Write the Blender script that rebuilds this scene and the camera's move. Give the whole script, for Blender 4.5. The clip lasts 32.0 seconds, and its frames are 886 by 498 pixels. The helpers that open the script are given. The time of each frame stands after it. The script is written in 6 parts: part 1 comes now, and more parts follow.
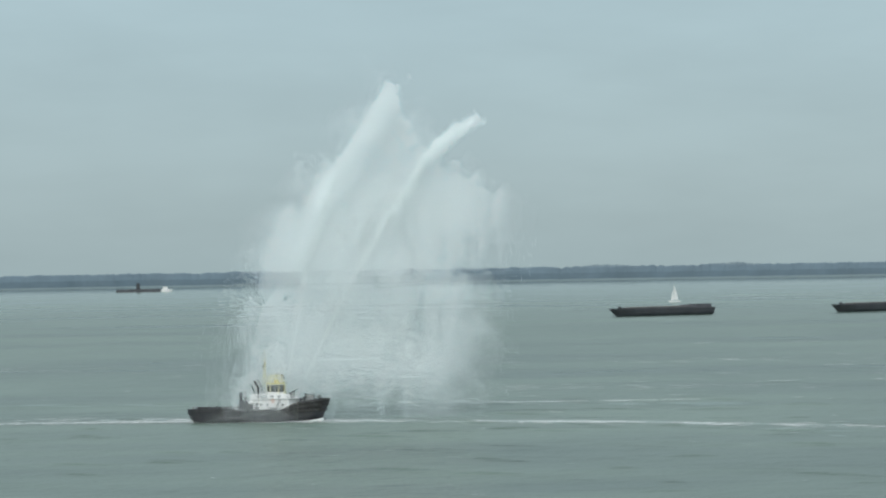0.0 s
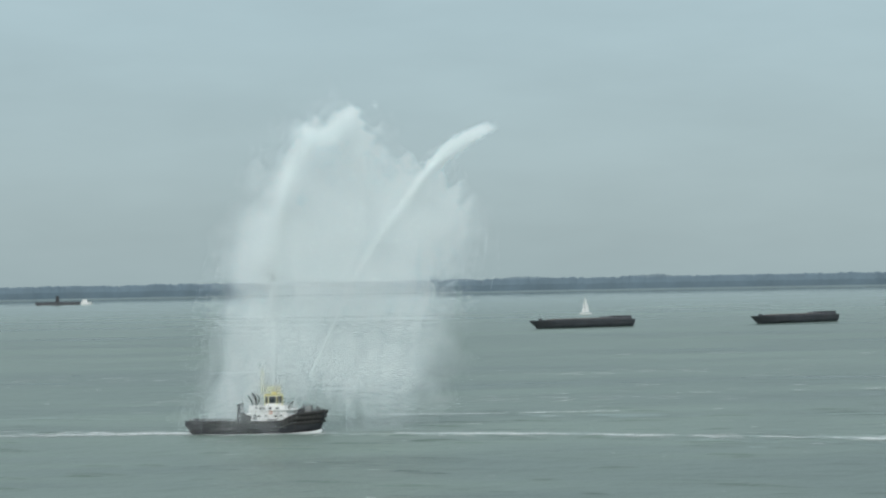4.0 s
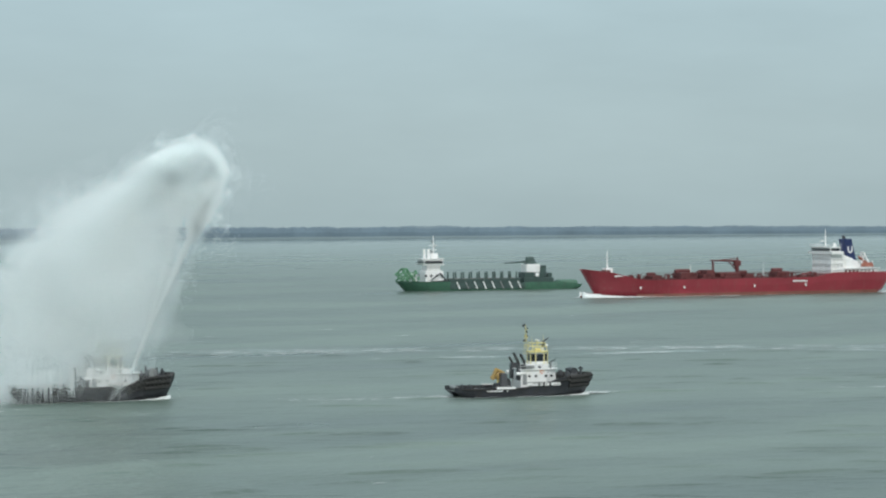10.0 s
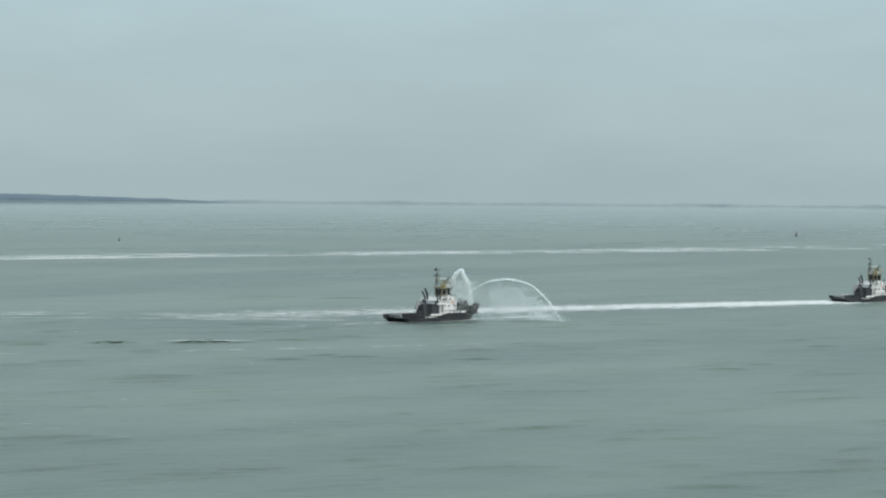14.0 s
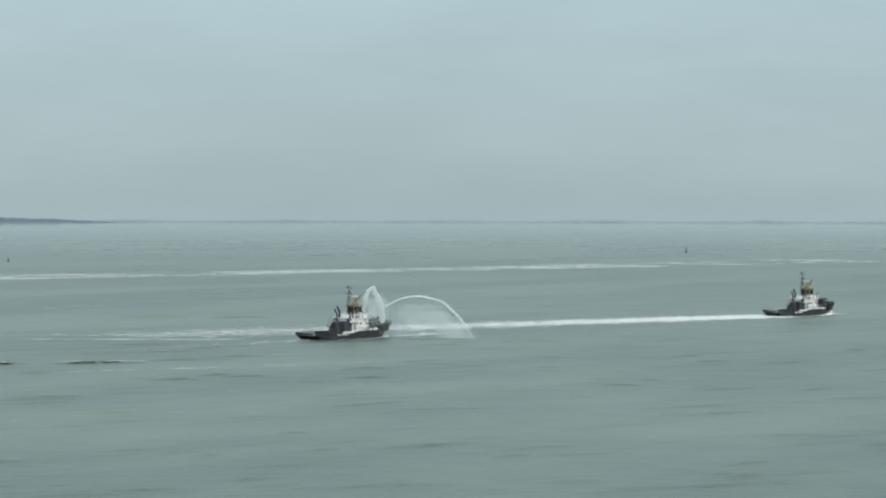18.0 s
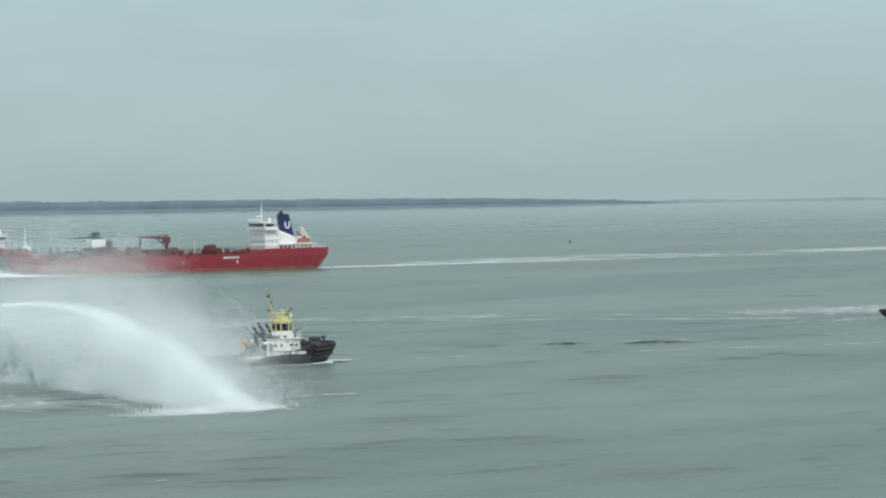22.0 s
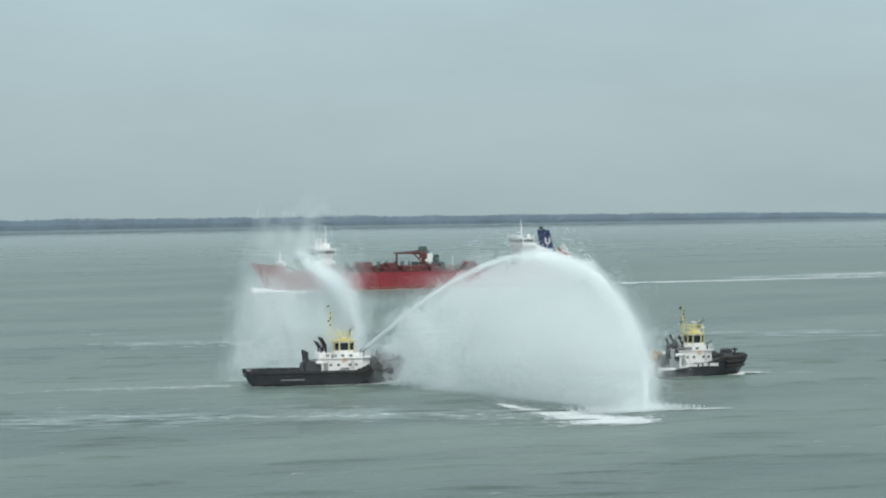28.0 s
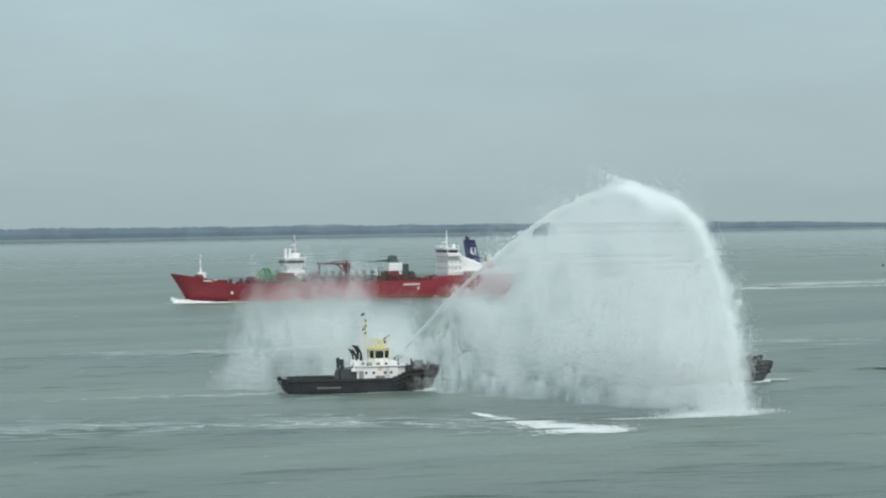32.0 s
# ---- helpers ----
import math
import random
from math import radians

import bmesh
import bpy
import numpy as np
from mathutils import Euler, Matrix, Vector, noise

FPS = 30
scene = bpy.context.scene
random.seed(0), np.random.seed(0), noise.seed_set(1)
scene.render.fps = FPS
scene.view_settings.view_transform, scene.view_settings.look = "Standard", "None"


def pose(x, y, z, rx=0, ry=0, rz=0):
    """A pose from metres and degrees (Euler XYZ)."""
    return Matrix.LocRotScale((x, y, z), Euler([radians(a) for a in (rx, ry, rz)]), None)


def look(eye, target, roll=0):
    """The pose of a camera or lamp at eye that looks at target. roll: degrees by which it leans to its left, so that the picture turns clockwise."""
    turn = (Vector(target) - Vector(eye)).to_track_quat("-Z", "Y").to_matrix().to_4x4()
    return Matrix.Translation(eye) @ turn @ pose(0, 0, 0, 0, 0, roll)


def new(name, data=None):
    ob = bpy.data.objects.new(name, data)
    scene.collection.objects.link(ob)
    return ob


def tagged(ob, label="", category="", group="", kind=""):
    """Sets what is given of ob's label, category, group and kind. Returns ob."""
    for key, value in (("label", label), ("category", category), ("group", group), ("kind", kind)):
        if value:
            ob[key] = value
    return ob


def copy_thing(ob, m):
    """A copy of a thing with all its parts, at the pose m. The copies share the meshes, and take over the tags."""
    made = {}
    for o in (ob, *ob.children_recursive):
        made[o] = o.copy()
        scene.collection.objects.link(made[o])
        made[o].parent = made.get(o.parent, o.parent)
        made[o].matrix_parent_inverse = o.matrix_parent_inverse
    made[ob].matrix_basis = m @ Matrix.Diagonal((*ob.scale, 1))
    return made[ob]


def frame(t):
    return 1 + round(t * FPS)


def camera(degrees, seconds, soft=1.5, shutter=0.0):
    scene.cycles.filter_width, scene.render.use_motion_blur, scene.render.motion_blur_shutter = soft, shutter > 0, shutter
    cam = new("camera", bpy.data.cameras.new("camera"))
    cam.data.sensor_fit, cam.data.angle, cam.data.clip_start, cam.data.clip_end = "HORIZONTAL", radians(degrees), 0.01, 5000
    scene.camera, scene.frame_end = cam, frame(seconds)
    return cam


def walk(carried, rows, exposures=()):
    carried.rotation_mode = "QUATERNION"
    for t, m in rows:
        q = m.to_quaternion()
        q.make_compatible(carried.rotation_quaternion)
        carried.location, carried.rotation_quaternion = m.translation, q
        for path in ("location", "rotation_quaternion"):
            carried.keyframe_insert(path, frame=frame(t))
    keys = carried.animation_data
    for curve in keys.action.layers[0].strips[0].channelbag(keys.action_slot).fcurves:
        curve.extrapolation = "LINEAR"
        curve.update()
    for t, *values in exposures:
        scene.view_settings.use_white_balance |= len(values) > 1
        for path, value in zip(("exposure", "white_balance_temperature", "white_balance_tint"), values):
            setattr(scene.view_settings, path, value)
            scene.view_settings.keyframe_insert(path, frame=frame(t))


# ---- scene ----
EYE = Vector((0, 0, 33))


def view(azimuth, pitch, roll):
    """A look from the window: degrees clockwise from +y, degrees up, lean."""
    a, p = radians(azimuth), radians(pitch)
    way = Vector((math.sin(a) * math.cos(p), math.cos(a) * math.cos(p), math.sin(p)))
    return look(EYE, EYE + way * 100, roll)


cam = camera(19.45, 32.0, soft=2.2)
walk(cam, [
    (0.0, view(0.000, 0.345, -0.946)),
    (0.5, view(0.015, 0.309, -1.006)),
    (1.0, view(-0.074, 0.255, -1.028)),
    (1.5, view(-0.093, 0.235, -1.016)),
    (2.0, view(0.089, 0.323, -0.977)),
    (2.5, view(0.521, 0.561, -0.931)),
    (4.5, view(2.515, 0.578, -1.087)),
    (5.0, view(3.644, 0.513, -1.163)),
    (5.5, view(5.244, 0.449, -1.216)),
    (6.0, view(7.739, 0.435, -1.207)),
    (6.5, view(11.387, 0.489, -1.182)),
    (7.0, view(14.991, 0.434, -1.162)),
    (7.5, view(18.369, 0.328, -1.125)),
    (8.0, view(21.639, 0.305, -1.030)),
    (8.5, view(24.285, 0.176, -0.873)),
    (9.0, view(26.485, -0.070, -0.662)),
    (9.5, view(29.270, -0.298, -0.561)),
    (10.0, view(32.486, -0.652, -0.490)),
    (10.5, view(35.446, -0.854, -0.368)),
    (11.0, view(38.650, -0.901, -0.116)),
    (11.5, view(41.730, -1.029, 0.122)),
    (12.0, view(44.158, -1.087, 0.212)),
    (12.5, view(46.028, -1.103, 0.203)),
    (13.0, view(47.838, -1.262, 0.187)),
    (13.5, view(49.686, -1.395, 0.325)),
    (14.0, view(51.663, -1.382, 0.456)),
    (14.5, view(53.122, -1.328, 0.480)),
    (15.0, view(53.680, -1.248, 0.393)),
    (15.5, view(53.944, -1.143, 0.274)),
    (17.5, view(53.952, -0.973, 0.131)),
    (18.0, view(54.068, -0.971, 0.086)),
    (18.5, view(54.120, -0.889, -0.002)),
    (19.0, view(53.913, -0.876, -0.112)),
    (19.5, view(53.345, -0.993, -0.268)),
    (20.0, view(52.235, -1.143, -0.434)),
    (20.5, view(50.643, -1.170, -0.595)),
    (21.0, view(48.178, -1.154, -0.737)),
    (21.5, view(44.904, -1.236, -0.854)),
    (22.0, view(41.701, -1.345, -0.900)),
    (22.5, view(39.067, -1.378, -0.858)),
    (23.0, view(36.821, -1.309, -0.789)),
    (23.5, view(35.117, -1.177, -0.837)),
    (24.0, view(34.335, -1.037, -0.854)),
    (24.5, view(34.111, -0.989, -0.876)),
    (25.0, view(34.178, -0.962, -0.917)),
    (25.5, view(34.316, -0.960, -0.965)),
    (27.5, view(34.230, -0.976, -0.988)),
    (28.0, view(34.315, -0.914, -0.928)),
    (28.5, view(34.384, -0.752, -0.855)),
    (29.0, view(34.442, -0.623, -0.811)),
    (29.5, view(34.584, -0.684, -0.805)),
    (30.0, view(34.525, -0.768, -0.832)),
    (30.5, view(34.563, -0.748, -0.864)),
    (31.0, view(34.935, -0.676, -0.895)),
    (31.5, view(35.068, -0.667, -0.927)),
    (32.0, view(34.867, -0.720, -0.945)),
], exposures=((0, -0.06), (7, -0.10), (9, 0.0), (12, 0.06), (21, 0.05), (24, 0.07), (28, 0.03), (32, 0.0)))

# ---- light: an overcast sky, brighter overhead, and a veiled sun behind the viewer ----
world = bpy.data.worlds.new("overcast")
scene.world = world
world.use_nodes = True
wn, wl = world.node_tree.nodes, world.node_tree.links
wn.clear()
SUN_EL, SUN_AZ = radians(40), radians(200)


def wnode(kind, **values):
    n = wn.new(kind)
    for key, value in values.items():
        n.inputs[key].default_value = value
    return n


w_out, w_bg = wn.new("ShaderNodeOutputWorld"), wn.new("ShaderNodeBackground")
w_sky = wn.new("ShaderNodeTexSky")
w_sky.sky_type, w_sky.sun_disc, w_sky.sun_elevation, w_sky.sun_rotation = "NISHITA", False, SUN_EL, SUN_AZ
w_co = wn.new("ShaderNodeTexCoord")
w_xyz = wn.new("ShaderNodeSeparateXYZ")
wl.new(w_co.outputs["Generated"], w_xyz.inputs[0])
w_ramp = wn.new("ShaderNodeValToRGB")
wl.new(w_xyz.outputs["Z"], w_ramp.inputs[0])
el = w_ramp.color_ramp.elements
el[0].position, el[0].color = 0.0, (0.336, 0.436, 0.460, 1)
el[1].position, el[1].color = 1.0, (0.80, 0.90, 0.95, 1)
for at, col in ((0.035, (0.362, 0.470, 0.500, 1)), (0.10, (0.402, 0.535, 0.580, 1)), (0.4, (0.58, 0.69, 0.74, 1))):
    e = el.new(at)
    e.color = col
w_map = wn.new("ShaderNodeMapping")
w_map.inputs["Scale"].default_value = (9, 9, 34)
wl.new(w_co.outputs["Generated"], w_map.inputs[0])
w_noise = wnode("ShaderNodeTexNoise", Scale=1.0, Detail=5.0, Roughness=0.55)
wl.new(w_map.outputs[0], w_noise.inputs["Vector"])
w_range = wn.new("ShaderNodeMapRange")
for i, v in ((1, 0.3), (2, 0.7), (3, 0.955), (4, 1.05)):
    w_range.inputs[i].default_value = v
wl.new(w_noise.outputs["Fac"], w_range.inputs[0])
w_mul = wn.new("ShaderNodeVectorMath")
w_mul.operation = "MULTIPLY"
wl.new(w_ramp.outputs[0], w_mul.inputs[0])
wl.new(w_range.outputs[0], w_mul.inputs[1])
w_blue = wn.new("ShaderNodeVectorMath")
w_blue.operation = "MULTIPLY_ADD"
w_blue.inputs[1].default_value = (0.006, 0.006, 0.006)
wl.new(w_sky.outputs[0], w_blue.inputs[0])
wl.new(w_mul.outputs[0], w_blue.inputs[2])
wl.new(w_blue.outputs[0], w_bg.inputs[0])
w_bg.inputs[1].default_value = 1.0
wl.new(w_bg.outputs[0], w_out.inputs[0])

sun = new("sun", bpy.data.lights.new("sun", "SUN"))
sun.data.energy, sun.data.angle, sun.data.color = 1.5, radians(18), (1.0, 0.96, 0.9)
sun.matrix_world = look((0, 0, 0), (-math.sin(SUN_AZ) * math.cos(SUN_EL), -math.cos(SUN_AZ) * math.cos(SUN_EL), -math.sin(SUN_EL)))


# ---- materials ----
def material(name, colour, rough=0.55, metal=0.0, vary=0.25, size=2.0, fine=12.0, bump=0.0, stain=None):
    """Principled surface with patches at size metres, grain at 1/fine metres, and streaks of a stain colour."""
    m = bpy.data.materials.new(name)
    m.use_nodes = True
    n, l = m.node_tree.nodes, m.node_tree.links
    b = n["Principled BSDF"]
    b.inputs["Roughness"].default_value, b.inputs["Metallic"].default_value = rough, metal
    co = n.new("ShaderNodeTexCoord")
    big = n.new("ShaderNodeTexNoise")
    big.inputs["Scale"].default_value, big.inputs["Detail"].default_value = 1 / size, 4
    small = n.new("ShaderNodeTexNoise")
    small.inputs["Scale"].default_value, small.inputs["Detail"].default_value = fine, 3
    l.new(co.outputs["Object"], big.inputs["Vector"])
    l.new(co.outputs["Object"], small.inputs["Vector"])
    both = n.new("ShaderNodeMath")
    both.operation = "MULTIPLY_ADD"
    both.inputs[1].default_value = 0.35
    l.new(small.outputs["Fac"], both.inputs[0])
    l.new(big.outputs["Fac"], both.inputs[2])
    lift = n.new("ShaderNodeMapRange")
    for i, v in ((1, 0.4), (2, 0.95), (3, 1 - vary), (4, 1 + vary)):
        lift.inputs[i].default_value = v
    l.new(both.outputs[0], lift.inputs[0])
    mul = n.new("ShaderNodeVectorMath")
    mul.operation = "MULTIPLY"
    mul.inputs[0].default_value = colour
    l.new(lift.outputs[0], mul.inputs[1])
    last = mul.outputs[0]
    if stain:
        mp = n.new("ShaderNodeMapping")
        mp.inputs["Scale"].default_value = (1.6, 1.6, 0.25)
        l.new(co.outputs["Object"], mp.inputs[0])
        st = n.new("ShaderNodeTexNoise")
        st.inputs["Scale"].default_value, st.inputs["Detail"].default_value = 0.7, 5
        l.new(mp.outputs[0], st.inputs["Vector"])
        rg = n.new("ShaderNodeMapRange")
        for i, v in ((1, 0.52), (2, 0.72), (3, 0.0), (4, 0.7)):
            rg.inputs[i].default_value = v
        l.new(st.outputs["Fac"], rg.inputs[0])
        mx = n.new("ShaderNodeMix")
        mx.data_type = "RGBA"
        l.new(rg.outputs[0], mx.inputs[0])
        l.new(last, mx.inputs[6])
        mx.inputs[7].default_value = (*stain, 1)
        last = mx.outputs[2]
    l.new(last, b.inputs["Base Color"])
    if bump:
        bp = n.new("ShaderNodeBump")
        bp.inputs["Strength"].default_value, bp.inputs["Distance"].default_value = bump, 0.05
        l.new(small.outputs["Fac"], bp.inputs["Height"])
        l.new(bp.outputs[0], b.inputs["Normal"])
    return m


def water_material():
    """Silty estuary water: wind waves at three sizes, with rougher and smoother streaks."""
    m = bpy.data.materials.new("estuary_water")
    m.use_nodes = True
    n, l = m.node_tree.nodes, m.node_tree.links
    b = n["Principled BSDF"]
    co = n.new("ShaderNodeTexCoord")

    def noise_of(scale, detail, stretch, turn):
        mp = n.new("ShaderNodeMapping")
        mp.inputs["Rotation"].default_value = (0, 0, radians(turn))
        mp.inputs["Scale"].default_value = (scale, scale * stretch, scale)
        l.new(co.outputs["Object"], mp.inputs[0])
        t = n.new("ShaderNodeTexNoise")
        t.inputs["Scale"].default_value, t.inputs["Detail"].default_value = 1.0, detail
        l.new(mp.outputs[0], t.inputs["Vector"])
        return t.outputs["Fac"]

    streak = noise_of(0.004, 5, 3.2, 22)
    patch = noise_of(0.02, 4, 2.5, 30)
    add = n.new("ShaderNodeMath")
    add.operation = "MULTIPLY_ADD"
    add.inputs[1].default_value = 0.5
    l.new(patch, add.inputs[0])
    l.new(streak, add.inputs[2])
    ramp = n.new("ShaderNodeValToRGB")
    ramp.color_ramp.elements[0].position, ramp.color_ramp.elements[0].color = 0.60, (0.062, 0.098, 0.079, 1)
    ramp.color_ramp.elements[1].position, ramp.color_ramp.elements[1].color = 0.88, (0.158, 0.214, 0.182, 1)
    l.new(add.outputs[0], ramp.inputs[0])
    l.new(ramp.outputs[0], b.inputs["Base Color"])
    rg = n.new("ShaderNodeMapRange")
    for i, v in ((1, 0.5), (2, 1.0), (3, 0.26), (4, 0.44)):
        rg.inputs[i].default_value = v
    l.new(add.outputs[0], rg.inputs[0])
    b.inputs["IOR"].default_value = 1.33
    # bump and roughness fade away from the viewer's origin, adding sheen to far water
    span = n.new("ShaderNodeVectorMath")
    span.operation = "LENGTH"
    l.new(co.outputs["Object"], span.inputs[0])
    far_fade = n.new("ShaderNodeMapRange")
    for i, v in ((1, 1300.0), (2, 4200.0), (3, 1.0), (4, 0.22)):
        far_fade.inputs[i].default_value = v
    l.new(span.outputs["Value"], far_fade.inputs[0])
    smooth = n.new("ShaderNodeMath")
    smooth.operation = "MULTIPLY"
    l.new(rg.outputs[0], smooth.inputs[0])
    l.new(far_fade.outputs[0], smooth.inputs[1])
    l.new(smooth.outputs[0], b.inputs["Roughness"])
    normal = None
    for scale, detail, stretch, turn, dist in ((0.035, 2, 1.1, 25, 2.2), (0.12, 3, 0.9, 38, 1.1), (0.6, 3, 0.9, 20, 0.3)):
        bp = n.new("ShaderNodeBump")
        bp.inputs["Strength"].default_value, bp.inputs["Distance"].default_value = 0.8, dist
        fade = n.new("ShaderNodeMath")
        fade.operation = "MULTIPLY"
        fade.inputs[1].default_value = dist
        l.new(far_fade.outputs[0], fade.inputs[0])
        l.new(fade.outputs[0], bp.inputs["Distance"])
        l.new(noise_of(scale, detail, stretch, turn), bp.inputs["Height"])
        if normal:
            l.new(normal, bp.inputs["Normal"])
        normal = bp.outputs[0]
    l.new(normal, b.inputs["Normal"])
    return m


def spray_material(name):
    """Clouds of fine drops: they take light from the whole upper sky and scatter it to every side."""
    m = bpy.data.materials.new(name)
    m.use_nodes = True
    n, l = m.node_tree.nodes, m.node_tree.links
    n.remove(n["Principled BSDF"])
    d, t, both = n.new("ShaderNodeBsdfDiffuse"), n.new("ShaderNodeBsdfTranslucent"), n.new("ShaderNodeAddShader")
    for shader, up in ((d, 1.0), (t, -1.0)):
        shader.inputs["Color"].default_value = (0.87, 0.93, 0.93, 1)
        way = n.new("ShaderNodeCombineXYZ")
        for i, v in enumerate((0.0, -0.17, 0.985)):
            way.inputs[i].default_value = v * up
        l.new(way.outputs[0], shader.inputs["Normal"])
        l.new(shader.outputs[0], both.inputs[0 if up > 0 else 1])
    l.new(both.outputs[0], n["Material Output"].inputs[0])
    return m


WATER, SPRAY = water_material(), spray_material("white_spray")
FOAM = material("sea_foam", (0.80, 0.84, 0.83), 0.7, vary=0.12, size=3)
PALE = material("aerated_water", (0.185, 0.255, 0.230), 0.33, vary=0.22, size=5, fine=1.5, bump=0.5)
# distance haze is mixed into the base colours of woods and far land
TREES = material("hazed_far_woods", (0.124, 0.176, 0.212), 0.9, vary=0.15, size=60, fine=0.08)
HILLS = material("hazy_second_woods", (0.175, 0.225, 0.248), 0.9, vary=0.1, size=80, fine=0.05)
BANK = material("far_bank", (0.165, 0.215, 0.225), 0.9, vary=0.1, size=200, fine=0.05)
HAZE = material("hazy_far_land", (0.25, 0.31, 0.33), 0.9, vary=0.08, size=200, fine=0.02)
BLACK = material("black_hull_paint", (0.036, 0.038, 0.045), 0.42, vary=0.4, stain=(0.05, 0.045, 0.04))
RUBBER = material("black_rubber", (0.032, 0.031, 0.030), 0.85, vary=0.4, size=0.8)
WORN = material("weathered_tyre_rubber", (0.045, 0.045, 0.043), 0.9, vary=0.45, size=0.5, stain=(0.08, 0.078, 0.07))
WHITE = material("white_ship_paint", (0.87, 0.87, 0.86), 0.4, vary=0.05, stain=(0.72, 0.69, 0.62))
BUFF = material("yellow_buff_paint", (0.78, 0.69, 0.31), 0.45, vary=0.12)
OCHRE = material("dull_ochre_paint", (0.30, 0.25, 0.13), 0.5, vary=0.2)
DECK = material("green_grey_deck", (0.12, 0.15, 0.13), 0.75, vary=0.3)
DARK = material("dark_grey_steel", (0.058, 0.062, 0.068), 0.5, metal=0.3, vary=0.3)
GREY = material("grey_steel", (0.28, 0.29, 0.29), 0.5, metal=0.2, vary=0.25)
PANE = material("dark_window_glass", (0.02, 0.025, 0.03), 0.08, vary=0.1)
RED = material("red_hull_paint", (0.30, 0.038, 0.053), 0.5, vary=0.2, size=9, stain=(0.27, 0.075, 0.075))
OXIDE = material("oxide_red_deck", (0.125, 0.032, 0.032), 0.7, vary=0.3)
RUST = material("brown_boot_topping", (0.19, 0.075, 0.055), 0.7, vary=0.3, size=5)
BLUE = material("navy_blue_paint", (0.015, 0.028, 0.10), 0.45, vary=0.15)
GREEN = material("green_hull_paint", (0.062, 0.160, 0.105), 0.55, vary=0.25, stain=(0.08, 0.13, 0.10))
MOSS = material("dark_green_steel", (0.045, 0.080, 0.073), 0.55, vary=0.3)
MUSTARD = material("ochre_paint", (0.40, 0.27, 0.09), 0.55, vary=0.2)
PALEGREEN = material("pale_green_steel", (0.10, 0.25, 0.14), 0.55, vary=0.3)
LIFEBOAT = material("faded_red_lifeboat", (0.36, 0.13, 0.09), 0.5, vary=0.3, size=1.5)
ORANGE = material("orange_paint", (0.62, 0.20, 0.05), 0.5, vary=0.15)
BROWN = material("weathered_barge_steel", (0.082, 0.088, 0.100), 0.7, vary=0.35, size=6, stain=(0.115, 0.095, 0.085))
CARGO = material("grey_cargo_heap", (0.13, 0.115, 0.10), 0.95, vary=0.35, size=3, bump=0.6)
SAIL = material("white_sailcloth", (0.82, 0.83, 0.82), 0.8, vary=0.04)


# ---- mesh helpers ----
def part(name, bm, mat, parent=None, label="", smooth=False):
    """Links a bmesh as one mesh object under a thing or a part."""
    me = bpy.data.meshes.new(name)
    bmesh.ops.recalc_face_normals(bm, faces=bm.faces)
    bm.to_mesh(me)
    bm.free()
    me.materials.append(mat)
    if smooth:
        me.polygons.foreach_set("use_smooth", [True] * len(me.polygons))
    return again(name, me, parent, label)


def again(name, me, parent=None, label="", m=None):
    """One more object on the same mesh."""
    ob = new(name, me)
    if parent:
        ob.parent = parent
    if m is not None:
        ob.matrix_basis = m
    return tagged(ob, label)


def thing(name, label, category, group="", kind=""):
    return tagged(new(name), label, category, group, kind)


def box(x0, x1, y0, y1, z0, z1, bm=None, bevel=0.0, top=1.0, lean=0.0):
    """A box with an optional tapered, leaning top."""
    bm = bm or bmesh.new()
    cx, cy = (x0 + x1) / 2, (y0 + y1) / 2
    lo = [bm.verts.new((x, y, z0)) for x, y in ((x0, y0), (x1, y0), (x1, y1), (x0, y1))]
    hi = [bm.verts.new((cx + (x - cx) * top + lean, cy + (y - cy) * top, z1)) for x, y in ((x0, y0), (x1, y0), (x1, y1), (x0, y1))]
    fs = [bm.faces.new(lo[::-1]), bm.faces.new(hi)] + [bm.faces.new((lo[i], lo[(i + 1) % 4], hi[(i + 1) % 4], hi[i])) for i in range(4)]
    if bevel:
        es = list({e for f in fs for e in f.edges})
        bmesh.ops.bevel(bm, geom=es, offset=bevel, segments=1, affect="EDGES")
    return bm


def rod(p, q, r, bm=None, sides=6, r2=None):
    """A round bar from p to q."""
    bm = bm or bmesh.new()
    p, q = Vector(p), Vector(q)
    turn = (q - p).to_track_quat("Z", "Y")
    rings = []
    for c, rad in ((p, r), (q, r if r2 is None else r2)):
        rings.append([bm.verts.new(c + turn @ Vector((rad * math.cos(k * math.tau / sides), rad * math.sin(k * math.tau / sides), 0))) for k in range(sides)])
    bm.faces.new(rings[0][::-1])
    bm.faces.new(rings[1])
    for k in range(sides):
        bm.faces.new((rings[0][k], rings[0][(k + 1) % sides], rings[1][(k + 1) % sides], rings[1][k]))
    return bm


def prism(pts, z0, z1, bm=None, scale=1.0, shift=0.0):
    """A column over an outline in plan, its top scaled and shifted forwards."""
    bm = bm or bmesh.new()
    cx, cy = sum(p[0] for p in pts) / len(pts), sum(p[1] for p in pts) / len(pts)
    lo = [bm.verts.new((x, y, z0)) for x, y in pts]
    hi = [bm.verts.new((cx + (x - cx) * scale + shift, cy + (y - cy) * scale, z1)) for x, y in pts]
    bm.faces.new(lo[::-1])
    bm.faces.new(hi)
    k = len(pts)
    for i in range(k):
        bm.faces.new((lo[i], lo[(i + 1) % k], hi[(i + 1) % k], hi[i]))
    return bm


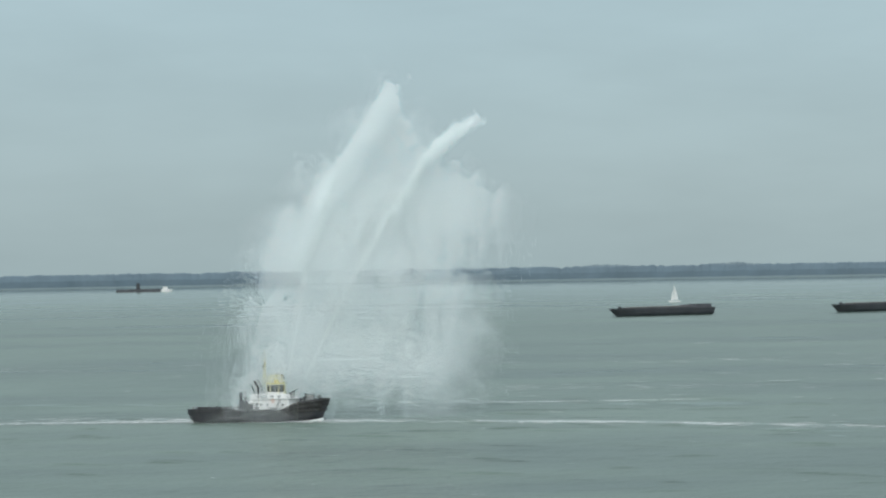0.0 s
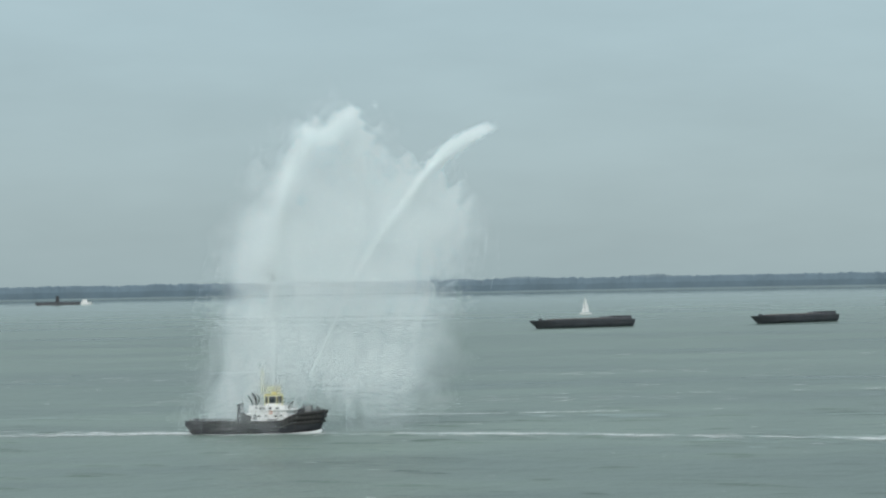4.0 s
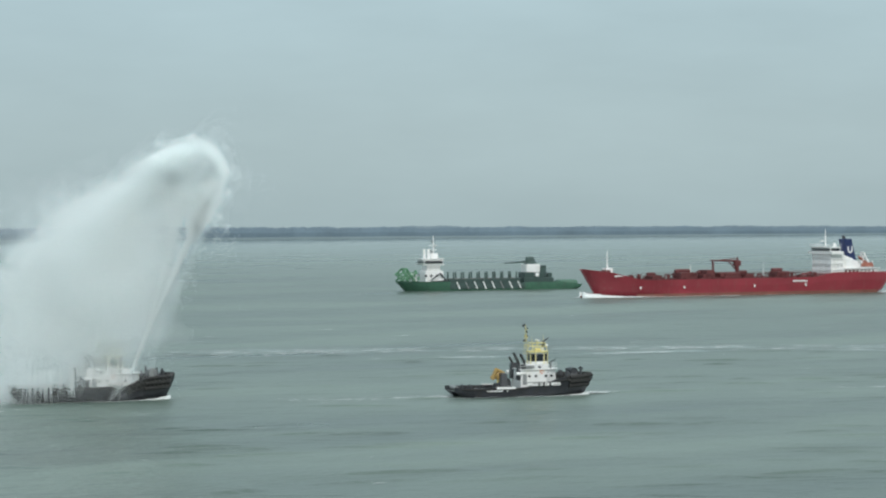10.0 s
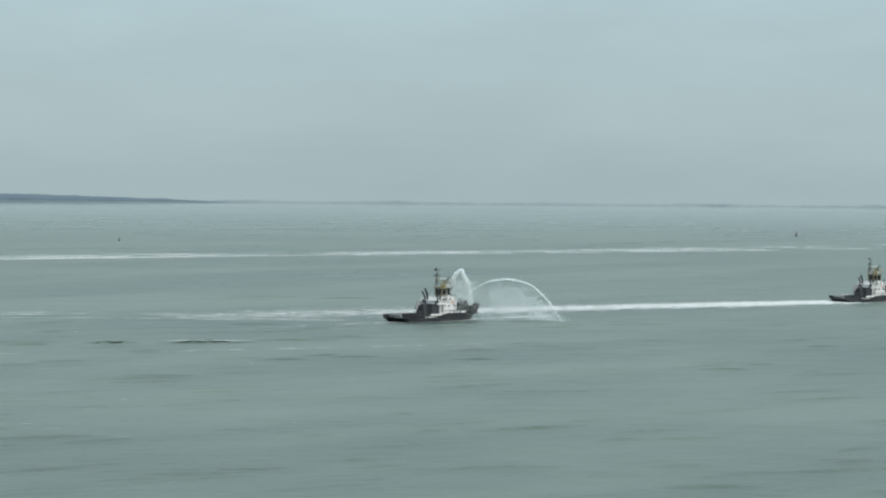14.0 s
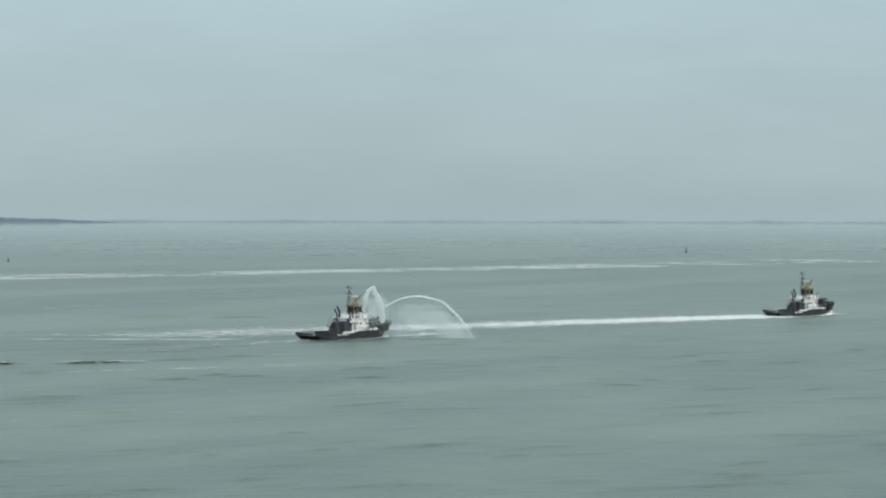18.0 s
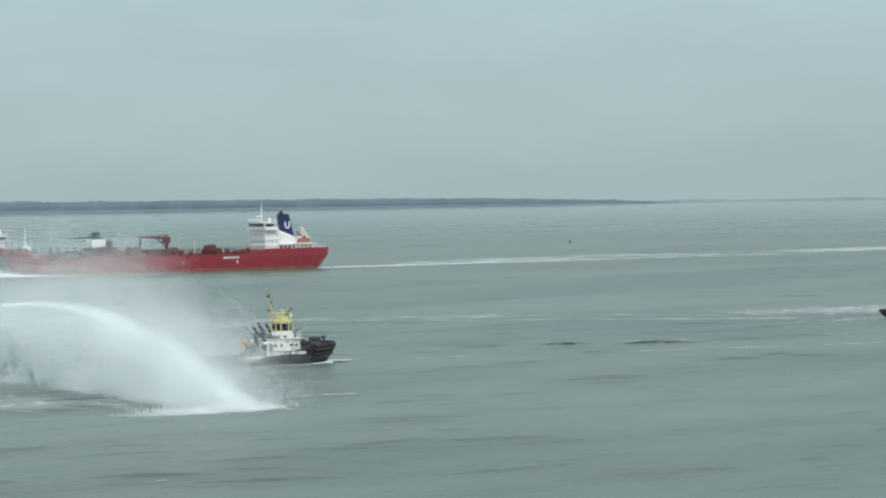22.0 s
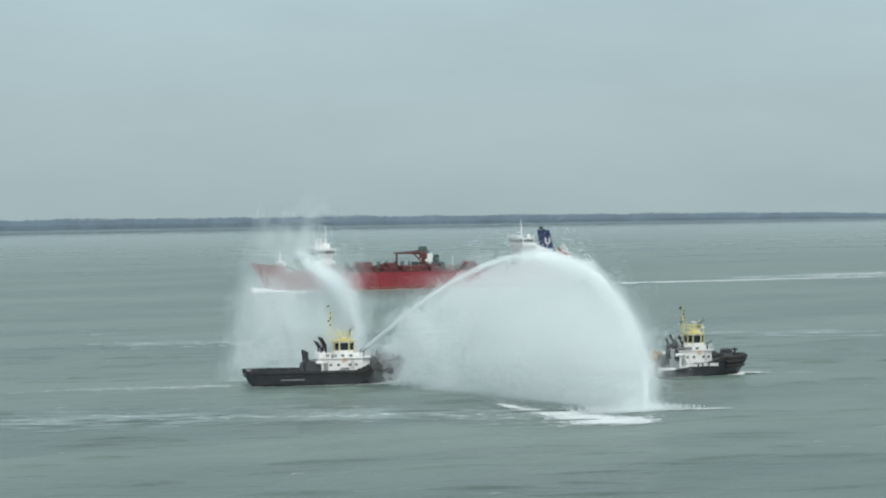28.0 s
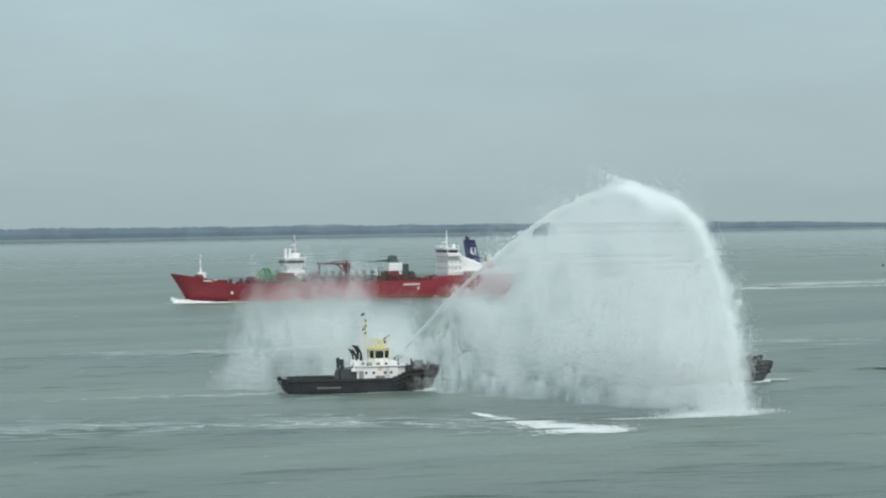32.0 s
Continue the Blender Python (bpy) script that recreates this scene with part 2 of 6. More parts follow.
def loft(rings, bm=None):
    """A skin over closed rings of equal count, capped at both ends."""
    bm = bm or bmesh.new()
    vs = [[bm.verts.new(p) for p in ring] for ring in rings]
    k = len(vs[0])
    for a, b in zip(vs, vs[1:]):
        for i in range(k):
            bm.faces.new((a[i], a[(i + 1) % k], b[(i + 1) % k], b[i]))
    bm.faces.new(vs[0][::-1])
    bm.faces.new(vs[-1])
    return bm


def sweep(pts, r, sides=6, bm=None):
    """One round bar bent along a line of points."""
    bm = bm or bmesh.new()
    pts = [Vector(v) for v in pts]
    rings = []
    for i, c in enumerate(pts):
        d = (pts[min(i + 1, len(pts) - 1)] - pts[max(i - 1, 0)]).normalized()
        side = d.cross(Vector((0, 0, 1)))
        side = side.normalized() if side.length > 1e-4 else Vector((1, 0, 0))
        up = side.cross(d)
        rings.append([bm.verts.new(c + (side * math.cos(k * math.tau / sides) + up * math.sin(k * math.tau / sides)) * r) for k in range(sides)])
    for a, b in zip(rings, rings[1:]):
        for k in range(sides):
            bm.faces.new((a[k], a[(k + 1) % sides], b[(k + 1) % sides], b[k]))
    bm.faces.new(rings[0][::-1])
    bm.faces.new(rings[-1])
    return bm


def ring_torus(big, small, bm=None, at=(0, 0, 0), n=12, k=6):
    """A tyre lying in the xz plane."""
    bm = bm or bmesh.new()
    v = [[bm.verts.new((at[0] + (big + small * math.cos(b)) * math.cos(a), at[1] + small * math.sin(b), at[2] + (big + small * math.cos(b)) * math.sin(a)))
          for b in (j * math.tau / k for j in range(k))] for a in (i * math.tau / n for i in range(n))]
    for i in range(n):
        for j in range(k):
            bm.faces.new((v[i][j], v[(i + 1) % n][j], v[(i + 1) % n][(j + 1) % k], v[i][(j + 1) % k]))
    return bm


def railing(pts, height, parent, mat, step=2.0, r=0.035, name="railing"):
    """Posts and two rails along a line of points."""
    bm = bmesh.new()
    for p, q in zip(pts, pts[1:]):
        p, q = Vector(p), Vector(q)
        for h in (height, height * 0.55):
            rod(p + Vector((0, 0, h)), q + Vector((0, 0, h)), r, bm, 4)
        count = max(1, int((q - p).length / step))
        for i in range(count + 1):
            c = p.lerp(q, i / count)
            rod(c, c + Vector((0, 0, height)), r, bm, 4)
    return part(name, bm, mat, parent)


def hull_rings(length, beam, sheer, keel, bow_rake, stern_rake, breadth, wall=0.2, deck=0.9, n=26):
    """Closed sections of a hull with a bulwark: sheer(s) and breadth(s) run from stern s=0 to bow s=1."""
    rings = []
    for i in range(n + 1):
        s = i / n
        s = s + 0.04 * math.sin(math.tau * s) * -1
        x, z, h = (s - 0.5) * length, sheer(s), breadth(s) * beam / 2
        fore = max(0.0, (s - 0.72) / 0.28)

        def at(frac, width):
            zz = keel + (z - keel) * frac
            k = (1 - (zz - 0) / z) if z else 0
            return (x - bow_rake * k * fore + stern_rake * max(0.0, k) ** 2.6 * max(0.0, 1 - s / 0.18), width, zz)

        low, mid, high = h * (0.62 - 0.25 * fore), h * (0.90 - 0.30 * fore), h * (0.97 - 0.12 * fore)
        inner = max(h - wall, 0.02)
        side = [at(1, h), at(0.75, high), at(0.4, mid), at(0.12, low)]
        ring = side + [at(0, low * 0.6)] + [at(0, -low * 0.6)] + [(a, -b, c) for a, b, c in side[::-1]]
        top = at(1, 0)
        ring += [(top[0], -inner, z), (top[0], -inner, z - deck), (top[0], inner, z - deck), (top[0], inner, z)]
        rings.append(ring)
    return rings


def crest_strip(line, heights, width, rng):
    """A ridge of white water along a line; it is steep inside and runs out flat."""
    bm = bmesh.new()
    rows = []
    for i, ((x, y), h) in enumerate(zip(line, heights)):
        sgn = 1 if y >= 0 else -1
        w = width * rng.uniform(0.6, 1.2) * (0.4 + 0.6 * h / max(heights))
        rows.append([bm.verts.new(v) for v in ((x, y - sgn * 0.5, -0.3), (x, y - sgn * 0.25, h * rng.uniform(0.5, 0.9)), (x + rng.uniform(-0.2, 0.2), y + sgn * w * 0.25, h * rng.uniform(0.75, 1.1)), (x, y + sgn * w * 0.6, h * 0.35), (x - 0.3, y + sgn * w, 0.02), (x, y + sgn * w * 0.5, -0.3))])
    for a, b in zip(rows, rows[1:]):
        for j in range(6):
            bm.faces.new((a[j], a[(j + 1) % 6], b[(j + 1) % 6], b[j]))
    bm.faces.new(rows[0][::-1])
    bm.faces.new(rows[-1])
    return bm


def foam_patches(name, label, spots, rng, parent=None, z=0.05, category="foam", mat=None):
    """Flat ragged patches of foam. spots: rows of x, y, length, width, heading in radians."""
    spots = np.asarray(spots, float)
    n, k = len(spots), 7
    a = np.linspace(0, math.tau, k, endpoint=False)[None] + rng.uniform(-0.3, 0.3, (n, k))
    r = rng.uniform(0.45, 1.0, (n, k))
    u, v = np.cos(a) * r * spots[:, 2:3] / 2, np.sin(a) * r * spots[:, 3:4] / 2
    c, s = np.cos(spots[:, 4:5]), np.sin(spots[:, 4:5])
    co = np.stack([spots[:, 0:1] + u * c - v * s, spots[:, 1:2] + u * s + v * c, z + rng.uniform(0, 0.03, (n, 1)) + np.zeros((n, k))], 2)
    me = bpy.data.meshes.new(name)
    me.vertices.add(n * k)
    me.vertices.foreach_set("co", co.ravel())
    me.loops.add(n * k)
    me.loops.foreach_set("vertex_index", np.arange(n * k))
    me.polygons.add(n)
    me.polygons.foreach_set("loop_start", np.arange(n) * k)
    me.update(calc_edges=True)
    me.materials.append(mat or FOAM)
    ob = new(name, me)
    if parent:
        ob.parent = parent
        return ob
    return tagged(ob, label, category, kind="stuff")


def trail(points, width, count, rng, long=(1.5, 5.0), wide=(0.3, 1.0), spread=0.5):
    """Spots for foam strewn along a line of points; width at each end."""
    pts = np.asarray(points, float)
    seg = np.linalg.norm(np.diff(pts, axis=0), axis=1)
    at = np.concatenate([[0], np.cumsum(seg)])
    t = rng.uniform(0, 1, count * 3)
    wave = np.array([noise.noise((v * at[-1] / 26.0, pts[0, 0], 0.5)) + 0.6 * noise.noise((v * at[-1] / 7.0, pts[0, 1], 3.5)) for v in t])
    t = t[wave > rng.uniform(-0.35, 0.5, len(t))][:count]
    count = len(t)
    x, y = np.interp(t * at[-1], at, pts[:, 0]), np.interp(t * at[-1], at, pts[:, 1])
    i = np.clip(np.searchsorted(at, t * at[-1]) - 1, 0, len(seg) - 1)
    d = np.diff(pts, axis=0)[i]
    h = np.arctan2(d[:, 1], d[:, 0])
    w = width[0] + (width[1] - width[0]) * t
    off = rng.normal(0, spread, count) * w / 2
    return np.stack([x - np.sin(h) * off, y + np.cos(h) * off, rng.uniform(*long, count), rng.uniform(*wide, count), h + rng.normal(0, 0.15, count)], 1)


def even(count, base, start):
    """Evenly strewn numbers between 0 and 1 (a radical inverse)."""
    k = np.arange(start, start + count)
    out, f = np.zeros(count), 1.0
    while k.any():
        f /= base
        out += f * (k % base)
        k //= base
    return out


BELL_X = np.linspace(-2.3, 2.3, 801)
BELL = np.cumsum(np.exp(-BELL_X ** 2 / 2))
BELL = (BELL - BELL[0]) / (BELL[-1] - BELL[0])


def lattice(count, dims, rng):
    """Points strewn evenly through a unit box, with no clumps or holes."""
    g = {2: 1.32471795724, 3: 1.22074408460}[dims]
    k = np.arange(1, count + 1)[:, None]
    jitter = rng.uniform(-0.5, 0.5, (count, dims)) * count ** (-1.0 / dims)
    return (rng.uniform(0, 1, dims)[None] + k * np.array([g ** -(j + 1) for j in range(dims)])[None] + jitter) % 1.0


def bell(u):
    """Evenly strewn numbers turned into a bell curve round 0."""
    return np.interp(u, BELL, BELL_X)


def streaks(name, p, size, stretch, rng, mat):
    """One mesh of drops drawn out into thin streaks along local z, one at each place."""
    count = len(p)
    s = size * rng.lognormal(0, 0.2, count)
    turn, up = rng.uniform(0, math.tau, count), rng.choice([-1.0, 1.0], count)
    lean = rng.normal(0, 0.08, (count, 2))
    c, q = np.cos(turn), np.sin(turn)
    co = np.empty((count, 3, 3))
    for j, (x, z) in enumerate(((0.0, 0.5), (0.5, -0.5), (-0.5, -0.4))):
        dz = s * z * stretch * up
        co[:, j, 0] = p[:, 0] + s * x * c + dz * lean[:, 0]
        co[:, j, 1] = p[:, 1] + s * x * q + dz * lean[:, 1]
        co[:, j, 2] = p[:, 2] + dz
    me = bpy.data.meshes.new(name)
    me.vertices.add(count * 3)
    me.vertices.foreach_set("co", co.ravel())
    me.loops.add(count * 3)
    me.loops.foreach_set("vertex_index", np.arange(count * 3))
    me.polygons.add(count)
    me.polygons.foreach_set("loop_start", np.arange(count) * 3)
    me.update(calc_edges=True)
    me.materials.append(mat)
    return me


def jet_mesh(name, count, r, half, size, rng):
    """A length of a jet: drops round its axis, half its length to each side, with a lumpy outline."""
    w = lattice(count, 2, rng)
    z, a, phase = (2 * w[:, 0] - 1) * half, rng.uniform(0, math.tau, count), rng.uniform(0, math.tau, 3)
    lump = 1 + 0.22 * np.sin(z * 1.9 + phase[0]) * np.sin(a + phase[1]) + 0.14 * np.sin(z * 4.3 + phase[2])
    d = r * np.abs(bell(w[:, 1])) ** 0.8 * 0.72 * lump
    return streaks(name, np.stack([d * np.cos(a), d * np.sin(a), z], 1), size, 8, rng, SPRAY)


def strand_mesh(name, count, filaments, across, deep, length, size, rng, plain=0.5, soft=1.0):
    """Falling water below z = 0: thicker and thinner filaments that start at different heights, dense at the top, thinning below; plain: the share of even veil between them."""
    x = np.linspace(-3.0 * across, 3.0 * across, 600)
    fx, thick, much = rng.normal(0, across, filaments), soft * across * rng.uniform(0.1, 0.4, filaments), rng.dirichlet(np.full(filaments, 1.3))
    form = plain * np.exp(-(x / across) ** 2 / 2.6) / (across * 2.85)
    for c, s, m in zip(fx, thick, much):
        form += (1 - plain) * m * np.exp(-((x - c) / s) ** 2 / 2) / (s * 2.5066)
    mass = np.cumsum(form)
    w = lattice(count, 2, rng)
    px = np.interp(w[:, 0] * mass[-1], mass, x)
    ph = rng.uniform(0, math.tau, 6)
    start = length * (0.05 + 0.04 * np.sin(px * 2.1 / across + ph[0]) + 0.03 * np.sin(px * 4.7 / across + ph[1]))
    run = length * (0.68 + 0.16 * np.sin(px * 1.7 / across + ph[2]) + 0.10 * np.sin(px * 5.3 / across + ph[3]))
    t = np.linspace(0, 1, 500)
    fall = np.cumsum(t ** 0.25 * (1 - t) ** 0.9 + 1e-6)
    pz = -start - run * np.interp(w[:, 1] * fall[-1], fall, t)
    py = deep * (0.5 * np.sin(px * 1.4 / across + ph[4]) + rng.normal(0, 0.2, count))
    return streaks(name, np.stack([px * (1 - 0.012 * pz), py, pz], 1), size, 6.5, rng, SPRAY)


def tuft_mesh(name, count, lumps, wide, size, rng, tail=2.0):
    """A ragged head of water flung along +z: a few dense lumps with drops trailing behind."""
    c = rng.normal(0, 1, (lumps, 3)) * np.array((wide, wide, wide * 1.9))
    r = wide * rng.uniform(0.4, 0.95, lumps)
    k = rng.choice(lumps, count, p=rng.dirichlet(np.full(lumps, 2.0)))
    p = c[k] + bell(lattice(count, 3, rng)) * r[k][:, None] * 0.9
    p[:, 2] -= np.where(rng.uniform(0, 1, count) < 0.35, rng.exponential(tail, count), 0)
    return streaks(name, p, size, 6, rng, SPRAY)


def haze_mesh(name, count, spread, size, rng):
    """A soft cloud of fine drifting drops, pushed out of round."""
    w = lattice(count, 2, rng)
    p = np.stack([bell(w[:, 0]), rng.normal(0, 1, count), bell(w[:, 1])], 1)
    ph = rng.uniform(0, math.tau, 4)
    p[:, 0] += 0.35 * np.sin(p[:, 2] * 1.9 + ph[0]) + 0.2 * np.sin(p[:, 2] * 4.1 + ph[1])
    p[:, 2] += 0.35 * np.sin(p[:, 0] * 1.7 + ph[2]) + 0.2 * np.sin(p[:, 0] * 3.9 + ph[3])
    return streaks(name, p * np.array(spread), size, 6, rng, SPRAY)


# ---- the setting: water, far shore ----
def disc(name, radius, mat, z=0.0, n=96):
    bm = bmesh.new()
    bm.faces.new([bm.verts.new((radius * math.cos(i * math.tau / n), radius * math.sin(i * math.tau / n), z)) for i in range(n)])
    return part(name, bm, mat)


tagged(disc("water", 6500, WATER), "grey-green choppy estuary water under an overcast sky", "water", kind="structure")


def shore(name, label, a0, a1, radius, height, mat, step, rough, depth=120, base=-0.5):
    """A long low belt of land along an arc of azimuths; height(a) in metres, broken by noise."""
    bm = bmesh.new()
    n = int((a1 - a0) / step)
    rows = []
    for i in range(n + 1):
        a = a0 + (a1 - a0) * i / n
        h = max(0.05, height(a) * (1 + rough * (noise.noise((a * 2.1, 3.0, 0)) * 0.9 + noise.noise((a * 9.0, 7.0, 0)) * 0.6 + noise.noise((a * 31.0, 1.0, 0)) * 0.45)))
        s, c = math.sin(radians(a)), math.cos(radians(a))
        ins = noise.noise((a * 1.3, 9.0, 2.0)) * 25
        rows.append([bm.verts.new((s * r, c * r, z)) for r, z in ((radius + ins, base), (radius + ins + 4, h * 0.55), (radius + ins + 14, h * 0.93), (radius + ins + 26, h), (radius + depth, h * 0.9), (radius + depth, base))])
    for p, q in zip(rows, rows[1:]):
        for j in range(5):
            bm.faces.new((p[j], q[j], q[j + 1], p[j + 1]))
    return tagged(part(name, bm, mat), label, "shore", kind="structure")


def taper(a, pairs):
    return float(np.interp(a, [p[0] for p in pairs], [p[1] for p in pairs]))


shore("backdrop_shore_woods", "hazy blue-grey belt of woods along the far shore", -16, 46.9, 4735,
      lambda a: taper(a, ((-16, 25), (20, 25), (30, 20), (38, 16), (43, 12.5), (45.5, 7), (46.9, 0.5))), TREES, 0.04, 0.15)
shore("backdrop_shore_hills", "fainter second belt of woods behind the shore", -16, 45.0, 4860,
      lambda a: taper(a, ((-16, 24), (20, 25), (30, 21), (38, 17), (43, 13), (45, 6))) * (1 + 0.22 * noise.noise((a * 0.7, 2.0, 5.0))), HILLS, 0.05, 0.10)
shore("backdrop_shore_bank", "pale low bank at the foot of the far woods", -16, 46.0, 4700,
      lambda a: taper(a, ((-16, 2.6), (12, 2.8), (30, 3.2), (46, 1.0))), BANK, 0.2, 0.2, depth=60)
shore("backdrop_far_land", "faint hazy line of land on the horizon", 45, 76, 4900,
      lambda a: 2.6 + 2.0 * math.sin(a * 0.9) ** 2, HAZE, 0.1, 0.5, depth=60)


# ---- tugs ----
def ease(s, a, b):
    f = min(1.0, max(0.0, (s - a) / (b - a)))
    return f * f * (3 - 2 * f)


def sheer_tug(s, aft=2.3):
    if aft > 2.5:
        return aft + 0.2 * max(0, 0.10 - s) * 4 - 0.15 * ease(s, 0.33, 0.41) + 1.3 * ease(s, 0.68, 0.80) + 0.6 * max(0.0, (s - 0.76) / 0.24)
    return aft + 0.5 * max(0, 0.10 - s) * 4 + (2.6 - aft) * ease(s, 0.49, 0.54) + 0.75 * ease(s, 0.63, 0.74) + 0.5 * max(0.0, (s - 0.72) / 0.28)


def breadth_tug(s):
    stern = min(1.0, 0.72 + 0.28 * math.sqrt(min(1.0, s / 0.12)))
    bow = 1.0 if s < 0.66 else math.sqrt(max(0.0, 1 - ((s - 0.66) / 0.36) ** 2.4))
    return stern * max(bow, 0.34)


def windows_round(outline, z0, z1, parent, shift0=0.0, skip=(), inset=0.14, scale=1.0):
    """One dark pane proud of each wall of a column."""
    k = len(outline)
    cx, cy = sum(p[0] for p in outline) / k, sum(p[1] for p in outline) / k
    for i in range(k):
        if i in skip:
            continue
        (x0, y0), (x1, y1) = outline[i], outline[(i + 1) % k]
        d = Vector((x1 - x0, y1 - y0, 0))
        out = Vector((d.y, -d.x, 0)).normalized() * 0.03
        if out.dot(Vector(((x0 + x1) / 2 - cx, (y0 + y1) / 2 - cy, 0))) < 0:
            out = -out
        bm = bmesh.new()
        quad = []
        for z in (z0, z1):
            f = 1 + (scale - 1) * (z - z0) / max(z1 - z0, 0.01)
            for t in ((inset, 1 - inset) if z == z0 else (1 - inset, inset)):
                quad.append(Vector((cx + (x0 + d.x * t - cx) * f, cy + (y0 + d.y * t - cy) * f, z)))
        front = [bm.verts.new(v + out) for v in quad]
        back = [bm.verts.new(v - out) for v in quad]
        bm.faces.new(front)
        bm.faces.new(back[::-1])
        for j in range(4):
            bm.faces.new((front[j], front[(j + 1) % 4], back[(j + 1) % 4], back[j]))
        part("window", bm, PANE, parent)


def word_bars(parent, x0, x1, y, z, high, count, mat):
    """Unreadable writing as a row of plain bars on a vertical side."""
    rnd = random.Random(int(abs(x0 * 31 + z * 7)))
    w = (x1 - x0) / count
    for i in range(count):
        if rnd.random() > 0.12:
            part("letter_bar", box(x0 + i * w + w * 0.12, x0 + (i + 1) * w - w * 0.16, y - 0.02, y + 0.02, z, z + high * rnd.uniform(0.8, 1.0)), mat, parent)


TYRE = None


def make_tug(name, label, length, kind, surge=0.8):
    """A harbour tug, bow towards +x, floating at z = 0. kind: 'escort' with a big winch, 'crane' with a deck crane aft, 'dark' with dark upperworks."""
    global TYRE
    t = thing(name, label, "tugboat", "tugboats in the salute")
    k = length / 30.0
    beam = 10.6 * (1.0 if kind == "escort" else 0.95)
    aft = 2.9 if kind == "escort" else 1.75

    def sheer(s):
        return sheer_tug(s, aft)

    hull = part("hull", loft(hull_rings(length, beam, sheer, -1.4, 1.6, 1.5, breadth_tug, deck=0.8)), BLACK, t, "black-painted steel hull")
    # the deck inside the bulwark
    bm = bmesh.new()
    rows = []
    for i in range(25):
        s = 0.03 + 0.93 * i / 24
        rows.append([bm.verts.new(((s - 0.5) * length, sgn * max(0.1, breadth_tug(s) * beam / 2 - 0.22), sheer(s) - 0.78)) for sgn in (1, -1)])
    for a, b in zip(rows, rows[1:]):
        bm.faces.new((a[0], b[0], b[1], a[1]))
    part("deck", bm, DECK, t, "dull green deck plating")
    # rubber fender bands along the sides
    for sgn in (1, -1):
        pts = [((s - 0.5) * length, sgn * (breadth_tug(s) * beam / 2 * 0.985 + 0.02), min(sheer(s) * 0.84, 2.3 + 1.2 * s)) for s in [i / 24 for i in range(1, 24)]]
        part("fender_strip", sweep(pts, 0.2), RUBBER, hull, "black rubber rubbing strip")
    # bow fender: stacked rubber rolls
    for z in (0.96, 0.74, 0.52):
        pts = []
        for i in range(15):
            s, sgn = 1 - abs(i - 7) / 7 * 0.2, (1 if i < 7 else -1)
            pts.append(((s - 0.5) * length + 0.1 - 1.4 * (1 - z) * (s - 0.72) / 0.28, sgn * breadth_tug(s) * beam / 2 * (0.9 + 0.12 * z) if i != 7 else 0.0, sheer(s) * z))
        part("bow_fender", sweep(pts, 0.36, 8), RUBBER, hull, "thick black rubber bow roll")
    if TYRE is None:
        bm = ring_torus(0.42, 0.17)
        tmp = part("tyre", bm, WORN, t)
        TYRE = tmp.data
        bpy.data.objects.remove(tmp)
    tyres = [0.70 + 0.028 * i for i in range(10)] if kind == "escort" else [0.80 + 0.03 * i for i in range(6)]
    for sgn in (1, -1):
        for s in tyres:
            for z in ((0.88, 0.64) if kind == "escort" else (0.94,)):
                y = breadth_tug(s) * beam / 2 * (0.98 if z > 0.7 else 0.93)
                slope = math.atan2((breadth_tug(s + 0.01) - breadth_tug(s - 0.01)) * beam / 2, 0.02 * length)
                again("tyre", TYRE, hull, "", pose((s - 0.5) * length - 1.0 * (1 - z) * max(0, (s - 0.72) / 0.28), sgn * (y + 0.2), sheer(s) * z, 0, 0, math.degrees(slope) * sgn))
    # deckhouse in two tiers
    dark = kind == "dark"
    front = 8.6 if kind == "escort" else 7.2
    wide = 3.6 if kind == "escort" else 3.3
    low = [(-0.9 * k, -wide), ((front - 1.6) * k, -wide), (front * k, -wide + 1.5), (front * k, wide - 1.5), ((front - 1.6) * k, wide), (-0.9 * k, wide)]
    house = part("deckhouse", prism(low, 0.9, 4.9, scale=0.96, shift=-0.15), WHITE, t, "white-painted deckhouse")
    up = [(0.2 * k, -2.9), ((front - 2.6) * k, -2.9), ((front - 1.5) * k, -1.6), ((front - 1.5) * k, 1.6), ((front - 2.6) * k, 2.9), (0.2 * k, 2.9)]
    part("upper_deckhouse", prism(up, 5.0, 5.75, scale=0.95), WHITE, t)
    part("bridge_deck", prism([(x + (0.25 if x > 3 else -0.25), y * 1.06) for x, y in low], 4.88, 5.02), WHITE, house)
    railing([(-1.1 * k, -wide, 5.0), ((front - 1.6) * k, -wide, 5.0), (front * k, 1.5 - wide, 5.0), (front * k, wide - 1.5, 5.0), ((front - 1.6) * k, wide, 5.0), (-1.1 * k, wide, 5.0)], 0.95, t, WHITE, 1.3, 0.03)
    for x in (0.9, 2.3, 4.4, 5.6):
        for sgn in (1, -1):
            part("porthole", rod((x * k, sgn * (wide - 0.1), 3.7), (x * k, sgn * (wide + 0.03), 3.7), 0.24, sides=10), PANE, house)
    for sgn in (1, -1):
        part("side_door", box(-0.5 * k, 0.35 * k, sgn * wide - 0.05, sgn * wide + 0.05, 2.1, 4.1, bevel=0.03), GREY, house)
        part("white_board", box(0.9 * k, 2.1 * k, sgn * 2.92 - 0.05, sgn * 2.92 + 0.05, 5.1, 5.7), GREY, house)
    if dark:
        part("machinery_house", prism([(-3.4 * k, -3.0), (0.8 * k, -3.2), (0.8 * k, 3.2), (-3.4 * k, 3.0)], 0.9, 4.2, scale=0.9), DARK, t, "dark grey machinery house")
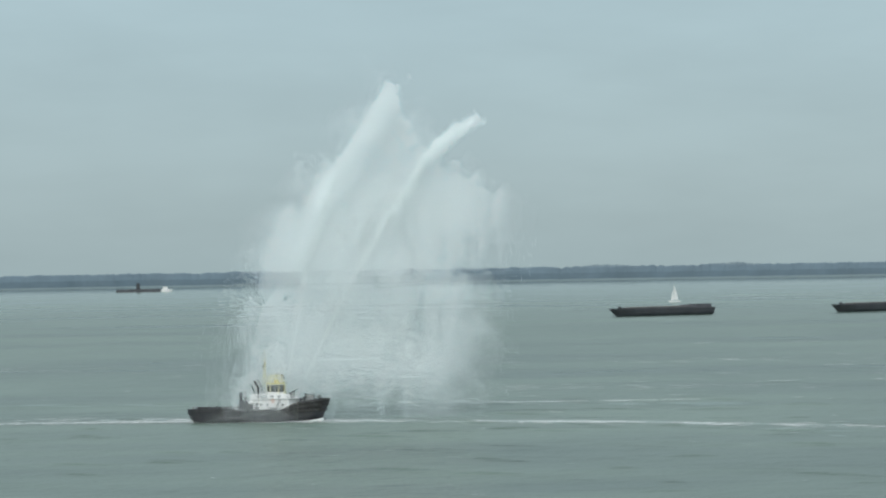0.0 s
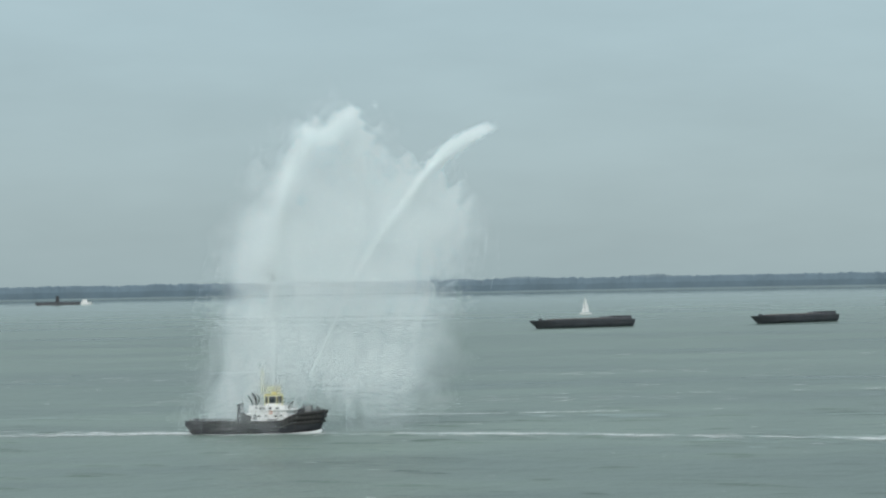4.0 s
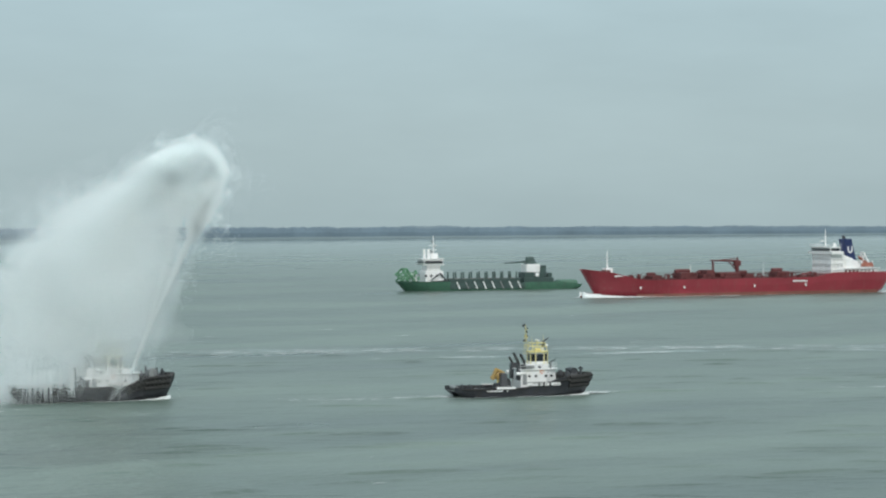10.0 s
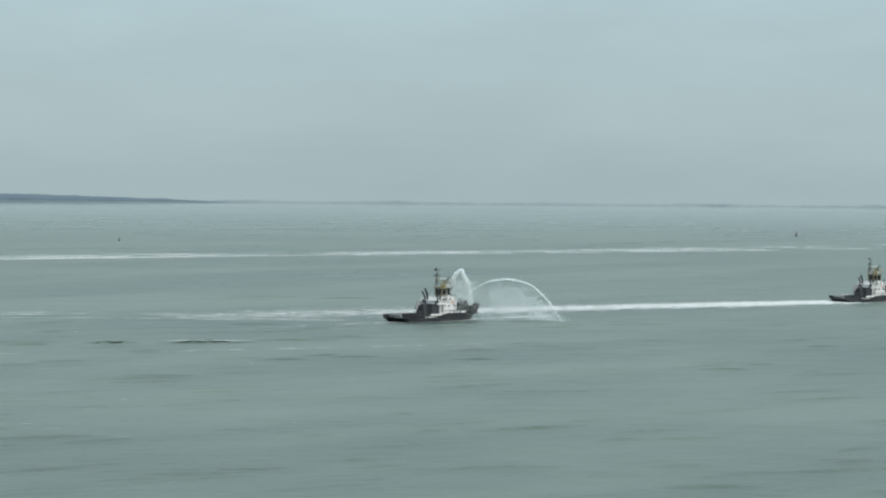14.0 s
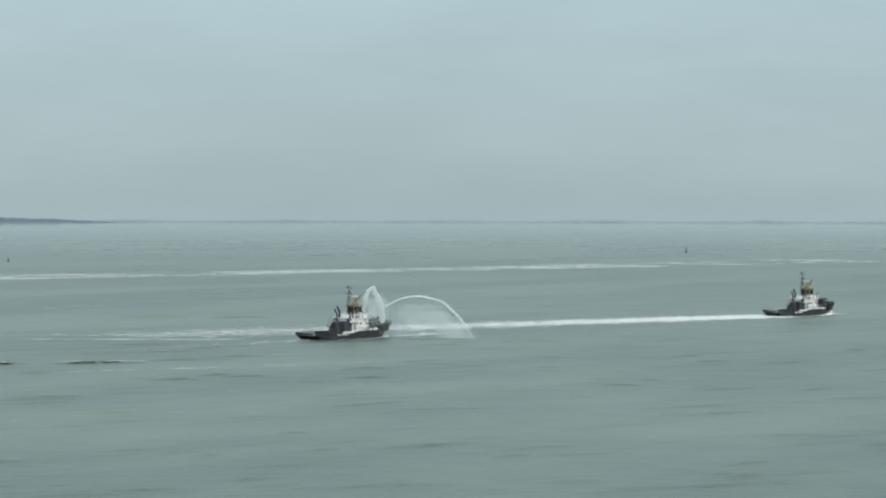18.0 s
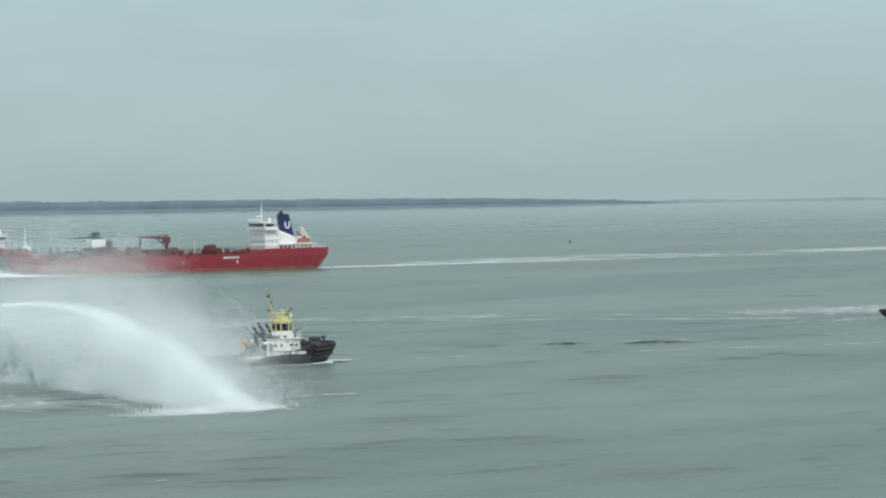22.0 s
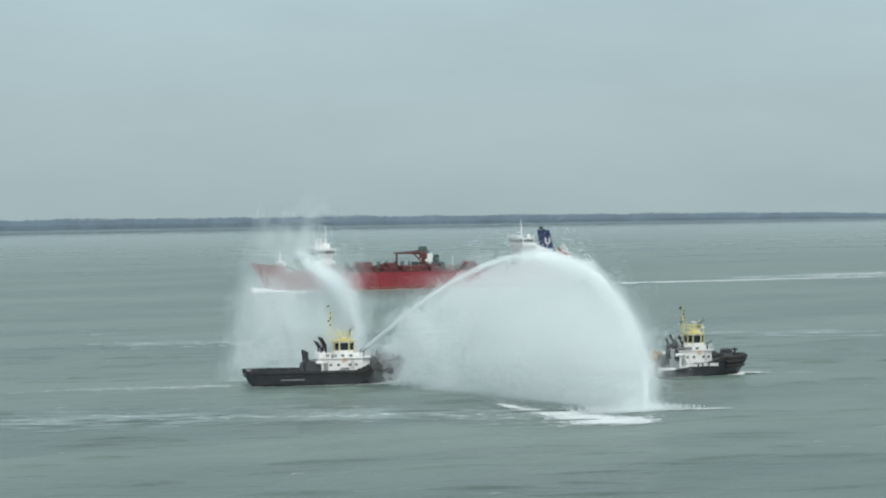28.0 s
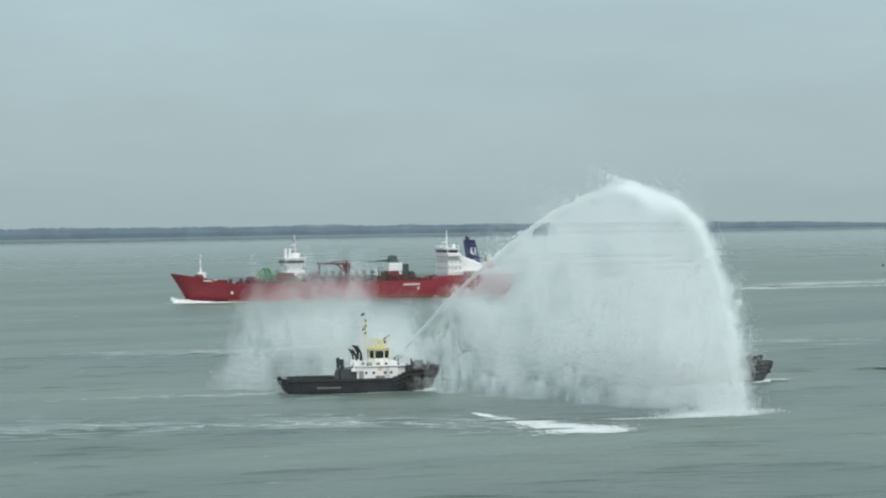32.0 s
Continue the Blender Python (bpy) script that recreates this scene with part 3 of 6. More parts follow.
    if kind == "escort":
        part("machinery_house", box(-3.9 * k, -0.8 * k, -3.3, 3.3, 0.9, 4.5, bevel=0.12, top=0.94), DARK, t, "dark grey machinery house")
        for sgn in (1, -1):
            part("vent_cowl", rod((-3.5 * k, sgn * 2.9, 4.4), (-3.6 * k, sgn * 2.9, 6.4), 0.32, sides=8, r2=0.4), DARK, t)
            part("sign_board", box(-0.3 * k, 0.9 * k, sgn * 3.66 - 0.04, sgn * 3.66 + 0.04, 5.0, 6.0), WHITE, t)
            word_bars(t, 0.0 * k, 0.6 * k, sgn * 3.72, 5.25, 0.5, 3, DARK)
    # wheelhouse: eight walls leaning out, with a pane in each
    q = 0.86 if kind == "escort" else 0.84
    cap = BUFF if not dark else OCHRE
    wx = 3.7 * k
    wh = [(wx + (x - 3.45) * k * q, y * q) for x, y in ((1.4, -1.35), (2.3, -2.2), (4.4, -2.2), (5.5, -1.2), (5.5, 1.2), (4.4, 2.2), (2.3, 2.2), (1.4, 1.35))]
    wheel = part("wheelhouse", prism(wh, 5.7, 8.0, scale=1.05), WHITE if not dark else GREY, t, "wheelhouse with large dark panes")
    windows_round([(wx + (x - wx) * 1.025, y * 1.025) for x, y in wh], 6.35, 7.75, wheel, scale=1.022, inset=0.08)
    for x, y in wh:
        part("corner_post", rod((wx + (x - wx) * 1.02, y * 1.02, 5.8), (wx + (x - wx) * 1.07, y * 1.07, 8.0), 0.09, sides=5), cap, wheel)
    part("wheelhouse_roof", prism([(wx + (x - wx) * 1.18, y * 1.18) for x, y in wh], 8.0, 8.22), cap, t, "yellow wheelhouse roof")
    part("roof_locker", box(wx - 0.6 * q, wx + 0.7 * q, -0.7 * q, 0.7 * q, 8.22, 8.8, bevel=0.08), cap, t, "yellow roof casing")
    for sx in (-1, 1):
        for sy in (-1, 1):
            part("frame_post", rod((wx + sx * 1.7 * q, sy * 1.9 * q, 8.2), (wx + sx * 1.5 * q, sy * 1.6 * q, 9.7), 0.08, sides=5), cap, t)
    bm = bmesh.new()
    for z in (9.1, 9.7):
        c = 1.6 * q
        ring = [(wx - c, -1.7 * q, z), (wx + c, -1.7 * q, z), (wx + c, 1.7 * q, z), (wx - c, 1.7 * q, z)]
        for i in range(4):
            rod(ring[i], ring[(i + 1) % 4], 0.06, bm, 5)
    part("light_frame", bm, cap, t, "yellow tubular light frame")
    for sy in (-1, 1):
        part("searchlight", rod((wx + 1.5 * q, sy * 1.2, 9.25), (wx + 1.95 * q, sy * 1.2, 9.3), 0.26, sides=10), WHITE if sy < 0 else DARK, t)
    part("radar_post", rod((wx, 0, 9.0), (wx, 0, 10.1), 0.12), cap, t)
    part("radar_scanner", box(wx - 0.15, wx + 0.2, -1.0, 1.0, 10.1, 10.35, bevel=0.06), WHITE, t, "white radar scanner")
    # lattice mast with flags
    paint = DARK if dark else BUFF
    mast = bmesh.new()
    top = 15.0 if kind == "escort" else (13.4 if kind == "crane" else 13.0)
    slight = 0.6 if kind == "crane" else 1.0
    mx = 1.25 * k
    for sx in (-1, 1):
        for sy in (-1, 1):
            rod((mx + sx * 0.36, sy * 0.36, 7.6), (mx + sx * 0.08, sy * 0.08, top - 1.6), 0.036 * slight, mast, 4)
    for i in range(7):
        z = 8.7 + i * 0.66
        w = 0.36 - 0.26 * (z - 8.0) / (top - 9.6)
        for a, b in (((-1, -1), (1, -1)), ((1, -1), (1, 1)), ((1, 1), (-1, 1)), ((-1, 1), (-1, -1))):
            rod((mx + a[0] * w, a[1] * w, z), (mx + b[0] * w, b[1] * w, z), 0.03 * slight, mast, 4)
            rod((mx + a[0] * w, a[1] * w, z), (mx + b[0] * w * 0.9, b[1] * w * 0.9, z + 0.62), 0.022 * slight, mast, 4)
    rod((mx, 0, top - 1.8), (mx, 0, top), 0.045 * slight, mast, 5)
    mst = part("mast", mast, paint, t, "thin lattice mast")
    for z in (10.9, 12.3):
        part("yardarm", rod((mx, -1.2, z), (mx, 1.2, z), 0.045), paint, mst)
        for sy in (-1, 1):
            part("mast_light", rod((mx + 0.1, sy * 0.8, z), (mx + 0.1, sy * 0.8, z + 0.35), 0.12, sides=8), DARK, mst)
    for z, dx, mat in ((top - 0.5, -0.7, DARK), (top - 1.7, 0.35, DARK), (top - 3.3, -0.55, DARK), (top - 2.6, 0.4, BUFF)):
        bm = bmesh.new()
        cols = [[bm.verts.new((mx + dx * f, 0.10 * math.sin(f * 5) + e, z + h - 0.15 * f)) for h in (0, 0.42) for e in (0.015, -0.015)] for f in (0, 0.35, 0.7, 1.0)]
        for a, b in zip(cols, cols[1:]):
            for i, j in ((0, 2), (2, 3), (3, 1), (1, 0)):
                bm.faces.new((a[i], b[i], b[j], a[j]))
        part("signal_flag", bm, mat, mst)
    # twin funnels that lean aft
    short = 0.0 if kind == "escort" else 1.0
    for sgn in (1, -1):
        for n_, dx in enumerate((0.3, -0.6)):
            pipe = bmesh.new()
            rod((-0.1 * k + dx, sgn * 2.3, 4.6), (-0.2 * k + dx, sgn * 2.3, 7.5 - n_ * 0.5 - short), 0.25 - 0.05 * n_, pipe, 10)
            rod((-0.2 * k + dx, sgn * 2.3, 7.4 - n_ * 0.5 - short), (-1.0 * k + dx, sgn * 2.3, 8.8 - n_ * 0.7 - short), 0.25 - 0.05 * n_, pipe, 10)
            part("funnel", pipe, RUBBER, t, "black exhaust funnel leaning aft")
        part("funnel_casing", box(-1.5 * k, 0.5 * k, sgn * 2.3 - 0.7, sgn * 2.3 + 0.7, 3.0, 6.0 if not dark else 5.0, bevel=0.1, top=0.85), WHITE if kind == "escort" else DARK, t)
    # fire monitors
    for x, y, z in (((front - 1.4) * k, -2.2, 5.0), ((front - 1.4) * k, 2.2, 5.0), (wx + 1.3, 0.0, 8.9)):
        mon = bmesh.new()
        rod((x, y, z), (x, y, z + 1.0), 0.16, mon, 8)
        rod((x - 0.3, y, z + 1.0), (x + 1.0, y, z + 1.75), 0.14, mon, 8, 0.09)
        part("fire_monitor", mon, DARK, t, "dark fire monitor barrel")
    # side windows, ladder, vents and boxes that break up the house
    for sgn in (1, -1):
        for j in range(3):
            x = (1.4 + j * 1.5) * k
            part("upper_window", box(x, x + 0.6, sgn * 2.86 - 0.04, sgn * 2.86 + 0.04, 5.15, 5.6), PANE, house)
        part("deck_locker", box((front - 3.4) * k, (front - 2.2) * k, sgn * 2.6 - 0.4, sgn * 2.6 + 0.4, 5.02, 5.9, bevel=0.06), WHITE, t)
        part("life_raft_box", box(0.3 * k, 1.5 * k, sgn * 3.2 - 0.35, sgn * 3.2 + 0.35, 5.02, 5.7, bevel=0.12), GREY, t)
        part("air_vent", rod((2.6 * k, sgn * 2.9, 5.0), (2.6 * k, sgn * 2.9, 6.2), 0.2, sides=8, r2=0.3), WHITE, t)
        ladder = bmesh.new()
        for dx in (-0.2, 0.2):
            rod((4.9 * k + dx, sgn * (wide + 0.12), 1.6), (4.9 * k + dx, sgn * (wide + 0.02), 4.9), 0.035, ladder, 4)
        for i in range(8):
            rod((4.9 * k - 0.2, sgn * (wide + 0.11), 1.9 + i * 0.38), (4.9 * k + 0.2, sgn * (wide + 0.11), 1.9 + i * 0.38), 0.025, ladder, 4)
        part("side_ladder", ladder, GREY, t)
        part("rubbing_band", box(-0.6 * k, (front - 1.8) * k, sgn * (wide + 0.05) - 0.03, sgn * (wide + 0.05) + 0.03, 2.45, 2.6), GREY, house)
    for dx, dy, h in ((-0.8, 0.9, 1.5), (0.9, -0.8, 1.9), (1.3, 0.6, 1.2)):
        part("whip_aerial", rod((wx + dx, dy, 8.2), (wx + dx * 1.05, dy, 9.4 + h), 0.03, sides=4), cap, t)
    part("horn_bracket", box(wx + 0.9 * q, wx + 1.5 * q, -0.25, 0.25, 8.22, 8.75, bevel=0.05), WHITE, t)
    # foredeck winch
    small = 1.0 if kind == "escort" else 0.45
    gear = GREY if kind == "escort" else DARK
    part("winch_frame", box(10.2 * k, 12.0 * k, -1.5, 1.5, 3.4, 3.7 + small, bevel=0.12, top=0.8), gear, t)
    part("winch_drum", rod((11.1 * k, -1.3, 4.0 + small), (11.1 * k, 1.3, 4.0 + small), 0.4 + 0.35 * small, sides=14), gear, t, "hawser winch drum")
    part("bollard", rod((13.0 * k, 0, 3.8), (13.0 * k, 0, 4.7 + 0.9 * small), 0.22, sides=8), DARK, t)
    part("crossbar", rod((13.0 * k, -1.1, 4.4 + 0.8 * small), (13.0 * k, 1.1, 4.4 + 0.8 * small), 0.18, sides=8), DARK, t)
    # aft deck
    part("tow_winch", rod((-3.4 * k, -1.1, 2.4), (-3.4 * k, 1.1, 2.4), 1.0, sides=14), DARK, t)
    part("winch_guard", box(-4.8 * k, -2.7 * k, -1.7, 1.7, 0.9, 4.2, bevel=0.15, top=0.6), DARK, t)
    part("towing_hook", box(-5.6 * k, -4.6 * k, -0.5, 0.5, 0.9, 2.4, bevel=0.1), DARK, t)
    for sgn in (1, -1):
        part("liferaft", rod((-1.9 * k, sgn * 3.4, 4.2), (-0.7 * k, sgn * 3.4, 4.2), 0.33, sides=10), WHITE, t)
        part("lifebuoy", ring_torus(0.3, 0.07, at=(3.4 * k, sgn * 3.72, 4.5), n=10, k=5), ORANGE, t)
    for i in range(6):
        for sgn in (1, -1):
            part("bulwark_stay", rod((-13.4 * k + i * 1.6, sgn * 4.0, aft - 0.8), (-13.4 * k + i * 1.6, sgn * 4.5, aft - 0.05), 0.07, sides=4), BLACK, t)
    for x, y, w, h in ((9.3, -2.6, 0.8, 1.1), (9.4, 2.4, 0.9, 1.2), (12.2, -2.0, 0.6, 1.0), (12.4, 1.9, 0.7, 0.9), (10.0, 0.2, 0.5, 2.2), (11.9, -0.6, 0.45, 2.0), (13.4, 0.9, 0.4, 1.3)):
        part("deck_fitting", box(x * k - w / 2, x * k + w / 2, y - w / 2, y + w / 2, 3.4, 3.9 + h * small, bevel=0.08, top=0.7), DARK, t)
    coil = ring_torus(0.7, 0.2, at=(0, 0, 0), n=14, k=6)
    bmesh.ops.rotate(coil, verts=coil.verts, matrix=Matrix.Rotation(radians(90), 3, "X"))
    bmesh.ops.translate(coil, verts=coil.verts, vec=(-8.5 * k, 1.4, aft - 0.6))
    part("rope_coil", coil, GREY, t)
    for x in (-11.5, -9.8):
        for sgn in (1, -1):
            part("deck_bollard", rod((x * k, sgn * 3.2, aft - 0.8), (x * k, sgn * 3.2, aft + 0.3), 0.2, sides=8), DARK, t)
    part("stern_roller", rod((-14.1 * k, -2.0, aft), (-14.1 * k, 2.0, aft), 0.35, sides=10), GREY, t)
    for sgn in (-1, 1):
        word_bars(t, -8.6 * k, -4.2 * k, sgn * (beam / 2 + 0.2), 1.05, 0.3, 12, GREY if kind == "escort" else WHITE)
        if kind == "escort":
            word_bars(t, 2.6 * k, 4.6 * k, sgn * 3.66, 2.75, 0.4, 7, DARK)
        else:
            word_bars(t, 0.2 * k, 6.9 * k, sgn * (beam / 2 * 0.985 + 0.26), 2.0, 0.62, 20, WHITE)
            part("white_stripe", box(-6.6 * k, -2.6 * k, sgn * (beam / 2 + 0.24) - 0.02, sgn * (beam / 2 + 0.24) + 0.02, 1.5, 1.95), WHITE, t)
    if kind != "escort":
        crane = part("deck_crane", rod((-4.2 * k, 0.6, 0.9), (-4.2 * k, 0.6, 3.4), 0.55, sides=10), BUFF if kind == "crane" else DARK, t, "folded deck crane")
        part("crane_cab", box(-5.0 * k, -3.6 * k, 0.0, 1.3, 3.0, 3.9, bevel=0.12), MUSTARD if kind == "crane" else DARK, crane)
        bm = rod((-5.8 * k, 0.6, 3.0), (-4.8 * k, 0.6, 5.0), 0.40)
        rod((-5.0 * k, 0.6, 4.9), (-3.3 * k, 0.6, 4.1), 0.34, bm)
        rod((-6.1 * k, 0.6, 3.3), (-4.0 * k, 0.6, 4.3), 0.28, bm)
        part("crane_jib", bm, MUSTARD if kind == "crane" else GREY, crane, "folded jib")
    # foam pushed up at the bow and along the side
    rng = np.random.default_rng(int(length * 10) + len(name))
    half = length / 2
    if surge > 1.5:
        ahead = np.stack([rng.uniform(half - 4, half + 4.5, 420), rng.normal(0, 1.5, 420), rng.uniform(0.8, 2.6, 420), rng.uniform(0.3, 0.9, 420), rng.normal(0, 0.4, 420)], 1)
        tagged(foam_patches("bow_foam", "", ahead, rng, t, z=0.12), "white water pushed ahead of the bow", kind="stuff")
    if kind == "crane":
        ahead = np.stack([half - 1.5 + np.abs(rng.normal(0, 2.4, 170)), rng.normal(-0.6, 1.3, 170), rng.uniform(0.6, 1.8, 170), rng.uniform(0.3, 0.8, 170), rng.normal(0, 0.4, 170)], 1)
        tagged(foam_patches("bow_foam", "", ahead, rng, t, z=0.25), "white water pushed ahead of the bow", kind="stuff")
    spots = [np.stack([rng.uniform(half - 5.5, half - 0.2, 90), rng.normal(0, 1, 90) * 0.9, rng.uniform(0.4, 1.8, 90), rng.uniform(0.2, 0.7, 90), rng.normal(0, 0.4, 90)], 1)]
    for sgn in (1, -1):
        x = rng.uniform(-half, half - 2, 140)
        y = sgn * (beam / 2 * np.array([breadth_tug(v / length + 0.5) for v in x]) * 0.95 + np.abs(rng.normal(0, 0.5, 140)))
        spots.append(np.stack([x, y, rng.uniform(0.6, 2.2, 140), rng.uniform(0.15, 0.4, 140), rng.normal(0, 0.1, 140)], 1))
    ob = foam_patches("bow_wave", "", np.concatenate(spots), rng, t, z=0.06)
    tagged(ob, "white foam along the waterline", kind="stuff")
    for sgn in (1, -1):
        xs = [half - 0.9 - i * 0.7 for i in range(22)]
        line = [(x, sgn * (breadth_tug(x / length + 0.5) * beam / 2 * (0.62 + 0.33 * min(1.0, i / 10)))) for i, x in enumerate(xs)]
        tagged(part("bow_crest", crest_strip(line, [surge * math.exp(-i * 0.24) + 0.03 for i in range(22)], 1.0 + surge * 0.5, rng), FOAM, t, "white water curling off the bow", smooth=True), kind="stuff")
    return t


tug_lead = make_tug("tugboat", "black tug with white house and yellow top under its own jets", 30.0, "escort")
tug_second = make_tug("tugboat", "black escort tug with tyre-hung bow spraying water", 30.5, "escort")
tug_crane = make_tug("tugboat", "black tug with a folded yellow deck crane, no spray", 27.4, "crane", 0.5)
tug_fourth = make_tug("tugboat", "dark tug with a short arching water jet over its bow", 27.5, "dark", 0.4)
tug_fifth = make_tug("tugboat", "dark tug running ahead with a bright white wake", 23.6, "dark", 2.0)


# ---- tanker ----
def make_tanker():
    t = thing("tanker", "red chemical tanker with white bridge and blue funnel, under way", "ship")
    length, beam = 143.0, 21.0

    def sheer(s):
        return 7.1 + 2.5 * max(0.0, min(1.0, (s - 0.82) / 0.10)) + 2.4 * max(0.0, (s - 0.86) / 0.14) ** 1.4 + 1.9 * max(0.0, min(1.0, (0.27 - s) / 0.06))

    def breadth(s):
        stern = min(1.0, 0.62 + 0.38 * math.sqrt(min(1.0, s / 0.14)))
        bow = 1.0 if s < 0.78 else math.sqrt(max(0.0, 1 - ((s - 0.78) / 0.222) ** 1.9))
        return stern * max(bow, 0.05)

    hull = part("hull", loft(hull_rings(length, beam, sheer, -4.0, 7.0, 5.5, breadth, wall=0.3, deck=0.5, n=60)), RED, t, "scuffed red steel hull")
    bm = bmesh.new()
    rows = []
    for i in range(50):
        s = 0.02 + 0.955 * i / 49
        rows.append([bm.verts.new(((s - 0.5) * length, sg * max(0.1, breadth(s) * beam / 2 - 0.35), sheer(s) - 0.46)) for sg in (1, -1)])
    for a, b in zip(rows, rows[1:]):
        bm.faces.new((a[0], b[0], b[1], a[1]))
    part("deck", bm, OXIDE, t, "oxide-red main deck")
    for sgn in (1, -1):
        bm = bmesh.new()
        pr = None
        for i in range(41):
            s = 0.05 + 0.80 * i / 40
            y = sgn * (breadth(s) * beam / 2 * 0.905 + 0.12)
            cur = [bm.verts.new(((s - 0.5) * length, y, z)) for z in (-0.3, 1.3)] + [bm.verts.new(((s - 0.5) * length, y - sgn * 0.4, z)) for z in (1.3, -0.3)]
            if pr:
                for j in range(4):
                    bm.faces.new((pr[j], cur[j], cur[(j + 1) % 4], pr[(j + 1) % 4]))
            pr = cur
        part("boot_topping", bm, RUST, hull, "brown worn band at the waterline")
        for s in (0.30, 0.47, 0.70, 0.84):
            x = (s - 0.5) * length
            part("draught_mark", box(x, x + 0.7, sgn * beam / 2 - 0.05, sgn * (beam / 2 + 0.04), 3.4, 4.5), WHITE, hull)
        word_bars(t, -29, -22, sgn * (beam / 2 + 0.05), 5.3, 0.8, 16, WHITE)
        word_bars(t, 54, 60, sgn * (breadth(0.90) * beam / 2 * 0.97 + 0.2), 8.6, 0.8, 9, WHITE)
    # bow bulb breaking the surface
    bm = bmesh.new()
    bmesh.ops.create_uvsphere(bm, u_segments=12, v_segments=8, radius=1.0, matrix=Matrix.Translation((67.5, 0, 0.2)) @ Matrix.Diagonal((4.5, 1.6, 1.7, 1)))
    part("bulbous_bow", bm, RUST, hull, smooth=True)
    # accommodation block, 5 tiers, bridge with wings
    ax = -46.2
    block = part("accommodation", box(ax - 1.5, ax + 4.5, -8.5, 8.5, 6.3, 17.2, bevel=0.15), WHITE, t, "white accommodation block")
    for tier in range(3):
        z = 8.2 + tier * 2.7
        for j in range(3):
            x = ax - 0.9 + j * 1.9
            for sgn in (1, -1):
                part("window", box(x, x + 0.5, sgn * 8.5 - 0.05, sgn * 8.5 + 0.05, z + 0.5, z + 1.0), GREY, block)
        for j in range(6):
            y = -7.0 + j * 2.6
            part("window", box(ax + 4.45, ax + 4.56, y, y + 0.6, z + 0.5, z + 1.05), GREY, block)
        part("tier_deck", box(ax - 1.9, ax + 4.8, -8.8, 8.9, z + 1.75, z + 1.9), WHITE, block)
    bridge = part("bridge", box(ax - 0.5, ax + 5.2, -10.6, 10.6, 16.6, 17.9, bevel=0.1), WHITE, t, "bridge with open wings")
    part("bridge_house", box(ax + 0.0, ax + 4.8, -8.5, 8.5, 17.9, 19.6, bevel=0.1), WHITE, bridge)
    for j in range(9):
        part("bridge_window", box(ax + 4.76, ax + 4.86, -7.9 + j * 1.78, -6.4 + j * 1.78, 18.1, 19.2), PANE, bridge)
    for sgn in (1, -1):
        part("bridge_window", box(ax + 0.4, ax + 4.4, sgn * 8.52 - 0.04, sgn * 8.52 + 0.04, 18.1, 19.2), PANE, bridge)
    part("bridge_roof", box(ax - 0.4, ax + 5.5, -9.0, 9.0, 19.6, 19.9), WHITE, bridge)
    railing([(ax - 0.2, -8.8, 19.9), (ax + 5.2, -8.8, 19.9), (ax + 5.2, 8.8, 19.9), (ax - 0.2, 8.8, 19.9)], 1.1, t, WHITE, 2.2, 0.06)
    mast = bmesh.new()
    rod((ax + 2.5, 0, 19.9), (ax + 2.5, 0, 27.5), 0.4, mast, 8, 0.12)
    rod((ax + 2.5, -2.2, 24.0), (ax + 2.5, 2.2, 24.0), 0.12, mast, 5)
    rod((ax + 2.5, -1.6, 22.2), (ax + 4.2, -1.6, 22.2), 0.2, mast, 5)
    mast = part("radar_mast", mast, WHITE, t)
    part("radar_scanner", box(ax + 3.3, ax + 3.7, -1.9, 1.9, 22.5, 22.8), WHITE, mast)
    part("dome_antenna", rod((ax + 1.0, 5.0, 19.9), (ax + 1.0, 5.0, 21.6), 0.8, sides=12, r2=0.5), WHITE, t)
    # engine casing and funnel
    part("boat_deck", box(ax - 19.5, ax - 1.6, -8.8, 8.8, 10.4, 10.7), WHITE, t)
    part("poop_house", box(ax - 18.5, ax - 1.6, -8.0, 8.0, 6.3, 10.4, bevel=0.1), WHITE, t)
    fun = part("funnel", prism([(ax - 11.2, -2.5), (ax - 7.0, -2.7), (ax - 6.2, 0), (ax - 7.0, 2.7), (ax - 11.2, 2.5)], 13.6, 23.2, scale=0.9, shift=1.9), BLUE, t, "navy blue funnel with a white mark")
    for sgn in (1, -1):
        bm = bmesh.new()
        pts = [(-1.0, 3.0), (-1.0, 1.2), (-0.6, 0.5), (0.0, 0.25), (0.6, 0.5), (1.0, 1.2), (1.0, 3.0)]
        for (a, b), (c, d) in zip(pts, pts[1:]):
            rod((ax - 8.1 + a * 0.9, sgn * 2.55, 17.0 + b), (ax - 8.1 + c * 0.9, sgn * 2.55, 17.0 + d), 0.32, bm, 5)
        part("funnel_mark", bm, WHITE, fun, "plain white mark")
    part("exhaust_pipe", rod((ax - 6.2, 0.8, 22.8), (ax - 5.6, 0.8, 24.6), 0.6, sides=10), DARK, fun)
    part("exhaust_pipe", rod((ax - 7.4, -0.8, 22.8), (ax - 7.0, -0.8, 24.2), 0.5, sides=8), DARK, fun)
    for sgn in (1,):
        boat = prism([(ax - 16.5, sgn * 8.2), (ax - 15.5, sgn * 7.0), (ax - 10.8, sgn * 7.0), (ax - 9.8, sgn * 8.2), (ax - 10.8, sgn * 9.3), (ax - 15.5, sgn * 9.3)], 11.2, 13.0, scale=0.8)
        part("lifeboat", boat, LIFEBOAT, t, "faded red covered lifeboat")
        for x in (ax - 15.8, ax - 10.5):
            part("davit", rod((x, sgn * 8.6, 10.7), (x, sgn * 8.0, 13.9), 0.18), WHITE, t)
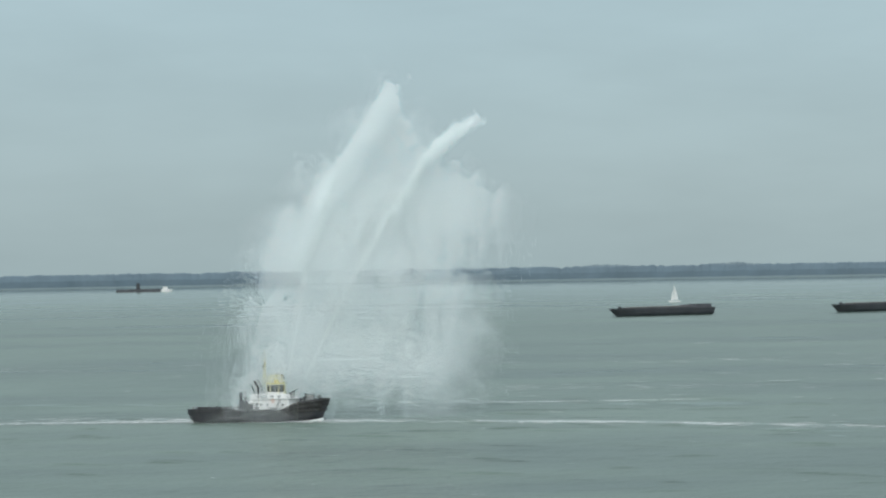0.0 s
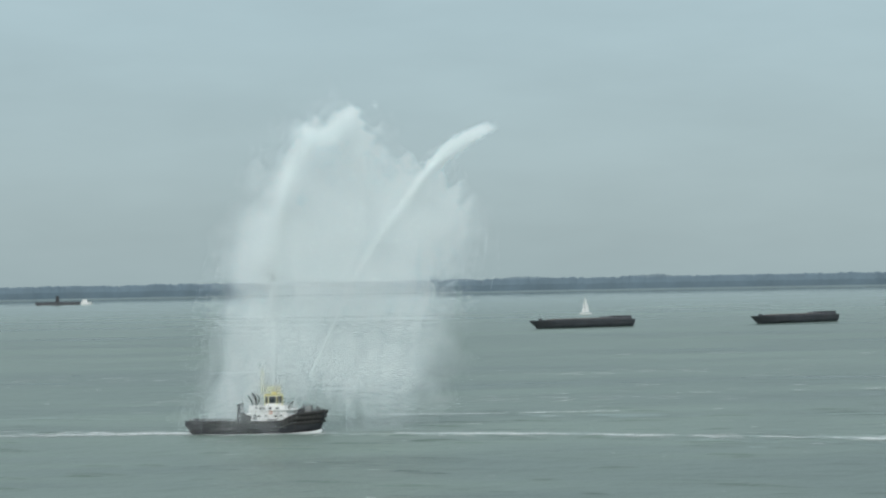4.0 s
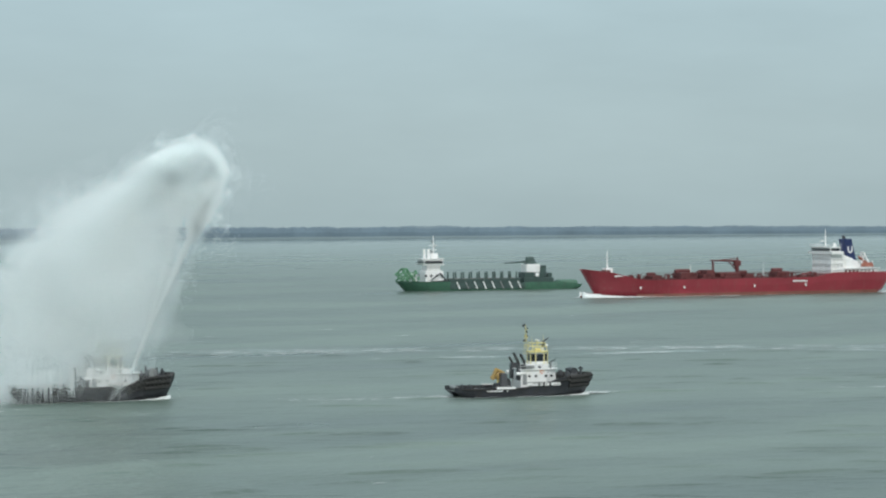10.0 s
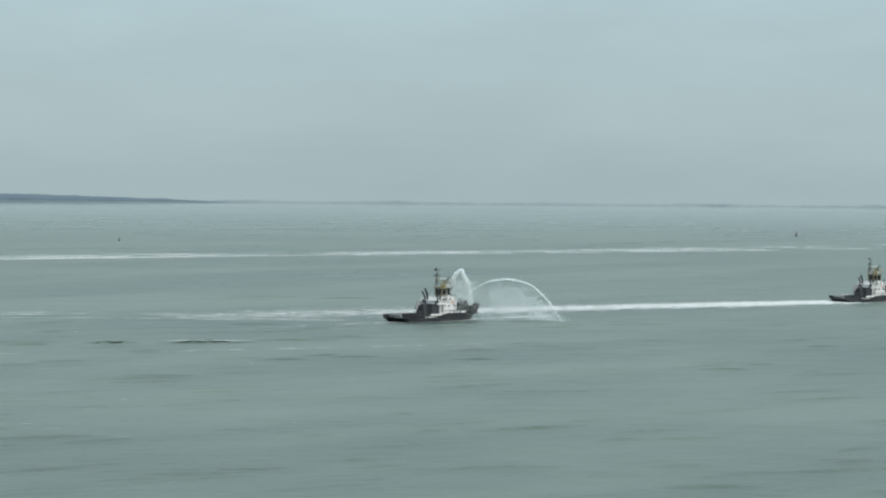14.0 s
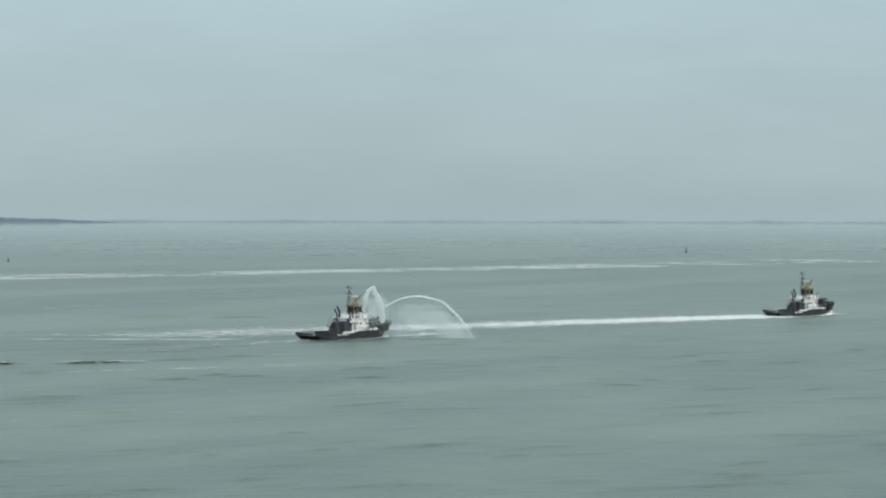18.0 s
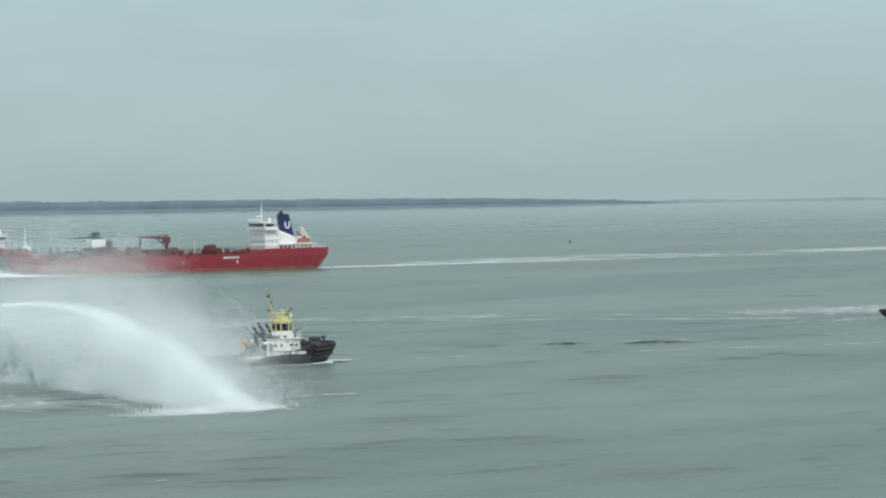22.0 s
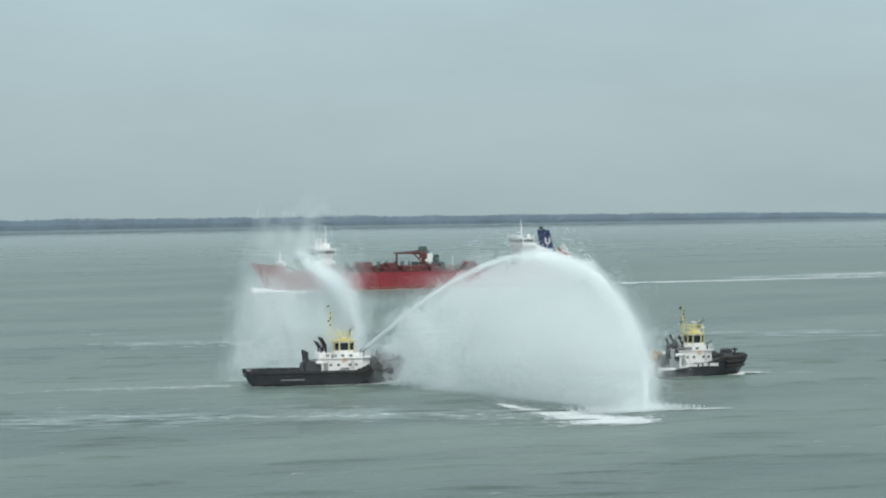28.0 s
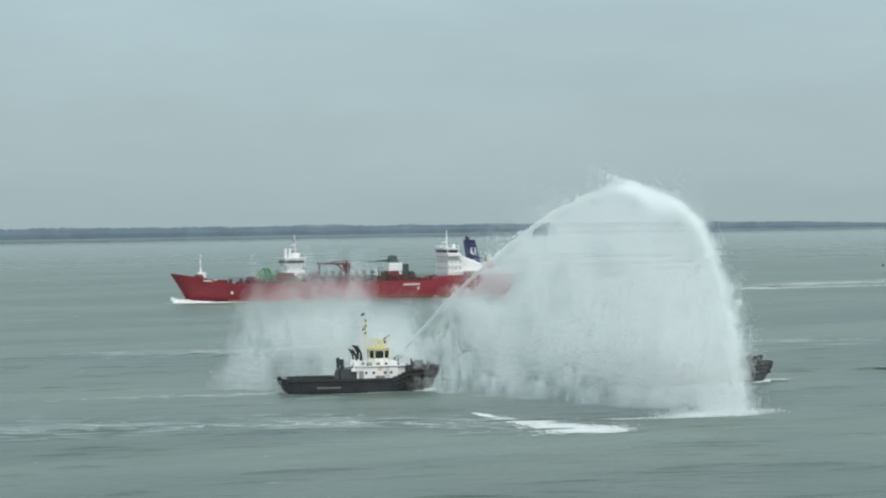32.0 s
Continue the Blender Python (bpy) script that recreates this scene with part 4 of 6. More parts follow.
        railing([(ax - 23, sgn * 8.0, 8.6), (ax - 8, sgn * 9.6, 8.6)], 1.1, t, WHITE, 1.6, 0.07)
    # free-fall boat on its ramp over the stern
    ramp = bmesh.new()
    for y in (-1.5, 1.5):
        rod((ax - 15.6, y, 17.2), (ax - 19.8, y, 9.0), 0.28, ramp, 6)
        rod((ax - 13.6, y, 13.6), (ax - 19.6, y, 10.2), 0.22, ramp, 6)
        rod((ax - 14.4, y, 10.6), (ax - 15.8, y, 16.8), 0.2, ramp, 6)
    rod((ax - 15.6, -1.5, 17.2), (ax - 15.6, 1.5, 17.2), 0.28, ramp, 6)
    part("boat_ramp", ramp, WHITE, t, "white inclined boat ramp")
    keel = [(-3.4, 0.4), (-2.6, 1.1), (1.8, 1.2), (3.2, 0.5)]
    rings = []
    for u, r in keel:
        c = Vector((ax - 16.4 - u * 0.86, 0, 13.4 - u * 0.55))
        rings.append([c + Vector((0.5 * r * math.sin(k * math.tau / 8), r * math.cos(k * math.tau / 8), 0.86 * r * math.sin(k * math.tau / 8))) for k in range(8)])
    part("freefall_boat", loft(rings), LIFEBOAT, t, "faded red free-fall lifeboat nose down")
    # curved white fairing behind the bridge
    rings = []
    for x, top, half in ((-1.4, 17.6, 7.0), (-4.0, 16.4, 6.4), (-7.5, 15.2, 5.8), (-10.5, 13.8, 5.4), (-13.0, 11.6, 5.0)):
        rings.append([(ax + x, y * half, z) for y, z in ((-1, 6.5), (-1, top - 1.2), (-0.8, top - 0.3), (0, top), (0.8, top - 0.3), (1, top - 1.2), (1, 6.5))])
    part("casing_fairing", loft(rings), WHITE, t, "white rounded engine casing")
    for j in range(8):
        for sgn in (1, -1):
            part("poop_opening", box(ax - 3.5 - j * 1.9, ax - 2.3 - j * 1.9, sgn * 8.0 - 0.05, sgn * 8.0 + 0.05, 8.9, 9.9), OXIDE, t)
    # cargo deck: pipes, tanks, manifold and hose crane
    for y in (-5.4, -4.2, -2.8, -1.4, 0.0, 1.4, 2.8, 4.2, 5.5):
        part("deck_pipe", rod((-36, y, 7.0), (44, y, 7.0), 0.22, sides=6), OXIDE, t)
    part("catwalk", box(-38, 48, -0.6, 0.6, 8.6, 8.8), OXIDE, t)
    railing([(-38, -0.6, 8.8), (48, -0.6, 8.8)], 1.0, t, OXIDE, 2.5, 0.05, "catwalk_rail")
    leg = part("catwalk_leg", rod((0, 0, 0), (0, 0, 2.4), 0.12, sides=4), OXIDE, t)
    leg.matrix_basis = pose(-37, -0.5, 6.2)
    for i in range(1, 36):
        again("catwalk_leg", leg.data, t, "", pose(-37 + i // 2 * 5, (-0.5, 0.5)[i % 2], 6.2))
    part("manifold", box(1, 9, -8.5, 8.5, 6.3, 8.0, bevel=0.15), OXIDE, t)
    for i in range(7):
        for sgn in (1, -1):
            part("manifold_pipe", rod((1.6 + i * 1.15, sgn * 8.2, 6.4), (1.6 + i * 1.15, sgn * 8.2, 8.8), 0.28, sides=7), OXIDE, t)
    cr = part("hose_crane", rod((-1.0, 0, 6.0), (-1.0, 0, 13.2), 0.95, sides=12, r2=0.8), OXIDE, t, "red hose crane with its jib lowered")
    bm = rod((-1.6, 0, 14.4), (11.6, 0, 14.7), 0.55, r2=0.34)
    rod((-1.2, 0, 15.6), (6.5, 0, 14.9), 0.14, bm)
    rod((-1.2, 0, 13.0), (-1.2, 0, 15.8), 0.42, bm, 8)
    rod((-0.6, 0, 10.6), (3.2, 0, 14.4), 0.3, bm)
    part("jib", bm, OXIDE, cr)
    part("crane_cab", box(-2.4, 0.4, -1.1, 1.1, 12.2, 14.6, bevel=0.1), OXIDE, cr)
    for y in (-1.2, 1.2):
        part("jib_rest", rod((10.4, y, 6.2), (10.4, y * 0.3, 14.3), 0.26), OXIDE, t)
    part("hose_store", box(-0.6, 9.6, -5.2, 5.2, 6.6, 9.6, bevel=0.2, top=0.94), OXIDE, t)
    part("hose_rack", box(11.5, 15.5, -4.6, 4.6, 6.6, 10.8, bevel=0.2, top=0.9), OXIDE, t)
    for x, w, h in ((-24, 5.5, 9.6), (-21, 3, 8.6), (20, 7.5, 9.8), (12, 5, 9.0), (36, 4.5, 8.6), (-7, 4, 8.8)):
        part("deck_house", box(x, x + w, -4.2, 4.2, 6.2, h, bevel=0.15), OXIDE, t)
        part("deck_tank", rod((x + 0.4, -2.4, h + 0.5), (x + w - 0.4, -2.4, h + 0.5), 0.9, sides=12), OXIDE, t)
    for i in range(12):
        x = -34 + i * 6.7
        for sgn in (1, -1):
            part("tank_hatch", rod((x, sgn * 6.6, 6.1), (x, sgn * 6.6, 7.5), 0.8, sides=10), OXIDE, t)
            part("vent_post", rod((x + 2.2, sgn * 7.2, 6.1), (x + 2.2, sgn * 7.2, 9.4), 0.13, sides=5), OXIDE, t)
    g = random.Random(9)
    for i in range(46):
        x, y, w, h = g.uniform(-35, 46), g.uniform(-8.6, 8.6), g.uniform(0.5, 1.8), g.uniform(0.7, 2.6)
        part("deck_fitting", box(x - w / 2, x + w / 2, y - w / 2.5, y + w / 2.5, 6.0, 6.6 + h, bevel=0.08, top=g.uniform(0.6, 1.0)), OXIDE, t)
    for i in range(10):
        x = -30 + i * 7.4
        bend = sweep([(x, -7.8, 6.2), (x, -7.8, 8.4), (x + 0.5, -7.0, 8.9), (x + 0.5, 7.0, 8.9), (x, 7.8, 8.4), (x, 7.8, 6.2)], 0.16)
        part("cross_pipe", bend, OXIDE, t)
    for x in (-13.5, 21.0):
        part("pole_light", rod((x, 0, 6.2), (x, 0, 13.5), 0.2, r2=0.1), WHITE, t)
    for sgn in (1, -1):
        railing([(-36, sgn * 10.2, 6.6), (45, sgn * 10.2, 6.6)], 1.1, t, OXIDE, 2.4, 0.06)
    # forecastle
    part("windlass", box(58.5, 62, -3, 3, 9.2, 11.4, bevel=0.3, top=0.7), OXIDE, t)
    part("forecastle_house", box(49.5, 52.5, -5, 5, 6.3, 9.0, bevel=0.1), OXIDE, t)
    bm = bmesh.new()
    rod((59.5, 0, 9.6), (59.5, 0, 19.5), 0.38, bm, 8, 0.15)
    rod((59.5, -1.3, 16.0), (59.5, 1.3, 16.0), 0.1, bm, 5)
    rod((58.2, 0, 9.6), (59.5, 0, 14.5), 0.15, bm, 5)
    part("foremast", bm, WHITE, t)
    part("mast_housing", box(57.5, 60.8, -1.6, 1.6, 9.6, 12.2, bevel=0.1), WHITE, t)
    # foam at bow and side
    rng = np.random.default_rng(77)
    spots = [np.stack([rng.uniform(58, 74, 500), rng.normal(0, 1.6, 500), rng.uniform(0.8, 3.5, 500), rng.uniform(0.3, 1.2, 500), rng.normal(0, 0.3, 500)], 1)]
    for sgn in (1, -1):
        x = 70 - rng.exponential(26, 900)
        x = np.clip(x, -70, 70)
        y = sgn * (beam / 2 * np.array([breadth(v / length + 0.5) for v in x]) * 0.92 + np.abs(rng.normal(0, 1.1, 900)))
        spots.append(np.stack([x, y, rng.uniform(1.5, 6, 900), rng.uniform(0.25, 0.9, 900), rng.normal(0, 0.1, 900)], 1))
    ob = foam_patches("bow_wave", "", np.concatenate(spots), rng, t, z=0.08)
    tagged(ob, "white bow wave and foam along the side", kind="stuff")
    for sgn in (1, -1):
        xs = [71.5 - i * 1.6 for i in range(44)]
        line = [(x, sgn * (0.4 + breadth(x / length + 0.5) * beam / 2 * (0.5 + 0.44 * min(1.0, i / 16)))) for i, x in enumerate(xs)]
        tagged(part("bow_crest", crest_strip(line, [2.6 * math.exp(-i * 0.16) + 0.12 for i in range(44)], 2.4, rng), FOAM, t, "curl of white water at the stem", smooth=True), kind="stuff")
    return t


tanker = make_tanker()


# ---- dredger ----
def make_dredger():
    t = thing("dredger", "green hopper dredger with white bridge and a row of posts", "ship")
    length, beam = 88.0, 15.0

    def sheer(s):
        return 2.3 + 2.0 * max(0.0, min(1.0, (s - 0.70) / 0.03)) + 2.0 * max(0, s - 0.8) + 1.2 * max(0.0, min(1.0, (0.36 - s) / 0.04)) * min(1.0, s / 0.12)

    def breadth(s):
        stern = min(1.0, 0.7 + 0.3 * math.sqrt(min(1.0, s / 0.1)))
        bow = 1.0 if s < 0.84 else math.sqrt(max(0.0, 1 - ((s - 0.84) / 0.17) ** 2))
        return stern * max(bow, 0.1)

    part("hull", loft(hull_rings(length, beam, sheer, -3, 4.0, 2.0, breadth, wall=0.3, deck=0.6, n=40)), GREEN, t, "green steel hull")
    part("hopper_coaming", box(-14, 20, -5.6, 5.6, 2.6, 5.4, bevel=0.2), MOSS, t, "dark green hopper coaming")
    for sgn in (1, -1):
        part("side_plating", box(-15.5, 20.5, sgn * 7.55 - 0.08, sgn * 7.55 + 0.08, 0.9, 3.4, bevel=0.03), MOSS, t, "dark green side plating")
    part("hopper_load", box(-13, 19, -4.9, 4.9, 5.2, 5.5, bevel=0.1), CARGO, t)
    for i in range(9):
        x = -12.5 + i * 3.8
        for sgn in (1, -1):
            part("hopper_post", box(x, x + 0.75, sgn * 5.2 - 0.4, sgn * 5.2 + 0.4, 5.4, 8.6, bevel=0.08, top=0.7), MOSS, t)
    for j in range(8):
        x = -13.5 + j * 4.2
        part("overflow_chute", rod((x, 7.9, 0.8), (x + 1.4, 7.5, 4.2), 0.30, sides=8), WHITE if j not in (2, 6) else GREY, t)
    # bridge near the bow
    b0 = part("lower_house", box(22.9, 32.0, -6.0, 6.0, 4.0, 9.4, bevel=0.3, top=0.94), WHITE, t, "white accommodation house")
    part("middle_house", box(24.4, 31.0, -5.0, 5.0, 9.4, 12.2, bevel=0.3), WHITE, t)
    wheel = part("wheelhouse", box(23.2, 32.6, -6.2, 6.2, 12.2, 14.6, bevel=0.5, top=1.02), WHITE, t)
    for dx, z, w in ((-0.9, 15.6, 0.7), (0.8, 17.6, 0.6), (-0.5, 20.2, 0.5), (0.5, 22.4, 0.45)):
        part("mast_fitting", box(26.5 + dx - w, 26.5 + dx + w, -0.6, 0.6, z, z + 0.9, bevel=0.1), GREY, t)
    for sgn in (1, -1):
        part("window_band", box(23.8, 32.2, sgn * 6.34 - 0.06, sgn * 6.34 + 0.06, 12.8, 13.9), PANE, wheel)
        for j in range(4):
            part("window", box(23.4 + j * 2.6, 24.4 + j * 2.6, sgn * 6.2 - 0.05, sgn * 6.2 + 0.05, 6.6, 7.6), PANE, b0)
    part("window_band", box(32.68, 32.84, -5.6, 5.6, 12.8, 13.9), PANE, wheel)
    part("wheelhouse_roof", box(22.8, 33.2, -6.6, 6.6, 14.6, 15.0), WHITE, wheel)
    bm = bmesh.new()
    for y in (-0.8, 0.8):
        rod((26.5, y, 15.0), (26.5, y * 0.3, 23.0), 0.25, bm, 6)
    rod((26.5, 0, 22), (26.5, 0, 25.6), 0.18, bm, 6)
    for z in (17, 19, 21):
        rod((26.5, -2.2, z), (26.5, 2.2, z), 0.15, bm, 5)
        rod((25.0, 0, z), (28.2, 0, z), 0.15, bm, 5)
    part("signal_mast", bm, WHITE, t)
    for x in (29.6, 31.6):
        part("dome_antenna", rod((x, 3.0, 15.0), (x, 3.0, 19.4), 0.75, sides=10, r2=0.6), WHITE, t)
    part("roof_box", box(24.8, 28.4, -2.4, 2.4, 15.0, 17.4, bevel=0.1), WHITE, t)
    boom = bmesh.new()
    rod((20.8, 6.4, 3.4), (25.0, 6.8, 8.2), 0.3, boom, 6)
    rod((25.0, 6.8, 8.2), (29.5, 6.8, 5.0), 0.25, boom, 6)
    rod((22.5, 6.6, 4.6), (29.0, 6.8, 4.4), 0.35, boom, 6)
    part("pipe_davit", boom, BROWN, t, "rust-brown suction pipe davit")
    for sgn in (1, -1):
        part("bridge_rail", box(22.8, 33.2, sgn * 6.5 - 0.04, sgn * 6.5 + 0.04, 11.9, 12.3), WHITE, t)
    # bow gantry
    bm = bmesh.new()
    for y in (-4.5, 4.5):
        rod((36.5, y, 4.5), (40.5, y, 10.4), 0.55, bm, 6)
        rod((40.5, y, 10.4), (43.8, y, 7.5), 0.45, bm, 6)
        rod((35.0, y, 8.5), (43.6, y, 4.9), 0.4, bm, 6)
        rod((39.0, y, 4.0), (43.5, y, 7.6), 0.35, bm, 6)
    for x, z in ((40.5, 10.4), (43.6, 7.5), (36.5, 7.0)):
        rod((x, -4.6, z), (x, 4.6, z), 0.4, bm, 6)
    part("bow_gantry", bm, PALEGREEN, t, "pale green pipe gantry over the bow")
    part("deck_locker", box(35.2, 37.8, -3.0, 3.0, 4.4, 8.0, bevel=0.1), WHITE, t)
    g = random.Random(4)
    for j in range(16):
        x, y, z = g.uniform(34.5, 43.5), g.choice((-1, 1)) * g.uniform(3.6, 5.2), g.uniform(4.6, 8.2)
        part("gantry_fitting", box(x - 0.6, x + 0.6, y - 0.4, y + 0.4, z, z + g.uniform(0.7, 1.9), bevel=0.15, top=g.uniform(0.5, 1.0)), PALEGREEN, t)
    # aft tower and crane
    part("pump_house", box(-30, -15.5, -6.0, 6.0, 3.0, 5.6, bevel=0.2), MOSS, t)
    part("aft_house", box(-25.0, -16.0, -5.2, 5.2, 5.6, 8.0, bevel=0.15), MOSS, t)
    part("control_cabin", box(-23.8, -17.2, -4.6, 4.6, 8.0, 11.8, bevel=0.2), WHITE, t, "white control cabin")
    part("machinery_casing", box(-27.0, -24.0, -4.0, 4.0, 5.6, 11.2, bevel=0.2), MOSS, t)
    slew = part("crane_base", rod((-20.5, 0, 11.8), (-20.5, 0, 13.2), 3.2, sides=14, r2=2.2), MOSS, t)
    bm = box(-22.5, -18.0, -1.4, 1.4, 13.0, 15.2, bevel=0.3, top=0.75)
    part("crane_cab", bm, MOSS, slew)
    bm = rod((-19, 0, 13.0), (-7.5, 0, 12.3), 0.6, r2=0.25)
    part("crane_boom", bm, MOSS, slew)
    part("life_ring", rod((-22.2, 5.1, 7.0), (-22.2, 5.3, 7.0), 1.0, sides=12), WHITE, t)
    part("stern_winch", rod((-29.0, -3, 6.6), (-29.0, 3, 6.6), 1.2, sides=12), MOSS, t)
    part("stern_ramp", box(-42.5, -33, -5.2, 5.2, 2.5, 4.3, bevel=0.4, top=0.85), GREEN, t)
    rng = np.random.default_rng(5)
    x = rng.uniform(-44, 44, 160)
    ob = foam_patches("waterline_foam", "", np.stack([x, 7.6 + np.abs(rng.normal(0, 0.8, 160)), rng.uniform(1, 4, 160), rng.uniform(0.2, 0.5, 160), rng.normal(0, 0.1, 160)], 1), rng, t)
    return t


dredger = make_dredger()


# ---- barges at anchor, sailing boat, buoys ----
def make_barge():
    t = thing("barge", "dark blue-grey dumb barge lying at anchor", "barge", "anchored barges")
    length, beam = 72.0, 11.4

    def sheer(s):
        return 4.6 + 0.9 * max(0, s - 0.88) * 3

    def breadth(s):
        return (0.94 + 0.06 * min(1, s / 0.05)) * (1.0 if s < 0.84 else max(0.12, math.sqrt(max(0.0, 1 - ((s - 0.84) / 0.165) ** 2.2))))

    part("hull", loft(hull_rings(length, beam, sheer, -1.2, 5.0, 1.0, breadth, wall=0.35, deck=0.5, n=30)), BROWN, t, "dark blue-grey riveted steel hull")
    co = part("hold_coaming", box(-24, 24.5, -4.6, 4.6, 4.0, 5.3, bevel=0.12), BROWN, t)
    part("cargo", box(-22, 23, -4.0, 4.0, 5.1, 5.6, bevel=0.3, top=0.94), CARGO, co, "grey bulk cargo")
    part("stern_house", box(-34.5, -22, -4.6, 4.6, 4.1, 6.3, bevel=0.35, top=0.93), BROWN, t)
    part("house_roof", box(-34.4, -22.2, -4.4, 4.4, 6.3, 6.6, bevel=0.1, top=0.94), DARK, t)
    part("hatch_cover", box(-21.6, -15.5, -3.8, 3.8, 4.9, 6.2, bevel=0.3, top=0.86), BROWN, t)
    part("anchor_winch", box(28, 30, -1.4, 1.4, 4.2, 6.0, bevel=0.2, top=0.7), DARK, t)
    for x in (-30, 27, 32):
        for sgn in (1, -1):
            part("bollard", rod((x, sgn * 3.4, 4.0), (x, sgn * 3.4, 5.1), 0.25, sides=8), DARK, t)
    for sgn in (1, -1):
        bm = bmesh.new()
        for z in (3.7, 2.2):
            rod((-34, sgn * (beam / 2 + 0.02), z), (23, sgn * (beam / 2 + 0.02), z), 0.16, bm, 6)
        part("rubbing_strake", bm, DARK, t)
    return t


barge = make_barge()
barge.matrix_basis = pose(131, 1564, 0, 0, 0, 208)
copy_thing(barge, pose(265, 1592, 0, 0, 0, 217))
copy_thing(barge, pose(390, 1437, 0, 0, 0, 227))

far = thing("pusher_barge_convoy", "distant dark barge pushed by a small white boat", "barge")
part("hull", prism([(-38, -5), (24, -5), (24, 5), (-38, 5), (-41, 0)], -0.5, 4.0), BROWN, far)
part("cargo_crane", box(-12, -6, -2, 2, 4, 13, bevel=0.3, top=0.7), DARK, far)
boat = part("pusher_boat", prism([(25, -4), (37, -4), (41, 0), (37, 4), (25, 4)], -0.5, 3.6), WHITE, far, "white pusher boat")
part("pusher_house", box(27, 34, -2.5, 2.5, 3.6, 7.0, bevel=0.2), WHITE, boat)
far.matrix_basis = pose(-440, 3800, 0, 0, 0, 6)


def make_yacht():
    t = thing("sailing_boat", "small sailing boat with white mainsail and jib", "sailboat")
    part("hull", prism([(-4.6, -1.2), (-1, -1.6), (2.5, -1.2), (5.2, 0), (2.5, 1.2), (-1, 1.6), (-4.6, 1.2)], -0.4, 1.1, scale=1.06), WHITE, t)
    part("mast", rod((0.7, 0, 1), (0.7, 0, 13.6), 0.1), GREY, t)
    for name, pts in (("mainsail", ((0.5, 0, 1.9), (-2.9, 0.6, 1.9), (-1.9, 0.75, 6.0), (-0.6, 0.4, 10.5), (0.5, 0, 13.4))), ("jib", ((3.4, 0, 1.5), (0.9, 0.9, 1.7), (1.4, 0.6, 6.0), (1.1, 0, 11.5)))):
        bm = bmesh.new()
        a = [bm.verts.new(p) for p in pts]
        b = [bm.verts.new((x, y + 0.04, z)) for x, y, z in pts]
        bm.faces.new(a)
        bm.faces.new(b[::-1])
        for i in range(len(a)):
            bm.faces.new((a[i], a[(i + 1) % len(a)], b[(i + 1) % len(a)], b[i]))
        part(name, bm, SAIL, t)
    return t


yacht = make_yacht()


def make_buoy(label, r, h, top_mat):
    t = thing("buoy", label, "buoy", "channel buoys")
    part("float", rod((0, 0, -0.4), (0, 0, h * 0.32), r, sides=14, r2=r * 0.92), MOSS, t)
    part("cage", rod((0, 0, h * 0.32), (0, 0, h * 0.85), r * 0.42, sides=8, r2=r * 0.2), top_mat, t)
    part("topmark", box(-r * 0.3, r * 0.3, -r * 0.3, r * 0.3, h * 0.85, h, bevel=0.03, top=0.6), top_mat, t)
    return t


make_buoy("dark green channel buoy with a pale cage on top", 0.62, 2.0, WHITE).matrix_basis = pose(115.3, 408.5, 0)
make_buoy("small far channel buoy, dark", 0.7, 2.2, DARK).matrix_basis = pose(1064, 1082, 0)
make_buoy("small far channel buoy, dark red", 0.9, 4.0, OXIDE).matrix_basis = pose(1577, 931, 0)
make_buoy("small far channel buoy beside the barges", 0.9, 3.4, DARK).matrix_basis = pose(452, 1560, 0)
store = thing("shore_shed", "low white shed on the far shore", "building")
part("walls", box(-14, 14, -6, 6, 0, 5.5), WHITE, store)
part("roof", prism([(-15, -7), (15, -7), (15, 7), (-15, 7)], 5.5, 8.0, scale=0.9), GREY, store)
store.matrix_basis = pose(math.sin(radians(18.6)) * 4690, math.cos(radians(18.6)) * 4690, 0.5, 0, 0, -18.6)


# ---- foam and wakes on the water ----
rng = np.random.default_rng(11)
OLD, BIG = dict(long=(2, 8), wide=(0.4, 1.3)), dict(long=(5, 18), wide=(0.8, 2.6))
WASH = dict(long=(10, 34), wide=(1.5, 5.0))
foam_patches("wake_foam", "broken line of foam left across the water", np.concatenate([
    trail([(-140, 590), (-15, 548), (36, 531), (79, 508), (150, 468), (182, 452)], (14, 9), 520, rng, **OLD),
    trail([(-140, 592), (36, 533), (79, 509), (150, 469)], (3.5, 2.5), 150, rng, (2, 6), (0.4, 1.1))]), rng)
foam_patches("wake_wash", "pale aerated band of an old wake", np.concatenate([
    trail([(-140, 592), (36, 533), (79, 509), (150, 469), (186, 450)], (9, 7), 170, rng, **WASH),
    trail([(-120, 640), (40, 600), (200, 560)], (10, 10), 50, rng, **WASH)]), rng, z=0.02, mat=PALE)
foam_patches("wake_foam", "older pair of foam streaks from passing tugs", np.concatenate([
    trail([(200, 640), (298, 580), (384, 536), (470, 475), (490, 430)], (34, 14), 380, rng, **OLD),
    trail([(298, 572), (384, 528), (470, 466), (488, 428)], (6, 5), 90, rng, **OLD),
    trail([(330, 520), (416, 500), (452, 452), (482, 412)], (5, 4), 130, rng, **OLD)]), rng)
foam_patches("wake_wash", "pale aerated band left by passing tugs", np.concatenate([
    trail([(200, 640), (298, 580), (384, 536), (470, 475), (492, 425)], (34, 16), 230, rng, **WASH),
    trail([(330, 520), (416, 500), (452, 452), (484, 412)], (9, 7), 110, rng, **WASH)]), rng, z=0.02, mat=PALE)
